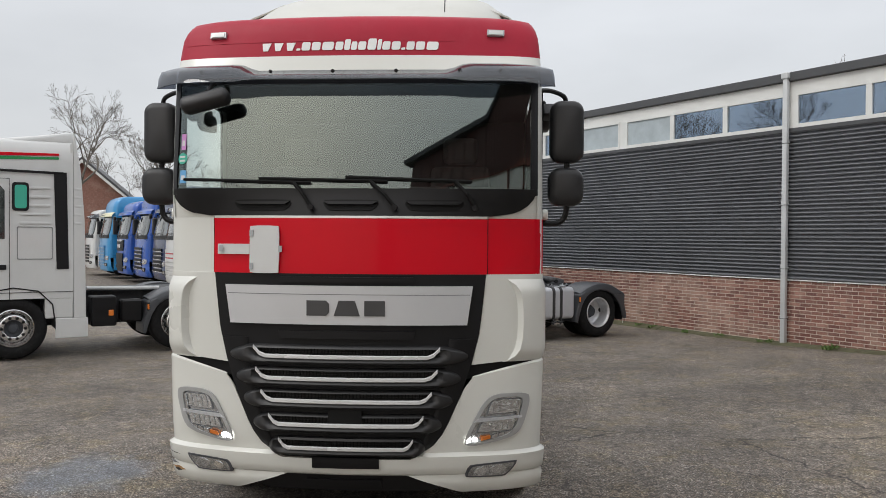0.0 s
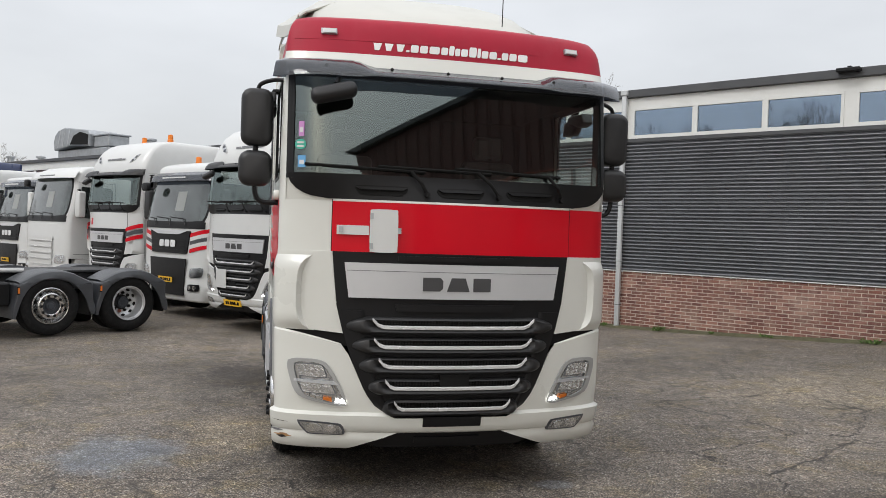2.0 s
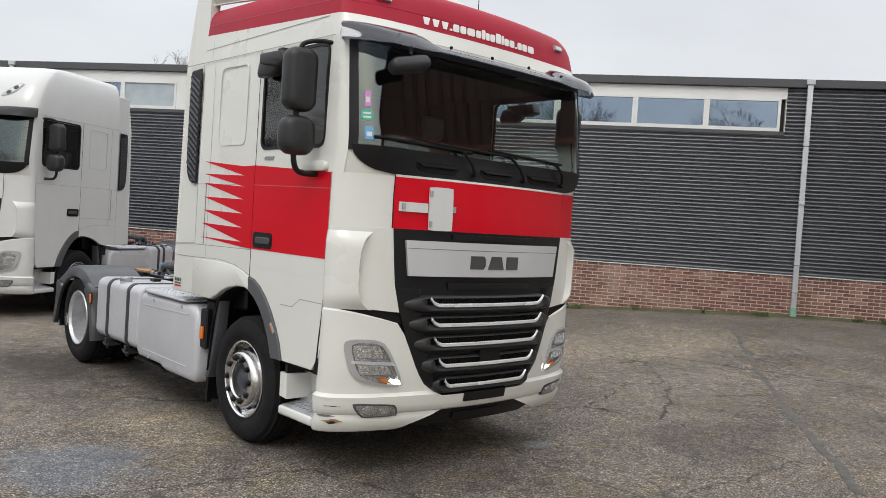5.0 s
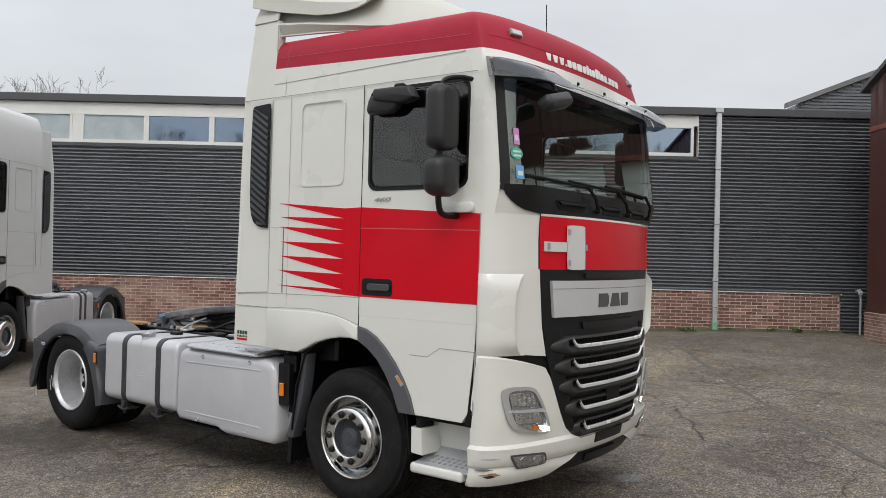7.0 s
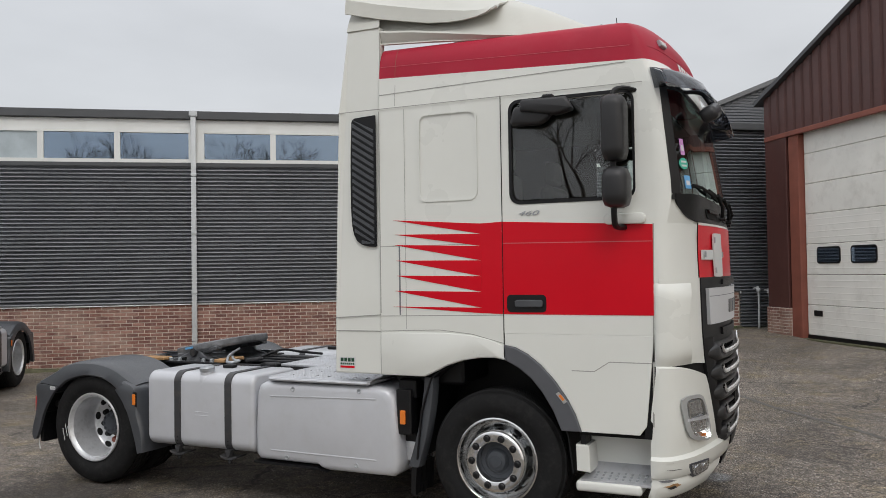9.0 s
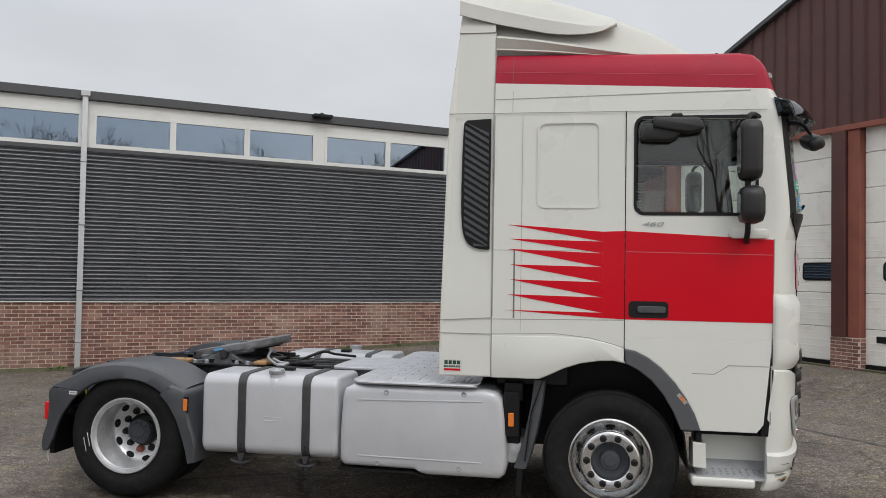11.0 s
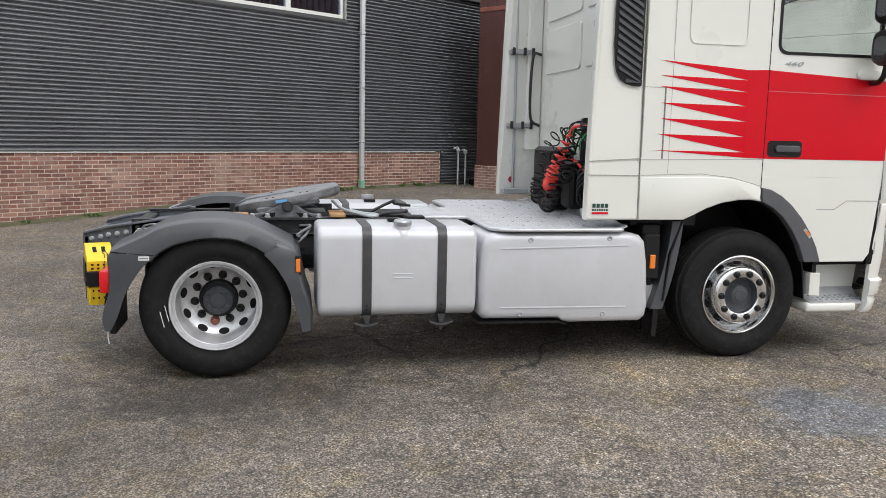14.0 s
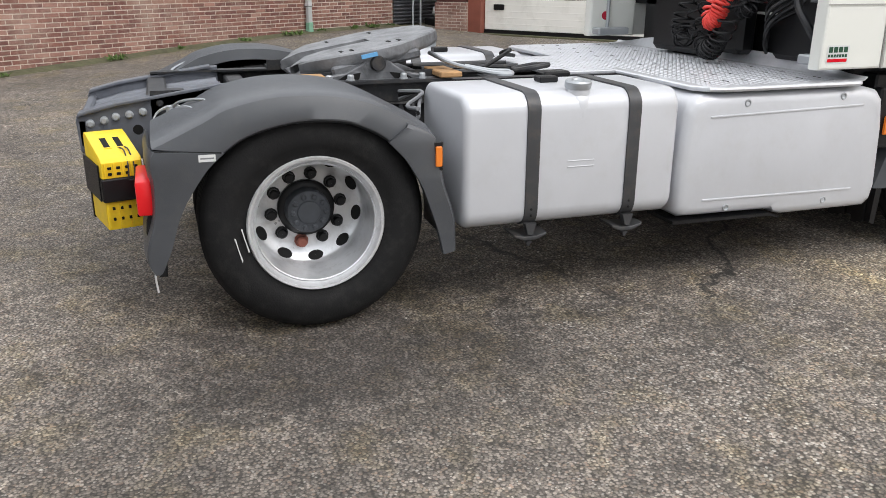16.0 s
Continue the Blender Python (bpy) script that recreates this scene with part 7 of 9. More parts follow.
def front_mirror(cab):
    """The mirror that hangs from the visor."""
    fm = part("front_mirror", moved(prism(round_rect(-0.17, 0.15, -0.055, 0.045, 0.045), "y", -0.06, 0.05, 0.03), Matrix.Translation((-0.90, -1.44, 2.84)) @ Matrix.Rotation(radians(-14), 4, "Y") @ Matrix.Rotation(radians(-25), 4, "X")), M_MIRROR, cab, "black front mirror on an arm", smooth=True, angle=60)
    part("arm", tube(curve_pts([(-0.86, -1.26, 3.0), (-0.86, -1.38, 2.98), (-0.90, -1.44, 2.9)]), 0.014), M_BLACK, fm)


def red_livery(cab):
    """Red door band with spikes running back, on both sides."""
    for s in (-1, 1):
        lt = (2.19, 2.085, 2.01, 1.895, 1.785, 1.675, 1.56)
        rt = (2.07, 1.985, 1.885, 1.775, 1.665, 1.555)
        lv = (0.76, 0.75, 0.76, 0.74, 0.74, 0.755, 0.77)
        poly = [(-0.0845, 2.148)]
        for i in range(7):
            poly.append((lv[i], lt[i]))
            if i < 6:
                poly.append((0.07, rt[i]))
        poly.append((-0.0845, 1.512))
        b = bmesh.new()
        base = (-0.0845, 0.07)
        # one solid field and a thin wedge for each spike
        prism([(-0.0845, 1.512), (0.07, 1.517), (0.07, 2.142), (-0.0845, 2.148)], "x", *sorted((s * 1.2453, s * 1.2478)), bm=b)
        tops = (2.142,) + rt
        bots = rt + (1.517,)
        for i in range(7):
            hi, lo = tops[i], bots[i]
            prism([(0.0705, lo), (lv[i], lt[i]), (0.0705, hi)], "x", *sorted((s * 1.2453, s * 1.2478)), bm=b)
        part("spiked_stripe", b, M_RED, cab, "red stripe ending in seven spikes")
        part("door_stripe", prism([(-0.0915, 1.512), (-1.105, 1.510), (-1.108, 2.095), (-0.0915, 2.148)], "x", *sorted((s * 1.2453, s * 1.2478))), M_RED, cab, "red door band")
        part("stripe_crease", prism([(-0.0915, 1.996), (-1.1, 1.984), (-1.1, 1.990), (-0.0915, 2.002)], "x", *sorted((s * 1.248, s * 1.2488))), M_ROOFLINE, cab)


def number_text(cab, s):
    cu = bpy.data.curves.new("model_number", "FONT")
    cu.body, cu.size, cu.extrude, cu.shear = "460", 0.085, 0.002, 0.35
    tmp = bpy.data.objects.new("model_number", cu)
    scene.collection.objects.link(tmp)
    bpy.context.view_layer.update()
    me = bpy.data.meshes.new_from_object(tmp)
    bpy.data.objects.remove(tmp)
    me.materials.append(M_GALV)
    ob = new("model_number", me)
    ob.parent = cab
    ob["label"] = "silver model number 460"
    ob.matrix_basis = Matrix.Translation((s * 1.249, -0.20 if s < 0 else -0.40, 2.185)) @ Matrix.Rotation(radians(90 * s), 4, "Z") @ Matrix.Rotation(radians(90), 4, "X") @ Matrix.Diagonal((1.15, 0.52, 1, 1))


def hung_coil(pts, r, turns, rad, seed):
    """A spring of hose that hangs in a bight: the turns lie close at the bottom and are drawn apart towards the ends."""
    rng = random.Random(seed)
    ph = [rng.uniform(0, math.tau) for _ in range(3)]
    axis = curve_pts(pts, 12)
    n, m = len(axis) - 1, int(turns * 12)
    out, up = [], None
    for i in range(m + 1):
        t = i / m
        f = min(max(t + 0.55 * math.sin(math.tau * t) / math.tau, 0.0), 1.0) * n
        k = min(int(f), n - 1)
        p = axis[k].lerp(axis[k + 1], f - k)
        d = (axis[min(k + 2, n)] - axis[max(k - 1, 0)]).normalized()
        up = d.orthogonal().normalized() if up is None else (up - d * up.dot(d)).normalized()
        q = math.tau * turns * t
        rr = r * (1 + 0.10 * math.sin(3 * math.tau * t + ph[0]) + 0.05 * math.sin(8 * math.tau * t + ph[1]))
        rr *= min(1.0, 0.25 + t * 9, 0.25 + (1 - t) * 9)
        out.append(p + rr * (up * math.cos(q) + d.cross(up) * math.sin(q)) + d * 0.25 * rr * math.sin(q + ph[2]))
    return tube(out, rad, 6)


def rear_gear(tr):
    """Hoses, cases and brackets behind the cab of the near truck."""
    part("air_case", joined(box(-0.05, 0.55, 0.92, 1.10, 1.02, 1.55, 0.03), box(-0.95, -0.55, 0.90, 1.0, 1.05, 1.48, 0.03), box(-0.35, -0.1, 0.93, 1.06, 1.05, 1.45, 0.03)), M_BLACK, tr)
    part("bellows_case", joined(*[box(-1.19, -1.0, 0.90, 1.16, 1.38 + i * 0.022, 1.395 + i * 0.022, 0.004) for i in range(9)], box(-1.18, -1.0, 0.90, 1.14, 1.08, 1.38, 0.03)), M_GREY, tr)
    part("air_hose", hung_coil([(-0.46, 1.12, 1.66), (-0.40, 1.16, 1.53), (-0.35, 1.20, 1.38), (-0.31, 1.215, 1.27), (-0.25, 1.21, 1.25), (-0.22, 1.19, 1.33), (-0.27, 1.16, 1.42)], 0.045, 22, 0.0092, 3), M_ORANGE_HOSE, tr, "coiled orange-red air hose", smooth=True)
    part("air_hose", tube(curve_pts([(-0.29, 1.16, 1.43), (-0.40, 1.14, 1.47), (-0.52, 1.09, 1.45), (-0.60, 1.05, 1.38)]), 0.0105), M_ORANGE_HOSE, tr, smooth=True)
    part("air_hose", tube(curve_pts([(-0.46, 1.12, 1.66), (-0.51, 1.12, 1.71), (-0.63, 1.09, 1.73), (-0.75, 1.02, 1.72), (-0.85, 0.94, 1.71)]), 0.012), M_ORANGE_HOSE, tr, smooth=True)
    part("hose_grip", tube([(-0.62, 1.09, 1.73), (-0.75, 1.02, 1.72), (-0.82, 0.97, 1.71)], 0.019), M_BLACK, tr, smooth=True)
    for pts, r, n, rad, sd in (([(-0.46, 1.10, 1.68), (-0.30, 1.15, 1.66), (-0.14, 1.18, 1.57), (-0.01, 1.20, 1.38), (0.04, 1.22, 1.20), (0.0, 1.22, 1.12), (-0.06, 1.21, 1.20), (-0.08, 1.18, 1.34), (-0.06, 1.12, 1.50)], 0.052, 18, 0.0062, 2),
                               ([(-0.50, 1.10, 1.66), (-0.49, 1.16, 1.50), (-0.44, 1.20, 1.30), (-0.36, 1.22, 1.14), (-0.28, 1.23, 1.08), (-0.20, 1.22, 1.14), (-0.17, 1.18, 1.30), (-0.18, 1.12, 1.46)], 0.058, 19, 0.0062, 5),
                               ([(-0.52, 1.08, 1.64), (-0.50, 1.12, 1.52), (-0.48, 1.16, 1.40), (-0.50, 1.17, 1.32), (-0.56, 1.15, 1.35), (-0.62, 1.08, 1.48)], 0.042, 14, 0.0062, 7)):
        part("cable_coil", hung_coil(pts, r, n, rad, sd), M_BLACK, tr, "coiled black cable", smooth=True)
    rngc = random.Random(4)
    for a in range(11):
        x = -0.72 + 0.045 * a
        part("cable", tube(curve_pts([(x, 0.91, 1.66 + rngc.uniform(-0.1, 0.05)), (x + rngc.uniform(0, 0.1), 1.02, 1.735 + rngc.uniform(-0.05, 0.03)), (x + 0.12, 1.08, 1.69 + rngc.uniform(-0.1, 0.05)), (-0.48 + rngc.uniform(-0.1, 0.1), 1.08, 1.58 + rngc.uniform(-0.12, 0.08))]), 0.0065), M_GREEN if a % 4 == 0 else M_BLACK, tr, smooth=True)
    for a in range(5):
        part("cable", tube(curve_pts([(-1.0 + 0.05 * a, 0.96, 1.60 - 0.06 * a), (-0.8 + 0.04 * a, 1.06, 1.46 - 0.05 * a), (-0.62, 1.1, 1.36 - 0.05 * a), (-0.55, 1.02, 1.20 - 0.03 * a)]), 0.010), M_STEEL if a % 2 else M_BLACK, tr, smooth=True)
    part("support_arm", tube(curve_pts([(-0.95, 1.0, 1.55), (-0.85, 1.1, 1.40), (-0.95, 1.1, 1.25), (-1.0, 1.0, 1.1)]), 0.022), M_STEEL, tr, smooth=True)
    part("cab_recess", prism(round_rect(-1.08, -0.08, 1.30, 1.80, 0.06), "y", 0.872, 0.885), M_INK, tr)
    part("recess_frame", ring_prism(round_rect(-1.09, -0.055, 1.285, 1.825, 0.075), round_rect(-1.08, -0.08, 1.30, 1.80, 0.06), "y", 0.872, 0.898), M_WHITE, tr)
    part("valve_bank", joined(box(-0.95, -0.50, 0.885, 0.97, 1.64, 1.72, 0.015), box(-0.90, -0.46, 0.885, 0.98, 1.50, 1.56, 0.012), box(-0.62, -0.50, 0.885, 1.0, 1.66, 1.78, 0.02)), M_BLACK, tr)
    part("warning_disc", moved(lathe([(0.0005, 0.002), (0.032, 0.002), (0.032, -0.002)], 24), Matrix.Translation((1.156, 1.13, 1.21)) @ Matrix.Rotation(radians(180), 4, "Z")), M_REDROOF, tr, "small round red sticker")
    # clutter on the frame
    part("timber_block", box(-0.52, -0.22, 2.90, 3.02, 1.0, 1.03, 0.006), M_WOOD, tr, "worn wooden block on the frame")
    part("timber_block", box(-0.52, -0.40, 3.62, 3.90, 1.0, 1.03, 0.006), M_WOOD, tr)
    part("cable", tube(curve_pts([(-0.3, 2.7, 1.02), (-0.2, 2.5, 1.1), (0.05, 2.45, 1.06), (0.2, 2.3, 1.03)]), 0.012), M_BLACK, tr)
    part("valve_block", box(-0.58, -0.47, 2.30, 2.46, 0.94, 1.02, 0.01), M_BLACK, tr)
    part("hose_loop", tube(curve_pts([(-0.55, 2.62, 1.03), (-0.62, 2.55, 1.05), (-0.60, 2.45, 1.06), (-0.50, 2.50, 1.05), (-0.5, 2.62, 1.03)]), 0.014), M_STEEL, tr)
    for x in (-0.18, 0.02, 0.2):
        part("chassis_pipe", tube([(x, 1.95, 0.985), (x + 0.03, 2.95, 0.985)], 0.015), M_STEEL, tr)
    # side marker and step bracket ahead of the box
    mk = part("marker_bracket", box(-1.20, -1.05, 0.66, 0.78, 0.62, 0.95, 0.01), M_BLACK, tr)
    part("side_marker", box(-1.222, -1.20, 0.70, 0.74, 0.70, 0.80, 0.005), M_AMBER, mk, "amber side marker lamp")
    part("air_tank", moved(lathe([(0.0005, 0.0), (0.09, 0.01), (0.1, 0.05), (0.1, 0.5), (0.09, 0.54), (0.0005, 0.55)], 20), Matrix.Translation((-1.1, 0.72, 0.5))), M_RIM, tr, smooth=True)
    # tail: rails that slope down to the end, a dished plate between them
    for q in (-1, 1):
        tb = part("tail_beam", prism([(4.08, 1.0), (4.15, 0.998), (4.61, 0.925), (4.77, 0.885), (4.79, 0.86), (4.785, 0.74), (4.70, 0.66), (4.30, 0.66), (4.08, 0.70)], "x", *sorted((q * 0.385, q * 0.44)), 0.006), M_TAIL, tr)
        part("flange", prism([(4.12, 1.006), (4.62, 0.931), (4.775, 0.892), (4.785, 0.872), (4.765, 0.879), (4.61, 0.917), (4.12, 0.99)], "x", *sorted((q * 0.37, q * 0.465)), 0.004), M_TAIL, tb)
        part("hole", moved(lathe([(0.0005, 0.001), (0.024, 0.001), (0.024, -0.004)], 18), Matrix.Translation((q * 0.4405, 4.52, 0.80)) @ (Matrix() if q > 0 else Matrix.Rotation(math.pi, 4, "Z"))), M_INK, tb)
    part("tail_plate", thick(loft([[(x, v, w - 0.05 + 0.014 * (1 - math.cos(9 * x / 0.38 * math.pi / 2)) * (0.4 if abs(x) < 0.36 else 0)) for x in np.linspace(-0.385, 0.385, 45).tolist()] for v, w in ((4.10, 0.99), (4.35, 0.965), (4.60, 0.925), (4.77, 0.88))]), 0.006), M_TAIL, tr, smooth=True)
    part("tail_cross_beam", box(-0.44, 0.44, 4.74, 4.785, 0.70, 0.862, 0.01), M_TAIL, tr)
    bolt = part("tail_bolt", nut_mesh(0.015, 0.024), M_GALV, tr)
    spots = ((4.727, 0.84), (4.665, 0.852), (4.612, 0.866), (4.551, 0.874), (4.489, 0.884))
    bolt.matrix_basis = Matrix.Translation((-0.44, *spots[0])) @ Matrix.Rotation(math.pi, 4, "Z")
    for v, w in spots[1:]:
        share("tail_bolt", bolt, tr, Matrix.Translation((-0.44, v, w)) @ Matrix.Rotation(math.pi, 4, "Z"))
    for k in range(4):
        part("cable", tube(curve_pts([(-0.50 - 0.02 * k, 4.46, 0.74), (-0.56 + 0.03 * k, 4.43, 0.84 + 0.01 * k), (-0.62, 4.40 - 0.02 * k, 0.87 + 0.02 * k), (-0.74, 4.36 - 0.03 * k, 0.90)]), 0.009), M_PIPE if k % 2 else M_BLACK, tr, smooth=True)
    for s in (-1, 1):
        part("lamp_bracket", box(*sorted((s * 0.45, s * 1.05)), 4.39, 4.447, 0.60, 0.66, 0.01), M_STEEL, tr)
        part("tail_lamp", box(*sorted((s * 0.86, s * 1.185)), 4.472, 4.535, 0.575, 0.72, 0.012, 2), M_REDLENS, tr, "red tail lamp", smooth=True)
        part("lamp_backing", box(*sorted((s * 0.86, s * 1.192)), 4.43, 4.471, 0.565, 0.73, 0.006), M_BLACK, tr)
        part("mudguard_stay", tube(curve_pts([(s * 0.45, 4.30, 0.86), (s * 0.6, 4.25, 0.93), (s * 0.8, 4.2, 0.95)]), 0.012), M_GALV, tr)
        part("stay_clamp", joined(tube([(s * 0.60, 4.36, 0.80), (s * 0.60, 4.36, 0.93)], 0.026, 10), box(*sorted((s * 0.56, s * 0.95)), 4.36, 4.372, 0.86, 0.90, 0.003)), M_GALV, tr, smooth=True)
        for k_ in range(3):
            part("stay_wire", tube(curve_pts([(s * 0.60, 4.36, 0.925 - 0.02 * k_), (s * (0.70 + 0.05 * k_), 4.31, 0.965 - 0.02 * k_), (s * (0.86 + 0.04 * k_), 4.22 + 0.05 * k_, 0.985 - 0.03 * k_), (s * 0.95, 4.25, 0.94)]), 0.007, 6), M_GALV, tr, smooth=True)
            part("stay_wire", tube(curve_pts([(s * 0.50, 3.24, 0.90 + 0.02 * k_), (s * (0.62 + 0.03 * k_), 3.17, 0.955), (s * 0.72, 3.20 + 0.03 * k_, 0.90), (s * 0.90, 3.26, 0.87 + 0.02 * k_)]), 0.010, 6), M_MIDGREY if k_ != 1 else M_BLACK, tr, smooth=True)
        part("mudguard_stay", tube(curve_pts([(s * 0.45, 3.22, 0.86), (s * 0.7, 3.27, 0.84), (s * 0.9, 3.30, 0.84)]), 0.012), M_STEEL, tr)


def wheel_chock(m, low=False):
    """A wedge that points outwards; its sloping face looks up, a second one hangs below it."""
    ck = thing("wheel_chock", m, "yellow plastic wheel chock in a holder at the truck tail", "wheel chock", "wheel chocks")
    if low:
        part("body", prism([(0.0, 0.0), (-0.27, 0.0), (-0.285, 0.13), (0.0, 0.13)], "y", -0.082, 0.082, 0.008), M_YELLOW, ck)
        for i in range(4):
            part("rib", prism([(-0.278, 0.005), (-0.271, 0.005), (-0.285, 0.125), (-0.292, 0.125)], "y", -0.078 + i * 0.048, -0.070 + i * 0.048), M_YELLOW, ck)
            for k in range(2):
                part("opening", box(-0.2865 - k * 0.006, -0.27, -0.056 + i * 0.034, -0.046 + i * 0.034, 0.045 + k * 0.05, 0.057 + k * 0.05), M_INK, ck)
        return ck
    b = bmesh.new()
    rows = []
    for v, k in ((-0.088, 0.012), (-0.084, 0.0), (0.084, 0.0), (0.088, 0.012)):
        rows.append([(x, v, w) for x, w in ((0.0, 0.0), (-0.30 + k, 0.0), (-0.302 + k, 0.068), (-0.283, 0.086 - k * 0.5), (-0.04, 0.152 - k), (0.0, 0.158 - k))])
    loft(rows, loop=True, caps=True, bm=b)
    bmesh.ops.recalc_face_normals(b, faces=b.faces)
    part("body", b, M_YELLOW, ck, smooth=True, angle=30)

    def slope(x, up):
        return 0.152 + 0.2716 * (x + 0.04) + up

    for v in (-0.030, 0.027):
        part("slot", prism([(-0.19, slope(-0.19, 0.0015)), (-0.09, slope(-0.09, 0.0015)), (-0.09, slope(-0.09, -0.006)), (-0.19, slope(-0.19, -0.006))], "y", v - 0.013, v + 0.013), M_INK, ck)
        part("slot_lip", prism([(-0.197, slope(-0.197, 0.004)), (-0.19, slope(-0.19, 0.004)), (-0.19, slope(-0.19, -0.004)), (-0.197, slope(-0.197, -0.004))], "y", v - 0.016, v + 0.016), M_YELLOW, ck)
    for i in range(5):
        part("rib", box(-0.308, -0.299, -0.080 + i * 0.037, -0.073 + i * 0.037, 0.004, 0.064), M_YELLOW, ck)
    for i in range(4):
        for k in range(2):
            part("opening", box(-0.3035, -0.295, -0.066 + i * 0.037, -0.050 + i * 0.037, 0.012 + k * 0.026, 0.024 + k * 0.026), M_INK, ck)
    part("wire_handle", tube(curve_pts([(-0.20, -0.02, slope(-0.20, 0.004)), (-0.25, -0.028, slope(-0.25, 0.01)), (-0.312, -0.025, 0.05), (-0.316, -0.022, -0.01), (-0.314, -0.045, -0.005), (-0.31, -0.05, 0.05), (-0.25, -0.048, slope(-0.25, 0.01)), (-0.20, -0.045, slope(-0.20, 0.004))]), 0.0032), M_STEEL, ck)
    return ck


HIGH_ROOF = ((3.02, 0.0), (3.12, 0.01), (3.25, 0.06), (3.42, 0.16), (3.58, 0.30), (3.70, 0.48), (3.77, 0.68), (3.80, 0.95))


def daf_tractor(m, label, paint=M_WHITE, red=False, high=False, detail=True, visor=None, group="", wb=3.79):
    tr = thing("tractor_truck", m, label, "truck", group)
    cab = part("cab", cab_shell(0.0), paint, tr, smooth=True, angle=30)
    part("underfloor", box(-1.2, 1.2, -1.2, 0.86, 1.30, 1.38), M_BLACK, tr)
    cab_front(cab, paint, red, detail)
    windscreen(cab, detail, paint)
    for s in (-1, 1):
        cab_side(cab, s, paint, detail)
        side_fairing(cab, s, paint, detail, 3.64 if not high else 3.6)
        wheel_front(tr, s, 0.0, detail=detail)
        wheel_rear(tr, s, wb, detail=detail)
        mudguard(tr, s, wb)
        fuel_tank(tr, s, 2.04, wb - 0.645)
        side_box(tr, s)
    cab_rear(cab, paint, detail)
    cab_interior(cab)
    chassis(tr, wb + 0.66, detail)
    platform(tr)
    fifth_wheel(tr).location.y = wb - 3.79
    front_mirror(cab)
    sun_visor(cab, visor or M_VISOR)
    if not high:
        roof_cap(cab, paint, red, detail)
        spoiler(cab, M_ROOFWHITE if red else paint)
    else:
        # tall rounded roof with two driving lamps
        rows = []
        for w, k in HIGH_ROOF:
            ring = outline(3.02)
            rows.append([(x * (1 - 0.06 * k - 0.10 * k * k), y + (0.80 * k if y < -0.9 else 0.80 * k * max(0, (0.87 - y) / 1.8)), w) for x, y, z in ring])
        b = loft(rows)
        b.verts.ensure_lookup_table()
        n = len(rows[0])
        b.faces.new([b.verts[(len(rows) - 1) * n + i] for i in range(n)])
        part("high_roof", b, paint, cab, smooth=True, angle=40)
        def roof_patch(c, off, n=7):
            rows_ = []
            for j in range(n + 1):
                row_ = []
                for i in range(n + 1):
                    t_, q_ = i / n, j / n
                    q2 = q_ + (0.5 - q_) * 0.2 * abs(2 * t_ - 1) ** 4
                    t2 = t_ + (0.5 - t_) * 0.2 * abs(2 * q_ - 1) ** 4
                    u, w = [(1 - q2) * ((1 - t2) * c[0][d] + t2 * c[1][d]) + q2 * ((1 - t2) * c[3][d] + t2 * c[2][d]) for d in (0, 1)]
                    k = table(HIGH_ROOF, w)
                    row_.append((u, nose(u / (1 - 0.06 * k - 0.10 * k * k), 3.02) + 0.80 * k - off, w))
                rows_.append(row_)
            return face_out(loft(rows_))

        for s in (-1, 1):
            lamp = part("roof_lamp", thick(roof_patch([(s * 0.62, 3.25), (s * 0.84, 3.29), (s * 1.00, 3.47), (s * 0.86, 3.46)], 0.010), 0.02), M_BEZEL, cab, "clear roof driving lamp", smooth=True)
            part("lens", thick(roof_patch([(s * 0.665, 3.268), (s * 0.825, 3.30), (s * 0.955, 3.453), (s * 0.865, 3.445)], 0.014), 0.004), M_LAMPBACK, lamp, smooth=True)
            for u, w in ((0.775, 3.32), (0.865, 3.40)):
                part("bulb", thick(roof_patch([(s * (u - 0.035), w - 0.03), (s * (u + 0.035), w - 0.025), (s * (u + 0.04), w + 0.03), (s * (u - 0.03), w + 0.025)], 0.018, 5), 0.003), M_HUBGREY, lamp, smooth=True)
        letter_bars(cab, M_MIDGREY, -0.42, 0.42, 3.33, 3.385, lambda x, z: nose(x, 3.02) + 0.80 * table(HIGH_ROOF, z) - 0.012, [(1, 0.8)] * 3 + [(0.4, 0.2)] + [(0.9, 0.9)] * 11 + [(0.4, 0.2)] + [(0.9, 0.8)] * 3, 0.004, "lettering_bar")
    return tr, cab

# ---- the white and red tractor truck ----
hero, hero_cab = daf_tractor(pose(-0.93, 6.55, 0), "white tractor truck with red front panel and spiked red door stripes", M_WHITE, red=True)
red_livery(hero_cab)
rear_gear(hero)
for s in (-1, 1):
    number_text(hero_cab, s)
WORD_FORMS = (((0.06, 1), (0.26, 0), (0.74, 0), (0.94, 1)),) * 3 + (BLOCK,) * 20
letter_bars(hero_cab, M_SIGNWHITE, -0.63, 0.56, 3.20, 3.272, lambda x, z: nose(x, z) - 0.004, [(1.1, 0.75)] * 3 + [(0.4, 0.2)] + [(0.9, 0.78), (0.9, 0.78), (1.2, 0.78), (0.8, 0.78), (0.6, 1.0), (0.6, 0.78), (0.8, 0.78), (0.9, 1.05), (0.4, 1.0), (0.8, 0.78), (0.9, 0.78)] + [(0.4, 0.2)] + [(0.8, 0.78), (0.9, 0.78), (1.2, 0.78)], 0.003, "lettering_bar", 0.12, WORD_FORMS)
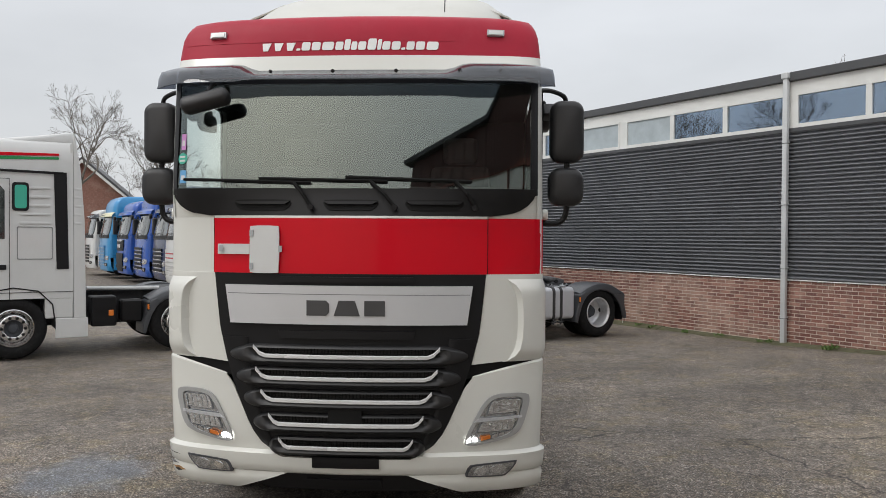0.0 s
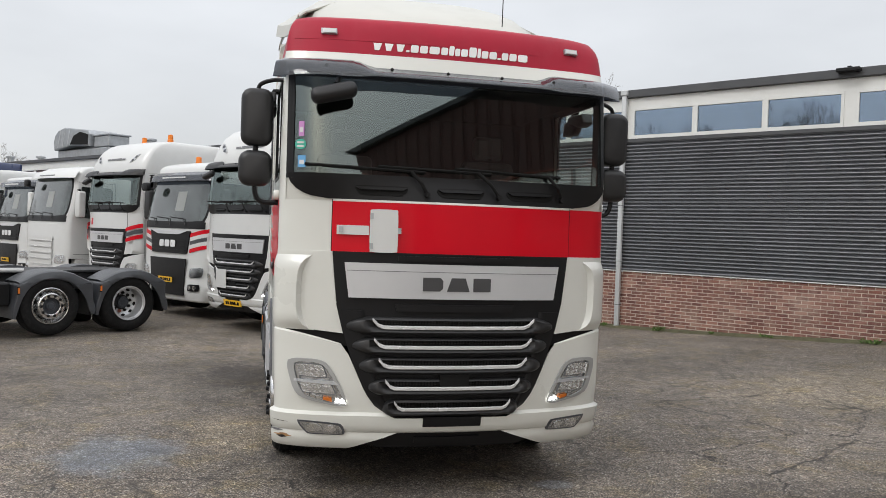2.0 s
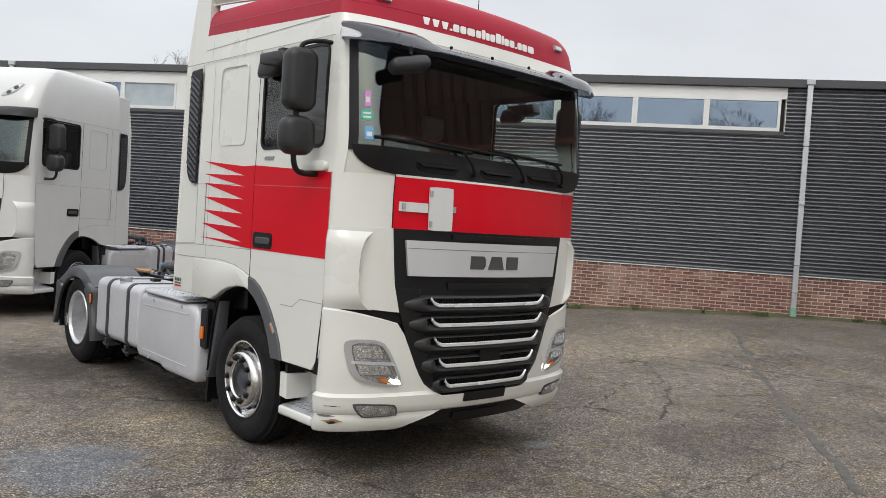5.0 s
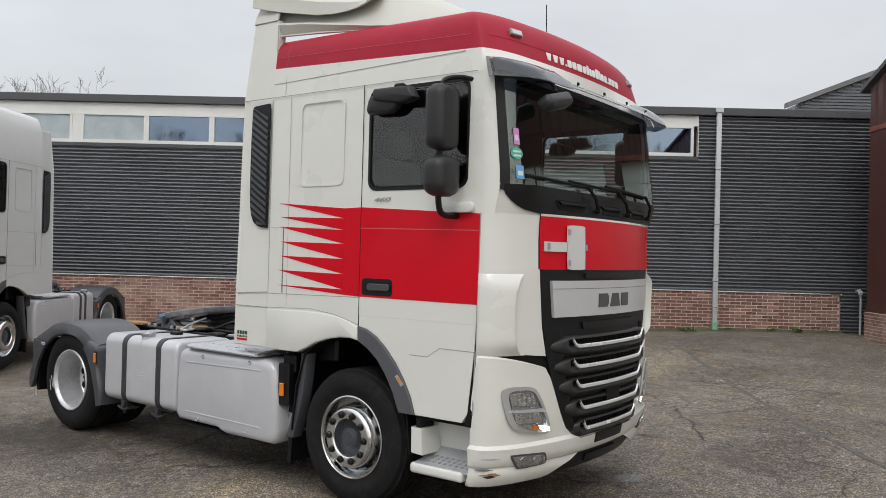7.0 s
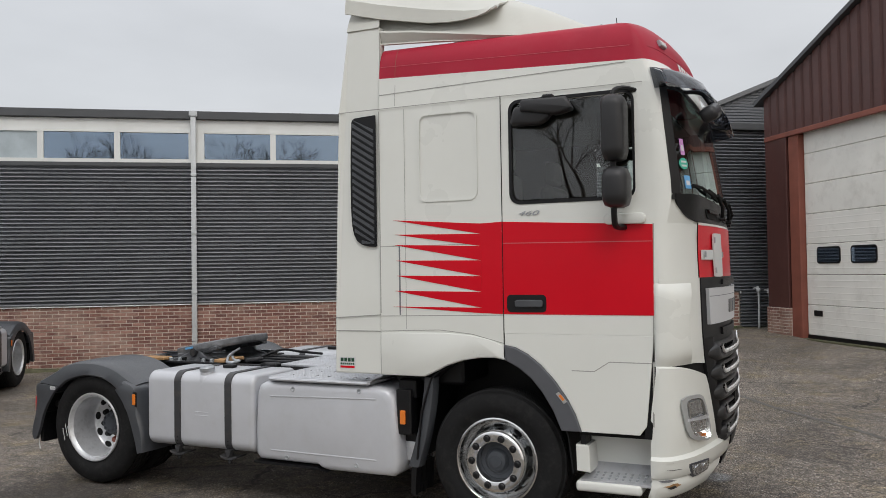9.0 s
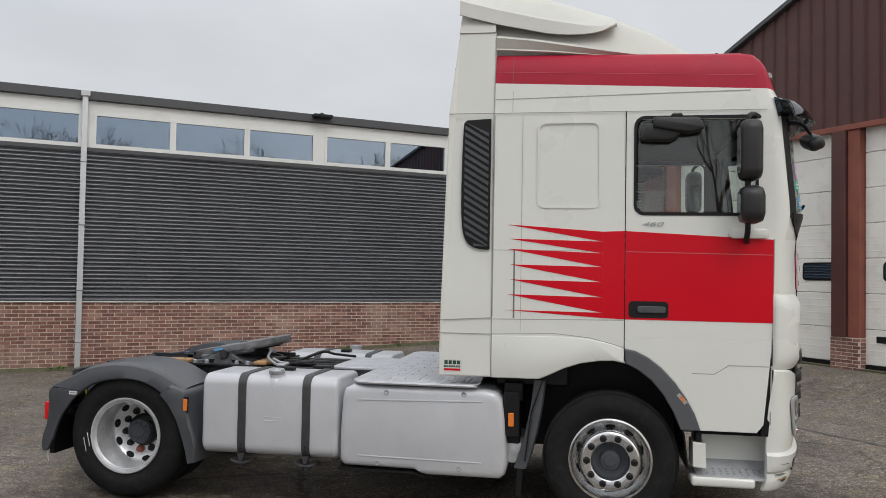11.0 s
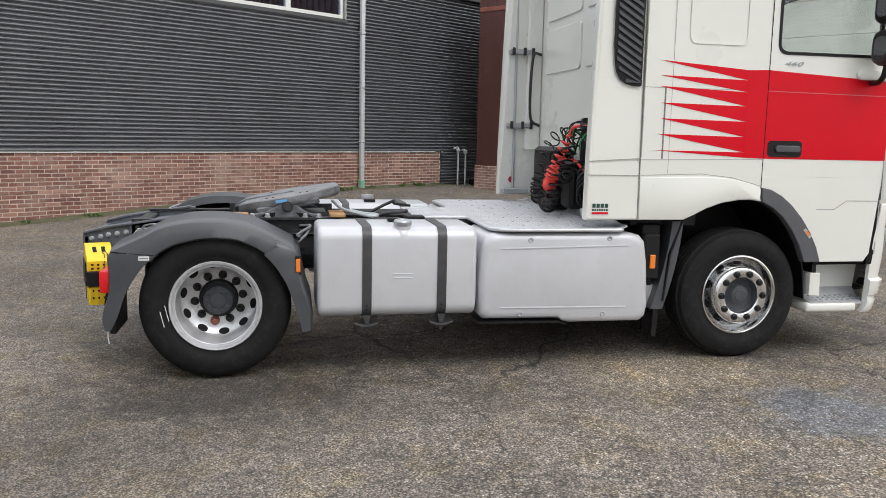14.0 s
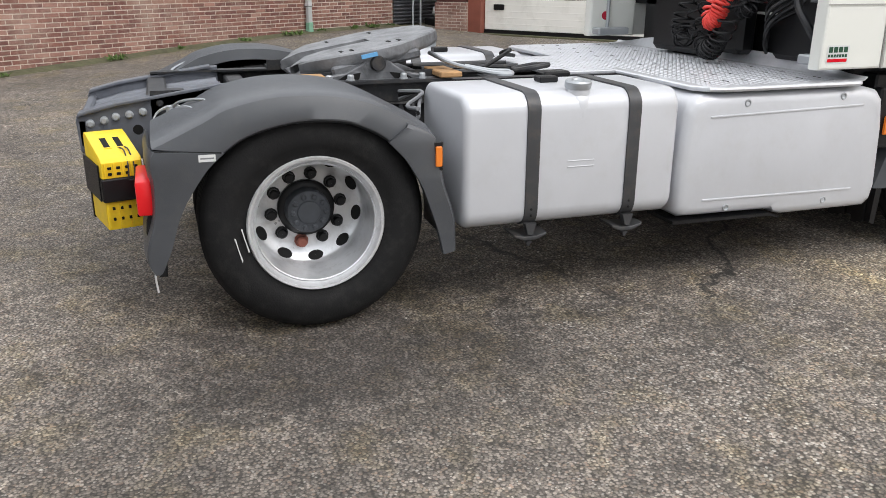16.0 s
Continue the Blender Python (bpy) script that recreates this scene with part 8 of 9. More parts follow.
# white hatch plate and latch on the red panel
hp = part("sign_plate", thick(quad_patch([(-0.625, 1.745), (-0.43, 1.745), (-0.43, 2.048), (-0.625, 2.048)], 0.03, 4, 4, 0.03), 0.012), M_PUREWHITE, hero_cab, "white hinged sign plate")
part("arm_plate", thick(quad_patch([(-0.85, 1.865), (-0.63, 1.865), (-0.63, 1.93), (-0.85, 1.93)], 0.022, 4, 1), 0.01), M_PUREWHITE, hp)
for u, w in ((-0.612, 2.0), (-0.612, 1.79), (-0.42, 1.9), (-0.82, 1.9)):
    part("clip", thick(quad_patch([(u - 0.012, w - 0.02), (u + 0.012, w - 0.02), (u + 0.012, w + 0.02), (u - 0.012, w + 0.02)], 0.036, 1, 1), 0.006), M_GALV, hp)
part("aerial", tube([(0.55, -0.55, 3.46), (0.56, -0.53, 4.0)], 0.004, 6), M_INK, hero_cab)
part("roof_horn", moved(lathe([(0.0005, 0), (0.02, 0), (0.012, 0.05), (0.0005, 0.055)], 10), Matrix.Translation((-1.0, -0.75, 3.44)) @ Matrix.Rotation(radians(-90), 4, "Y")), M_INK, hero_cab)
# dealer sticker: plain bars in its colours
sk = part("dealer_sticker", box(-1.2440, -1.2430, 1.09, 1.228, 1.092, 1.182), M_PUREWHITE, hero_cab, "white dealer sticker with dark green and red bars")
for k in range(4):
    part("green_bar", box(-1.2452, -1.2446, 1.101 + k * 0.031, 1.126 + k * 0.031, 1.147, 1.175, 0.002), M_DARKGREEN, sk)
for k in range(7):
    part("thin_bar", box(-1.2452, -1.2446, 1.102 + k * 0.0175, 1.115 + k * 0.0175, 1.124, 1.138), M_DARKGREEN, sk)
part("red_bar", box(-1.2452, -1.2446, 1.099, 1.222, 1.100, 1.116), M_RED, sk)
pk = part("pressure_label", box(-1.2462, -1.2452, -0.06, 0.0, 1.225, 1.25), M_PUREWHITE, hero_cab)
part("print_bar", box(-1.2468, -1.2463, -0.055, -0.005, 1.232, 1.244), M_INK, pk)
# scuffed bumper corner
for q, mat in (([(-1.10, 0.405), (-1.2, 0.41), (-1.2, 0.44), (-1.09, 0.435)], M_WOOD), ([(-1.13, 0.40), (-1.19, 0.405), (-1.18, 0.425), (-1.12, 0.42)], M_STEEL), ([(-1.12, 0.525), (-1.21, 0.53), (-1.21, 0.534), (-1.12, 0.529)], M_INK), ([(-1.15, 0.45), (-1.23, 0.455), (-1.23, 0.47), (-1.14, 0.465)], M_MIDGREY)):
    part("paint_scuff", thick(quad_patch(q, 0.0465 if mat is not M_STEEL else 0.048, 5, 2, 0.5), 0.001), mat, hero_cab, "chipped paint on the bumper corner")
# white streaks on the rear tyre
for dv, dw in ((0.34, 0.02), (0.37, -0.02), (0.31, 0.0)):
    b = bmesh.new()
    prism([(3.79 + dv, 0.47 + dw), (3.79 + dv + 0.006, 0.47 + dw), (3.79 + dv - 0.006, 0.42 + dw), (3.79 + dv - 0.02, 0.36 + dw), (3.79 + dv - 0.024, 0.37 + dw), (3.79 + dv - 0.010, 0.42 + dw)], "x", -1.203, -1.1995, bm=b)
    part("chalk_mark", b, M_PUREWHITE, hero)
CHOCK_AT = Matrix.Translation((-0.545, 4.67, -0.04)) @ Matrix.Rotation(radians(15), 4, "Z")
for z, low in ((0.705, False), (0.465, True)):
    wheel_chock(Matrix.Translation((-0.93, 6.55, z)) @ CHOCK_AT, low)
part("chock_holder", moved(joined(box(-0.305, 0.02, -0.092, 0.092, 0.598, 0.702, 0.006), box(-0.27, 0.02, 0.091, 0.097, 0.60, 0.76), box(0.004, 0.02, -0.085, 0.085, 0.46, 0.84), box(0.01, 0.13, -0.03, 0.03, 0.60, 0.78)), CHOCK_AT), M_BLACK, hero)

# ---- other trucks: a simpler cab-over builder with its own skin ----
HERO_SKIN = (F_TABLE, K_TABLE, D_TABLE, H_TABLE)
BOXY_SKIN = (((0.30, -1.30), (0.45, -1.36), (0.9, -1.39), (1.9, -1.37), (2.9, -1.16), (3.05, -1.10)), ((0.0, 0.07), (3.5, 0.06)), ((0.3, 0.26), (3.5, 0.24)), ((0.3, 1.19), (0.6, 1.22), (2.0, 1.235), (3.05, 1.21)))


def use_skin(skin):
    global F_TABLE, K_TABLE, D_TABLE, H_TABLE
    F_TABLE, K_TABLE, D_TABLE, H_TABLE = skin


def plain_wheel(parent, s, y, rear):
    return wheel_rear(parent, s, y, detail=True) if rear else wheel_front(parent, s, y, detail=True)


def cabover(m, label, paint, roof=3.45, lower=None, visor=None, grille="upper", stripes=False, panel=None, plate=True, beacons=(), mirrors=M_MIRROR, ws=(1.95, 2.78), side_view=False, tail=3.8, axles=(3.79,), group="trucks parked in a row", screen=True):
    """A parked cab-over tractor."""
    use_skin(BOXY_SKIN)
    tr = thing("tractor_truck", m, label, "truck", group)
    lower = lower or paint
    up = [outline(w) for w in (0.95, 1.2, 1.6, 1.95, 2.4, 2.8, 3.0)]
    cab = part("cab", loft(up), paint, tr, smooth=True, angle=40)
    rows = []
    top = roof - 3.0
    for t, k in ((0.0, 0.0), (0.3, 0.02), (0.6, 0.10), (0.85, 0.28), (0.96, 0.5), (1.0, 0.8)):
        rows.append([(x * (1 - 0.16 * k), y + max(0.0, 0.87 - y) * 0.42 * k, 3.0 + top * t) for x, y, z in outline(3.0)])
    b = loft(rows)
    b.verts.ensure_lookup_table()
    n = len(rows[0])
    b.faces.new([b.verts[(len(rows) - 1) * n + i] for i in range(n)])
    part("roof", b, paint, cab, smooth=True, angle=40)
    part("rear_wall", box(-1.19, 1.19, 0.83, 0.872, 0.95, roof - 0.05), paint, cab)
    part("bumper", thick(loft([[Vector(nose_point(u, w, o)) for u in np.linspace(-1.2, 1.2, 29).tolist()] for w, o in ((0.33, 0.0), (0.36, 0.03), (0.62, 0.04), (0.66, 0.02), (0.95, 0.012))]), 0.03), lower, cab, smooth=True, angle=40)
    wsc = part("windscreen", thick(quad_patch([(-1.13, ws[0]), (1.13, ws[0]), (1.09, ws[1]), (-1.09, ws[1])], 0.010, 24, 8, 0.06), 0.006), M_DARKGLASS, cab, "grey reflecting windscreen", smooth=True)
    part("screen_seal", thick(quad_patch([(-1.16, ws[0] - 0.03), (1.16, ws[0] - 0.03), (1.12, ws[1] + 0.03), (-1.12, ws[1] + 0.03)], 0.004, 24, 8, 0.05), 0.004), M_BLACK, cab)
    part("front_mirror", prism(round_rect(-1.02, -0.78, ws[1] - 0.20, ws[1] - 0.02, 0.06), "y", nose(0.9, ws[1]) - 0.34, nose(0.9, ws[1]) - 0.24, 0.03), M_BLACK, cab, smooth=True)
    part("curtain_card", thick(quad_patch([(0.1, ws[0] + 0.22), (0.42, ws[0] + 0.22), (0.42, ws[0] + 0.62), (0.1, ws[0] + 0.62)], 0.0125, 3, 3), 0.001), M_CURTAIN, wsc, "pale panel behind the windscreen")
    part("cowl", thick(patch(lambda w: -1.13, lambda w: 1.13, steps(ws[0] - 0.14, ws[0] - 0.003, 2), 0.01, 24), 0.012), M_BLACK, cab, smooth=True)
    for u in (-0.55, 0.05, 0.6):
        part("wiper", tube([nose_point(u, ws[0] - 0.08, 0.03), nose_point(u - 0.1, ws[0] + 0.06, 0.035), nose_point(u - 0.6, ws[0] + 0.09, 0.03)], 0.01, 6), M_BLACK, wsc)
    # inside seen through the glass: a pale curtain or bunk edge
    part("visor", thick(loft([[Vector(nose_point(u, w, o)) for u in np.linspace(-1.16, 1.16, 21).tolist()] for w, o in ((ws[1] + 0.19, 0.02), (ws[1] + 0.12, 0.12), (ws[1] + 0.0, 0.15))]), 0.008), visor or M_VISOR, cab, smooth=True)
    letter_bars(cab, M_PUREWHITE if (visor or M_VISOR) is M_VISOR else M_MIDGREY, -0.45, 0.45, ws[1] + 0.06, ws[1] + 0.10, lambda x, z: nose(x, z) - 0.155, [(1, 0.8)] * 12, 0.003, "lettering_bar")
    if grille == "upper":
        g = part("grille", thick(patch(lambda w: -0.66 - 0.22 * (w - 1.3), lambda w: 0.66 + 0.22 * (w - 1.3), steps(1.30, 1.76, 3), 0.03, 16), 0.03), M_GRILLE, cab, "black upper grille", smooth=True)
        part("trim_bar", thick(quad_patch([(-0.40, 1.69), (0.40, 1.69), (0.70, 1.77), (-0.70, 1.77)], 0.045, 12, 2), 0.02), M_SILVER, g)
        for k in range(3):
            part("grille_rib", thick(patch(lambda w: -0.62, lambda w: 0.62, (1.36 + k * 0.1, 1.38 + k * 0.1), 0.04, 12), 0.012), M_BLACK, g)
        letter_bars(g, M_STRIP, -0.32, 0.32, 1.43, 1.57, lambda x, z: nose(x, z) - 0.05, [(1, 1)] * 3, 0.008, "badge_block")
        part("lower_grille", thick(patch(lambda w: -0.60 - 0.12 * (w - 0.47), lambda w: 0.60 + 0.12 * (w - 0.47), steps(0.45, 1.20, 4), 0.05, 14), 0.02), M_BLACK, cab, "black lower grille", smooth=True)
    else:
        for i in range(6):
            w0 = 0.62 + i * 0.15
            sl = part("grille_slat", thick(patch(lambda w: -0.68, lambda w: 0.68, (w0, w0 + 0.05, w0 + 0.11), 0.045, 14), 0.02), M_GRILLE if grille == "black" else lower, cab, smooth=True)
            part("bright_edge", thick(patch(lambda w: -0.66, lambda w: 0.66, (w0 + 0.0, w0 + 0.016), 0.05, 14), 0.01), M_STRIP, sl)
    if panel:
        part("nose_panel", thick(quad_patch([(-0.5, 1.12), (0.5, 1.12), (0.6, 1.42), (-0.6, 1.42)], 0.035, 8, 4, 0.1), 0.02), panel, cab, "coloured nose panel")
    if stripes:
        for s in (-1, 1):
            for i, mt in enumerate((M_RED, M_PUREWHITE, M_GREY, M_PUREWHITE, M_RED)):
                w0 = 1.32 + i * 0.078
                a, c = 0.74, 1.2
                part("stripe", thick(quad_patch([(s * a, w0), (s * c, w0 + 0.10), (s * c, w0 + 0.18), (s * a, w0 + 0.08)], 0.012, 8, 2), 0.004), mt, cab, "slanted livery stripe")
    for s in (-1, 1):
        hl = part("headlight", thick(quad_patch([(s * 0.76, 0.82), (s * 1.12, 0.84), (s * 1.15, 1.04), (s * 0.80, 1.02)], 0.03, 8, 4, 0.12), 0.02), M_REFLECTOR, cab, "clear headlight", smooth=True)
        part("lens", quad_patch([(s * 0.76, 0.82), (s * 1.12, 0.84), (s * 1.15, 1.04), (s * 0.80, 1.02)], 0.04, 8, 4, 0.12), M_LENS, hl)
        part("fog_lamp", thick(quad_patch([(s * 0.72, 0.55), (s * 1.05, 0.56), (s * 1.08, 0.70), (s * 0.74, 0.69)], 0.05, 6, 2, 0.1), 0.01), M_BLACK, cab)
        for q in (0.80, 0.94):
            part("fog_bulb", thick(quad_patch([(s * (q - 0.05), 0.575), (s * (q + 0.05), 0.58), (s * (q + 0.05), 0.675), (s * (q - 0.05), 0.67)], 0.056, 4, 4, 0.35), 0.004), M_REFLECTOR, cab)
        x0, x1 = sorted((s * 1.22, s * 1.243))
        win = part("side_window", prism([(-1.02, 1.98), (-0.12, 1.90), (-0.12, 2.66), (-0.18, 2.74), (-0.92, 2.74)], "x", x0, x1, 0.004), M_DARKGLASS, cab, "dark side window")
        part("door_joint", joined(*[prism(q, "x", *sorted((s * 1.236, s * 1.2395))) for q in ([(-0.06, 0.95), (-0.052, 0.95), (-0.052, 2.85), (-0.06, 2.85)], [(-1.06, 2.85), (-0.052, 2.85), (-0.052, 2.858), (-1.06, 2.858)], [(-1.10, 1.05), (0.86, 1.05), (0.86, 1.058), (-1.10, 1.058)])]), M_INK, cab)
        part("door_handle", box(*sorted((s * 1.236, s * 1.25)), -0.28, -0.10, 1.42, 1.50, 0.01), M_BLACK, cab)
        mb = part("mirror", prism(round_rect(s * 1.42 - 0.12, s * 1.42 + 0.12, 1.98, 2.62, 0.06, 4), "y", -1.12, -0.95, 0.03), mirrors, cab, smooth=True, angle=60)
        part("mirror_arm", tube([(s * 1.2, -1.0, 2.66), (s * 1.40, -1.04, 2.66), (s * 1.40, -1.04, 2.55)], 0.02), M_BLACK, mb)
        part("step_panel", box(*sorted((s * 1.0, s * 1.225)), -1.05, -0.55, 0.38, 0.94, 0.02), lower, cab)
        plain_wheel(tr, s, 0.0, False)
        liner = [(0.60, 0.45), (0.55, 0.85), (0.35, 1.06), (0.0, 1.12), (-0.35, 1.06), (-0.52, 0.8), (-0.55, 0.5)]
        part("wheel_arch", thick(loft([[(s * 1.235, v, w) for v, w in liner], [(s * 0.7, v, w) for v, w in liner]]), 0.02), M_BLACK, cab, smooth=True)
        for v in axles:
            plain_wheel(tr, s, v, not (side_view and v == axles[0]))
            mudguard(tr, s, v)
        part("side_tank", prism(round_rect(*sorted((s * 0.62, s * 1.2)), 0.42, 0.98, 0.07), "y", 1.15, axles[0] - 0.75, 0.02), M_ALU, tr, smooth=True, angle=40) if axles[0] - 0.75 > 1.4 and not side_view else None
    part("skirt", box(-1.22, 1.22, 0.45, 0.87, 0.62, 0.96, 0.02), lower, cab)
    chassis(tr, tail + 0.65, False)
    if plate:
        np_ = part("number_plate", thick(quad_patch([(-0.26, 0.70), (0.26, 0.70), (0.26, 0.81), (-0.26, 0.81)], 0.075, 4, 1), 0.01), M_NUMBERPLATE, cab, "yellow number plate with plain bars")
        letter_bars(np_, M_INK, -0.2, 0.22, 0.725, 0.785, lambda x, z: nose(x, z) - 0.078, [(1, 1), (1, 1), (0.5, 0.3), (1, 1), (1, 1), (1, 1), (0.5, 0.3), (1, 1)], 0.002, "bar")
    for u, v in beacons:
        bc = part("beacon", lathe([(0.07, roof - 0.02), (0.07, roof + 0.06), (0.062, roof + 0.07), (0.06, roof + 0.17), (0.0005, roof + 0.19)], 18), M_AMBER, cab, "amber roof beacon", smooth=True)
        bc.data.transform(Matrix.Translation((u, v, 0)) @ Matrix.Rotation(radians(-90), 4, "Y"))
    use_skin(HERO_SKIN)
    return tr, cab


ROW_TURN = -54.9


def row_pose(x, y, nose_v=-1.45, dz=0.0):
    """Stands a truck so that its badge is at x, y."""
    return pose(x, y, dz, 0, 0, ROW_TURN) @ Matrix.Translation((0, -nose_v, 0))


def beacons_on(cab, spots, z):
    for u, v in spots:
        bc = part("beacon", lathe([(0.07, 0.0), (0.07, 0.06), (0.06, 0.07), (0.058, 0.17), (0.0005, 0.19)], 18), M_AMBER, cab, "amber roof beacon", smooth=True)
        bc.data.transform(Matrix.Translation((u, v, z)) @ Matrix.Rotation(radians(-90), 4, "Y"))


def yellow_plate(cab):
    np_ = part("number_plate", thick(quad_patch([(-0.26, 0.44), (0.26, 0.44), (0.26, 0.55), (-0.26, 0.55)], 0.075, 4, 1), 0.01), M_NUMBERPLATE, cab, "yellow number plate with plain bars")
    letter_bars(np_, M_INK, -0.2, 0.22, 0.465, 0.525, lambda x, z: nose(x, z) - 0.078, [(1, 1), (1, 1), (0.5, 0.3), (1, 1), (1, 1), (1, 1), (0.5, 0.3), (1, 1)], 0.002, "bar")


ROW = "trucks parked in a row"
d2, d2c = daf_tractor(row_pose(-2.61, 14.75), "clean white tractor truck with high roof and black grille", M_PUREWHITE, high=True, detail=False, visor=M_BLACK, group=ROW, wb=3.45)
yellow_plate(d2c)
part("sign_plate", thick(quad_patch([(-0.50, 0.76), (-0.14, 0.76), (-0.14, 1.10), (-0.50, 1.10)], 0.085, 4, 4), 0.01), M_PUREWHITE, d2c, "white blank plate on the grille")
cabover(row_pose(-3.98, 17.23, -1.40), "white tractor truck with red and grey slanted stripes", M_PUREWHITE, 3.22, stripes=True, beacons=((-0.7, -0.3), (0.55, -0.4)), group=ROW)
d3, d3c = daf_tractor(row_pose(-5.63, 19.74), "white high roof tractor truck with red stripes and beacons", M_PUREWHITE, high=True, detail=False, visor=M_BLACK, group=ROW, wb=3.45)
for s in (-1, 1):
    for i, mt in enumerate((M_RED, M_GREY, M_RED)):
        w0 = 1.45 + i * 0.12
        part("stripe", thick(quad_patch([(s * 0.90, w0), (s * 1.235, w0 + 0.10), (s * 1.235, w0 + 0.19), (s * 0.90, w0 + 0.08)], 0.06, 8, 2), 0.004), mt, d3c, "slanted livery stripe")
beacons_on(d3c, ((-0.55, -0.2), (0.75, -0.25)), 3.82)
part("red_label", thick(quad_patch([(-0.80, 1.82), (-0.66, 1.82), (-0.66, 1.98), (-0.80, 1.98)], 0.012, 2, 2), 0.003), M_RED, d3c)
cabover(row_pose(-7.52, 22.07, -1.40), "older white tractor truck with tall flat windscreen", M_PUREWHITE, 3.28, grille="body", mirrors=M_PUREWHITE, ws=(2.0, 2.95), visor=M_PUREWHITE, plate=False, group=ROW)
cabover(row_pose(-8.92, 24.52, -1.40), "white tractor truck with black grille and dark visor", M_PUREWHITE, 3.1, beacons=((0.3, -0.2),), group=ROW)
cabover(row_pose(-10.92, 26.9, -1.40), "white tractor truck with a red nose panel", M_PUREWHITE, 3.35, grille="body", panel=M_RED, plate=False, group=ROW)
cabover(row_pose(-12.38, 29.29, -1.40), "dark navy tractor truck with bright grille edges", M_NAVY, 3.75, grille="black", visor=M_NAVY, plate=False, group=ROW)
cabover(row_pose(-14.1, 31.51, -1.40), "bright blue tractor truck with slatted grille", M_BLUE, 3.6, grille="black", visor=M_BLUE, plate=False, group=ROW)
cabover(row_pose(-15.86, 33.69, -1.40), "blue tractor truck with black grille", M_BLUE, 3.4, visor=M_BLUE, plate=False, group=ROW)
cabover(row_pose(-17.97, 36.36, -1.40), "light blue tractor truck with pale yellow roof visor", M_LBLUE, 3.7, grille="body", visor=M_PALEYELLOW, plate=False, group=ROW)
cabover(row_pose(-20.05, 39.06, -1.40), "small white tractor truck at the row's end", M_PUREWHITE, 3.2, grille="black", plate=False, group=ROW)

# three-axle white tractor seen from its side
sv, svc = cabover(pose(-8.27, 13.43, 0, 0, 0, ROW_TURN), "white three-axle tractor truck with green and red roof stripe", M_PUREWHITE, 3.5, plate=False, side_view=True, tail=3.9, axles=(2.56, 3.90), group="trucks in the yard")
use_skin(BOXY_SKIN)
sx0, sx1 = 1.2365, 1.241
part("side_fairing", prism([(0.874, 0.62), (1.06, 0.62), (1.04, 2.2), (0.985, 2.97), (0.91, 3.50), (0.89, 3.62), (0.874, 3.62)], "x", 1.14, 1.236, 0.01), M_PUREWHITE, svc)
part("side_fairing", prism([(0.874, 0.62), (1.06, 0.62), (1.04, 2.2), (0.985, 2.97), (0.91, 3.50), (0.89, 3.62), (0.874, 3.62)], "x", -1.236, -1.14, 0.01), M_PUREWHITE, svc)
part("roof_spoiler", prism([(-0.55, 3.42), (-0.35, 3.465), (0.3, 3.56), (0.89, 3.655), (0.89, 3.30), (-0.55, 3.30)], "x", -1.12, 1.12, 0.05), M_PUREWHITE, svc, smooth=True, angle=60)
for k_ in range(5):
    for a_, b_ in ((0.08, 0.53), (0.885, 0.99)):
        part("pressed_rib", prism(round_rect(a_, b_, 2.14 + k_ * 0.14, 2.18 + k_ * 0.14, 0.019, 4), "x", 1.234, 1.2415, 0.003), M_PUREWHITE, svc, smooth=True)
part("black_strip", prism([(0.62, 1.42), (0.80, 1.42), (0.77, 2.98), (0.58, 2.98)], "x", sx0, sx1), M_BLACK, svc)
part("seam_strip", prism([(-0.6, 2.97), (0.72, 2.945), (0.72, 2.985), (-0.6, 3.01)], "x", sx0, sx1), M_BLACK, svc)
part("locker_door", ring_prism(round_rect(0.05, 0.56, 1.58, 2.10, 0.02), round_rect(0.06, 0.55, 1.59, 2.09, 0.02), "x", sx0, sx1), M_MIDGREY, svc)
for w0, mt in ((3.22, M_RED), (3.16, M_GREEN)):
    part("roof_stripe", prism([(-0.8, w0 - 0.03), (0.66, w0 + 0.03), (0.66, w0 + 0.065), (-0.8, w0 + 0.03)], "x", 1.20, 1.216), mt, svc, "thin roof stripe")
part("rear_window", prism(round_rect(-0.02, 0.22, 2.35, 2.80, 0.05), "x", 1.237, 1.2455), M_BLACK, svc)
part("pane", prism(round_rect(0.02, 0.19, 2.39, 2.76, 0.04), "x", 1.246, 1.248), M_TEAL, svc)
part("skirt_panel", box(1.16, 1.236, 0.60, 1.09, 0.30, 0.62, 0.008), M_PUREWHITE, svc)
use_skin(HERO_SKIN)
part("battery_case", joined(box(0.75, 1.15, 1.15, 1.55, 0.45, 0.95, 0.02), box(0.85, 1.1, 1.62, 1.98, 0.5, 0.88, 0.03)), M_BLACK, sv)
part("amber_marker", box(1.14, 1.17, 1.42, 1.50, 0.62, 0.72, 0.01), M_AMBER, sv)
part("frame_cover", box(-0.5, 0.5, 1.2, 4.3, 0.985, 1.03, 0.01), M_STEEL, sv)
part("side_rail", tube([(0.62, 1.15, 1.06), (0.62, 2.35, 1.04)], 0.035, 10), M_PUREWHITE, sv, "white frame tube")

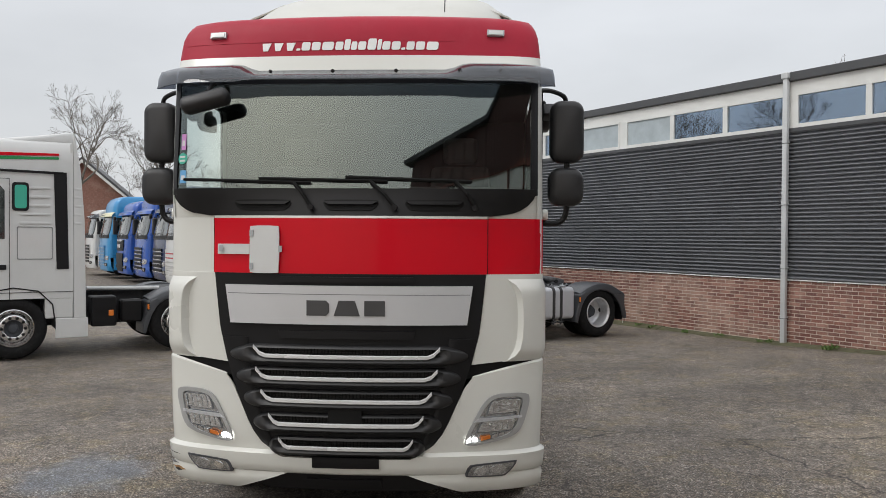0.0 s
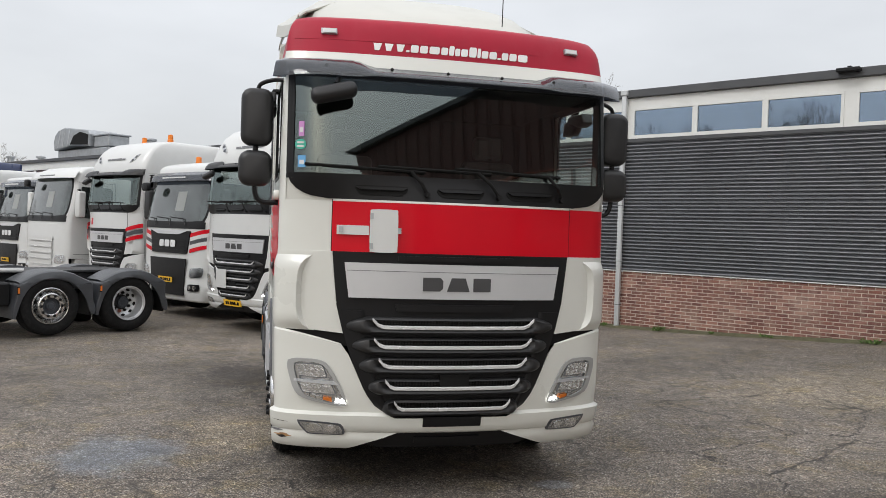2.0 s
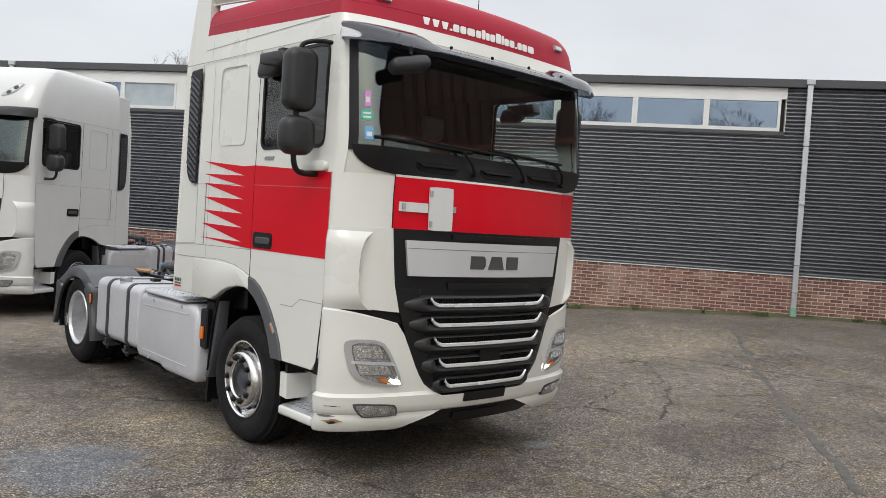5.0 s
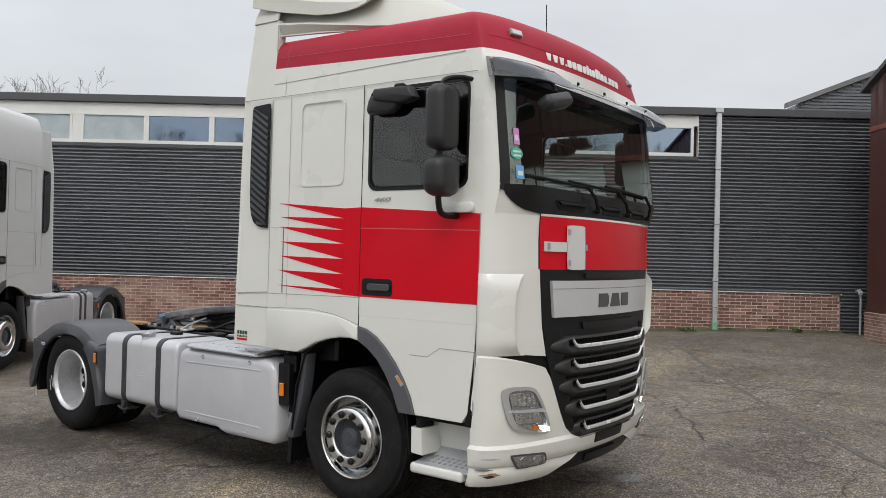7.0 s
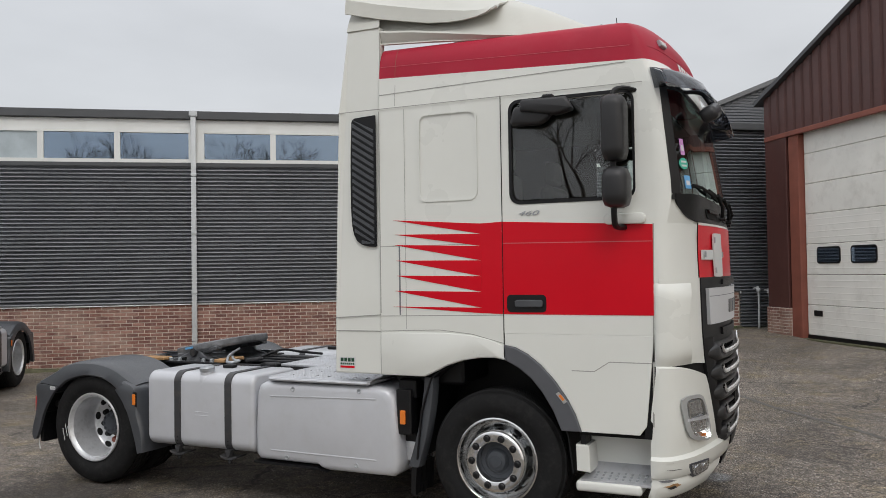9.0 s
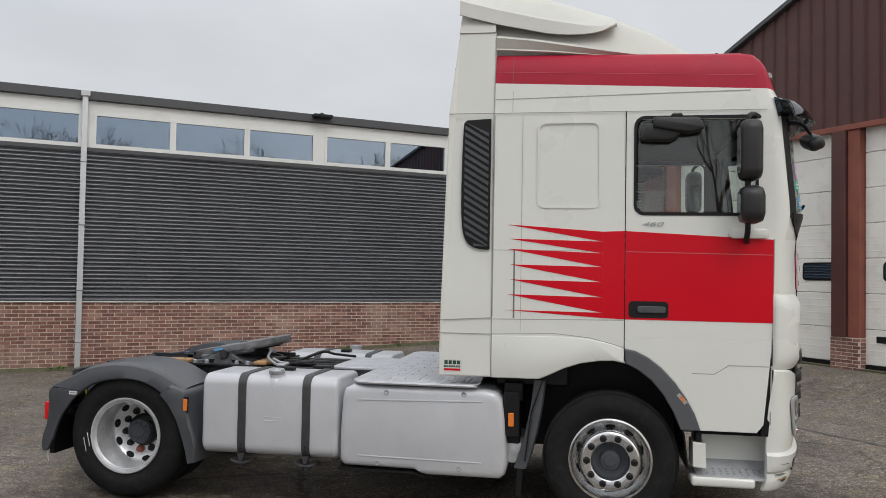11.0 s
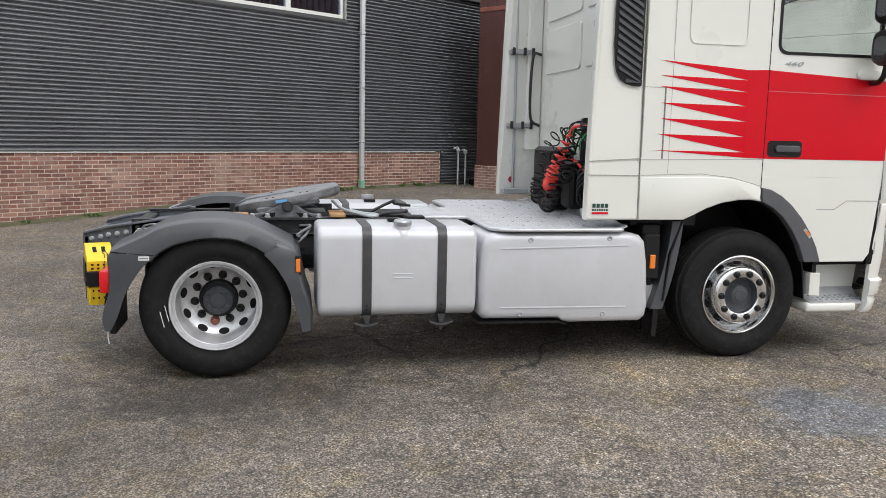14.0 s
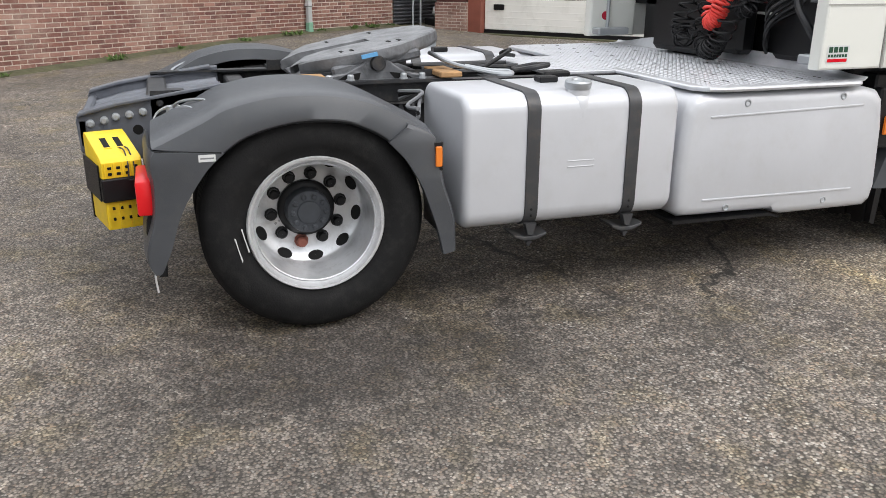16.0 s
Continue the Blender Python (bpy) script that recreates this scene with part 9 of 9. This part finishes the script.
# tar seam across the yard
def tar_seam(p, q, wd, seed):
    rng = random.Random(seed)
    a, b = Vector(p), Vector(q)
    d = (b - a).normalized()
    nn = Vector((-d.y, d.x))
    rows = []
    n = 60
    for i in range(n + 1):
        c = a + (b - a) * i / n + nn * 0.05 * noise.noise(Vector((i * 0.23, seed, 0)))
        h = wd * (0.75 + 0.5 * rng.random())
        e0, e1 = c - nn * h / 2, c + nn * h / 2
        rows.append([(e0.x, e0.y, ground_z(e0.x, e0.y) + 0.005), (e1.x, e1.y, ground_z(e1.x, e1.y) + 0.005)])
    return rows


tagged(part("tar_seam", loft(tar_seam((8.1, 7.95), (1.1, 3.12), 0.075, 2)), M_TAR), "dark tar-filled seam across the asphalt", "seam", kind="structure")

# ---- far wall section, roof gear, trees ----
far = thing("wall_far", WALL_M, "lower continuation of the clad wall behind the parked trucks", "wall", kind="structure")
FS0, FS1 = -62.0, S0 - 0.02
part("cladding", corrugated(FS0, FS1, 1.0, 3.6, -0.03), M_CLAD, far)
part("brick_base", box(FS0, FS1, -0.01, 0.2, -0.2, 1.0), M_BRICK, far)
part("backing_wall", box(FS0, FS1, 0.05, 0.3, 1.0, 4.5), M_MORTAR, far)
part("fascia", box(FS0, FS1, 0.0, 0.045, 4.22, 4.5), M_FASCIA, far)
part("roof_edge", box(FS0, FS1, -0.1, 0.4, 4.5, 4.64, 0.01), M_ROOFEDGE, far)
part("roof_deck", box(FS0, FS1, 0.4, 14, 4.4, 4.58), M_ROOFGREY, far)
x = FS0
while x < FS1 - 1.5:
    wr = new("window")
    wr.parent = far
    part("window_frame", ring_prism([(x, 3.6), (x + 1.45, 3.6), (x + 1.45, 4.22), (x, 4.22)], [(x + 0.06, 3.67), (x + 1.39, 3.67), (x + 1.39, 4.16), (x + 0.06, 4.16)], "y", -0.02, 0.045), M_FASCIA, wr)
    part("pane", box(x + 0.06, x + 1.39, 0.0, 0.012, 3.67, 4.16), M_WALLGLASS, wr)
    x += 1.5

hv = thing("roof_ventilation_unit", WALL_M @ Matrix.Translation((-30.0, 2.3, 4.58)), "galvanised ventilation unit with a wide duct on the roof", "ventilation unit")
part("base_frame", box(-2.3, 2.9, -0.5, 0.7, -0.02, 0.72, 0.03), M_GALV, hv)
elbow = [(-2.3, 0.72), (-2.4, 1.1), (-2.25, 1.45), (-1.9, 1.68), (-1.2, 1.80), (1.3, 1.55), (1.45, 1.35), (1.35, 0.80), (-0.6, 0.90)]
dk = part("duct", prism(elbow, "y", -0.7, 0.7, 0.05), M_GALV, hv)
part("mouth", prism([(-0.55, 0.94), (1.28, 0.86), (1.34, 1.33), (0.5, 1.50), (-0.2, 1.35)], "y", -0.712, -0.70), M_INK, dk)
for k in range(3):
    part("seam", prism([(-1.9 + 0.5 * k, 0.85), (-1.86 + 0.5 * k, 0.85), (-1.56 + 0.5 * k, 1.72), (-1.60 + 0.5 * k, 1.72)], "y", -0.71, -0.70), M_PIPE, dk)
part("side_box", box(1.5, 2.9, -0.5, 0.5, 0.75, 1.25, 0.03), M_GALV, hv)
part("side_box_lid", box(1.4, 3.0, -0.55, 0.55, 1.25, 1.33, 0.02), M_GALV, hv)
for sx, hh in ((-24.6, 0.95), (-40.0, 0.75), (-36.0, 0.6)):
    ch = thing("roof_chimney", WALL_M @ Matrix.Translation((sx, 2.5, 4.55)), "small metal roof vent with cap", "vent", "roof vents")
    pipe = part("pipe", lathe([(0.16, 0.0), (0.16, hh)], 16), M_GALV, ch, smooth=True)
    pipe.data.transform(Matrix.Rotation(radians(-90), 4, "Y"))
    cp = part("cap", lathe([(0.24, hh), (0.24, hh + 0.08), (0.0005, hh + 0.14)], 16), M_GALV, ch, smooth=True)
    cp.data.transform(Matrix.Rotation(radians(-90), 4, "Y"))

hs = thing("house", pose(-27.5, 54.5, 0, 0, 0, 20), "brown brick house with dark pitched roof behind the yard", "house")
part("wall", prism([(-4, 0), (4, 0), (4, 3.2), (0, 6.6), (-4, 3.2)], "y", -5, 5), M_BRICK, hs)
for s in (-1, 1):
    part("roof", prism([(s * 4.4, 2.8), (0.0, 6.62), (0.0, 6.82), (s * 4.4, 3.0)], "y", -5.4, 5.4), M_ROOFEDGE, hs)
    part("barge_board", prism([(s * 4.4, 2.85), (0.0, 6.65), (0.0, 6.45), (s * 4.4, 2.65)], "y", -5.45, -5.405), M_FASCIA, hs)


def grow(seed, height, spread, depth=8):
    """A bare tree: trunk, limbs and fine twigs. Returns the trunk mesh and the crown mesh."""
    rng = random.Random(seed)
    wood, twigs = bmesh.new(), bmesh.new()

    def branch(p, d, length, r, level):
        pts = [p]
        q, dd = p, d
        n = 3 if level < 3 else 2
        for i in range(n):
            dd = (dd + Vector((rng.uniform(-1, 1), rng.uniform(-1, 1), rng.uniform(-0.3, 0.6))) * 0.14).normalized()
            q = q + dd * length / n
            pts.append(q)
        r = max(r, 0.006)
        tube(pts, r, 6 if level < 2 else (4 if level < 4 else 3), wood if level < 2 else twigs, max(r * 0.62, 0.004))
        if level >= depth:
            return
        k = rng.choice((2, 3)) if level < depth - 1 else 3
        for i in range(k):
            a = rng.uniform(0, math.tau)
            ang = radians(rng.uniform(16, 42) * spread)
            e = dd.orthogonal().normalized()
            f = dd.cross(e)
            nd = (dd * math.cos(ang) + (e * math.cos(a) + f * math.sin(a)) * math.sin(ang) + Vector((0, 0, 0.10))).normalized()
            start = pts[-1] if i < 2 else (pts[-2] if i == 2 else pts[-2].lerp(pts[-1], 0.5))
            branch(start, nd, length * rng.uniform(0.62, 0.84), r * rng.uniform(0.5, 0.64), level + 1)

    branch(Vector((0, 0, -0.1)), Vector((0, 0, 1)), height * 0.25, height * 0.017, 0)
    return wood, twigs


tree_kinds = []
for seed, spread in ((3, 1.0), (11, 1.15), (27, 0.9)):
    t0 = thing("bare_tree", pose(0, 0, 0), "leafless tree with fine bare twigs in winter", "tree", "bare trees")
    w_, c_ = grow(seed, 10.0, spread)
    part("trunk", w_, M_BARK, t0, smooth=True)
    part("crown", c_, M_BARK, t0)
    tree_kinds.append(t0)
# the three in plain view stand with the middle of the crown at x, y and reach the height given
for src, (x, y, top) in zip(tree_kinds, ((16.3, 46.8, 11.5), (-22.6, 45.0, 10.2), (-20.5, 48.7, 8.7))):
    cr = np.array([v.co for o in src.children if o.name.startswith("crown") for v in o.data.vertices])
    k = top / cr[:, 2].max()
    src.matrix_basis = pose(x - k * cr[:, 0].mean(), y - k * cr[:, 1].mean(), 0) @ Matrix.Scale(k, 4)
SPOTS = [(-31.0, 52.5, 0.95, 200), (-24.5, 56.0, 0.85, 300), (-18.5, 56.0, 0.8, 20), (-28.5, 60.0, 1.05, 70), (-37.0, 56.0, 1.0, 150), (-35.5, 47.0, 0.9, 250),
         (-40, 22, 1.52, 10), (-38, 15, 1.52, 80), (-40, 8, 1.29, 120), (-37, 1, 1.44, 200), (-38, -6, 1.37, 300), (-35, -13, 1.52, 30), (-31, -19, 1.29, 60), (-26, -24, 1.52, 140), (-20, -29, 1.37, 220), (-13, -33, 1.44, 270), (-42, 30, 1.37, 350)]
for i, (x, y, k, a) in enumerate(SPOTS):
    o = copy_thing(tree_kinds[i % 3], pose(x, y, 0, 0, 0, a))
    o.scale = (k, k, k)

# ---- odds and ends by the corner ----
def at_wall(s, y):
    w = WALL_M @ Vector((s, y, 0))
    return w.x, w.y, ground_z(w.x, w.y)


for i, (s, h) in enumerate(((12.35, 0.85), (12.62, 0.8))):
    x, y, z = at_wall(s, -0.35)
    sp = thing("standpipe", pose(x, y, z), "thin grey standpipe with a bent top", "standpipe", "standpipes")
    part("pipe", tube(curve_pts([(0, 0, -0.02), (0, 0, h), (0.03, 0.05, h + 0.06), (0.08, 0.1, h + 0.05)]), 0.022), M_PIPE, sp, smooth=True)
    part("head", box(-0.045, 0.045, -0.045, 0.045, h - 0.02, h + 0.06, 0.012), M_PIPE, sp)
x, y, z = at_wall(12.95, -0.7)
bag = thing("plastic_bag", pose(x, y, z), "crumpled white plastic bag on a dark board", "bag")
rng = random.Random(8)
bb = bmesh.new()
bmesh.ops.create_icosphere(bb, subdivisions=3, radius=0.2)
for v in bb.verts:
    v.co *= 1 + 0.35 * noise.noise(v.co * 9)
    v.co.z = v.co.z * 0.8 + 0.30
part("bag", bb, M_PUREWHITE, bag)
part("board", box(-0.45, 0.35, -0.12, 0.3, 0.0, 0.14, 0.01), M_INK, bag)

def weed(m, seed):
    rng = random.Random(seed)
    wd = bmesh.new()
    for i in range(46):
        a, l = rng.uniform(0, math.tau), rng.uniform(0.03, 0.10)
        p = Vector((rng.uniform(-0.14, 0.14), rng.uniform(-0.06, 0.06), 0))
        d = Vector((math.cos(a) * 0.6, math.sin(a) * 0.6, rng.uniform(0.5, 1.3))).normalized()
        e = d.cross(Vector((0, 0, 1))).normalized() * rng.uniform(0.006, 0.016)
        q = p + d * l * 0.6
        r = q + (d + Vector((0, 0, -0.5))).normalized() * l * 0.4
        vs = [wd.verts.new(c) for c in (p - e * 0.4, p + e * 0.4, q + e, r, q - e)]
        wd.faces.new(vs)
    t = thing("weed_tuft", m, "small green weed tuft at the foot of the wall", "weed", "weeds along the wall")
    part("leaves", wd, M_GRASS, t)
    return t


for i, s in enumerate((-3.6, -3.2, -2.2, -1.4, -0.3, 1.1, 2.2, 3.3, 5.1, 6.4, 7.7, 8.8, 9.7, 10.6, 11.1, 11.8)):
    x, y, z = at_wall(s, -0.14 - 0.06 * (i % 3))
    k = (0.8, 1.0, 1.3)[i % 3] if s > -1 else 0.9
    weed(pose(x, y, z + 0.02, 0, 0, i * 40) @ Matrix.Scale(k, 4), i)

# ---- bricks of the wall, laid in running bond, and pebbles ----
def brick_mesh(l, h, d):
    b = box(0, l, -d, 0.004, 0, h, 0.004)
    me = bpy.data.meshes.new("brick")
    b.to_mesh(me)
    b.free()
    me.materials.append(M_BRICK)
    return me


COURSE, BL, BH = 0.0695, 0.213, 0.0545
me_full = brick_mesh(BL, BH, 0.006)
rest = bmesh.new()
rng = random.Random(21)
courses = int((BRICK_TOP + 0.15) / COURSE)
single = 0
for c in range(courses):
    z = BRICK_TOP - 0.014 - (c + 1) * COURSE + 0.006
    s = S0 + (0.115 if c % 2 else 0.0)
    while s < BRICK_END - 0.02:
        w = WALL_M @ Vector((s, 0, 0))
        l = min(BL, BRICK_END - 0.01 - s)
        if z + BH > ground_z(w.x, w.y) - 0.02 and l > 0.05:
            jx, jy = rng.uniform(-0.002, 0.002), rng.uniform(-0.002, 0.002)
            if 9.6 < s < 12.2 and l > 0.2 and single < 300:
                o = new("brick", me_full)
                o.parent = wall_root
                o.matrix_basis = Matrix.Translation((s, jy, z + jx))
                single += 1
            else:
                box(s, s + l, -0.006 + jy, 0.004, z + jx, z + BH + jx, bm=rest)
        s += BL + 0.0145
ro = part("brick_courses", rest, M_BRICK, wall_root, "weathered red bricks in running bond")
ro["kind"] = "stuff"

pb = bmesh.new()
for i in range(900):
    x, y = rng.uniform(-9, 3), rng.uniform(1, 13)
    r = rng.uniform(0.003, 0.009) * (1.6 if rng.random() < 0.06 else 1)
    z = ground_z(x, y)
    vs = [pb.verts.new((x + r * dx * rng.uniform(0.7, 1.3), y + r * dy * rng.uniform(0.7, 1.3), z + r * dz)) for dx, dy, dz in ((1, 0, 0), (0, 1, 0), (-1, 0, 0), (0, -1, 0), (0, 0, 0.8))]
    for a in range(4):
        pb.faces.new((vs[a], vs[(a + 1) % 4], vs[4]))
tagged(part("loose_stones", pb, M_GRIT), "scattered small pale stones on the asphalt", "stones", kind="stuff")
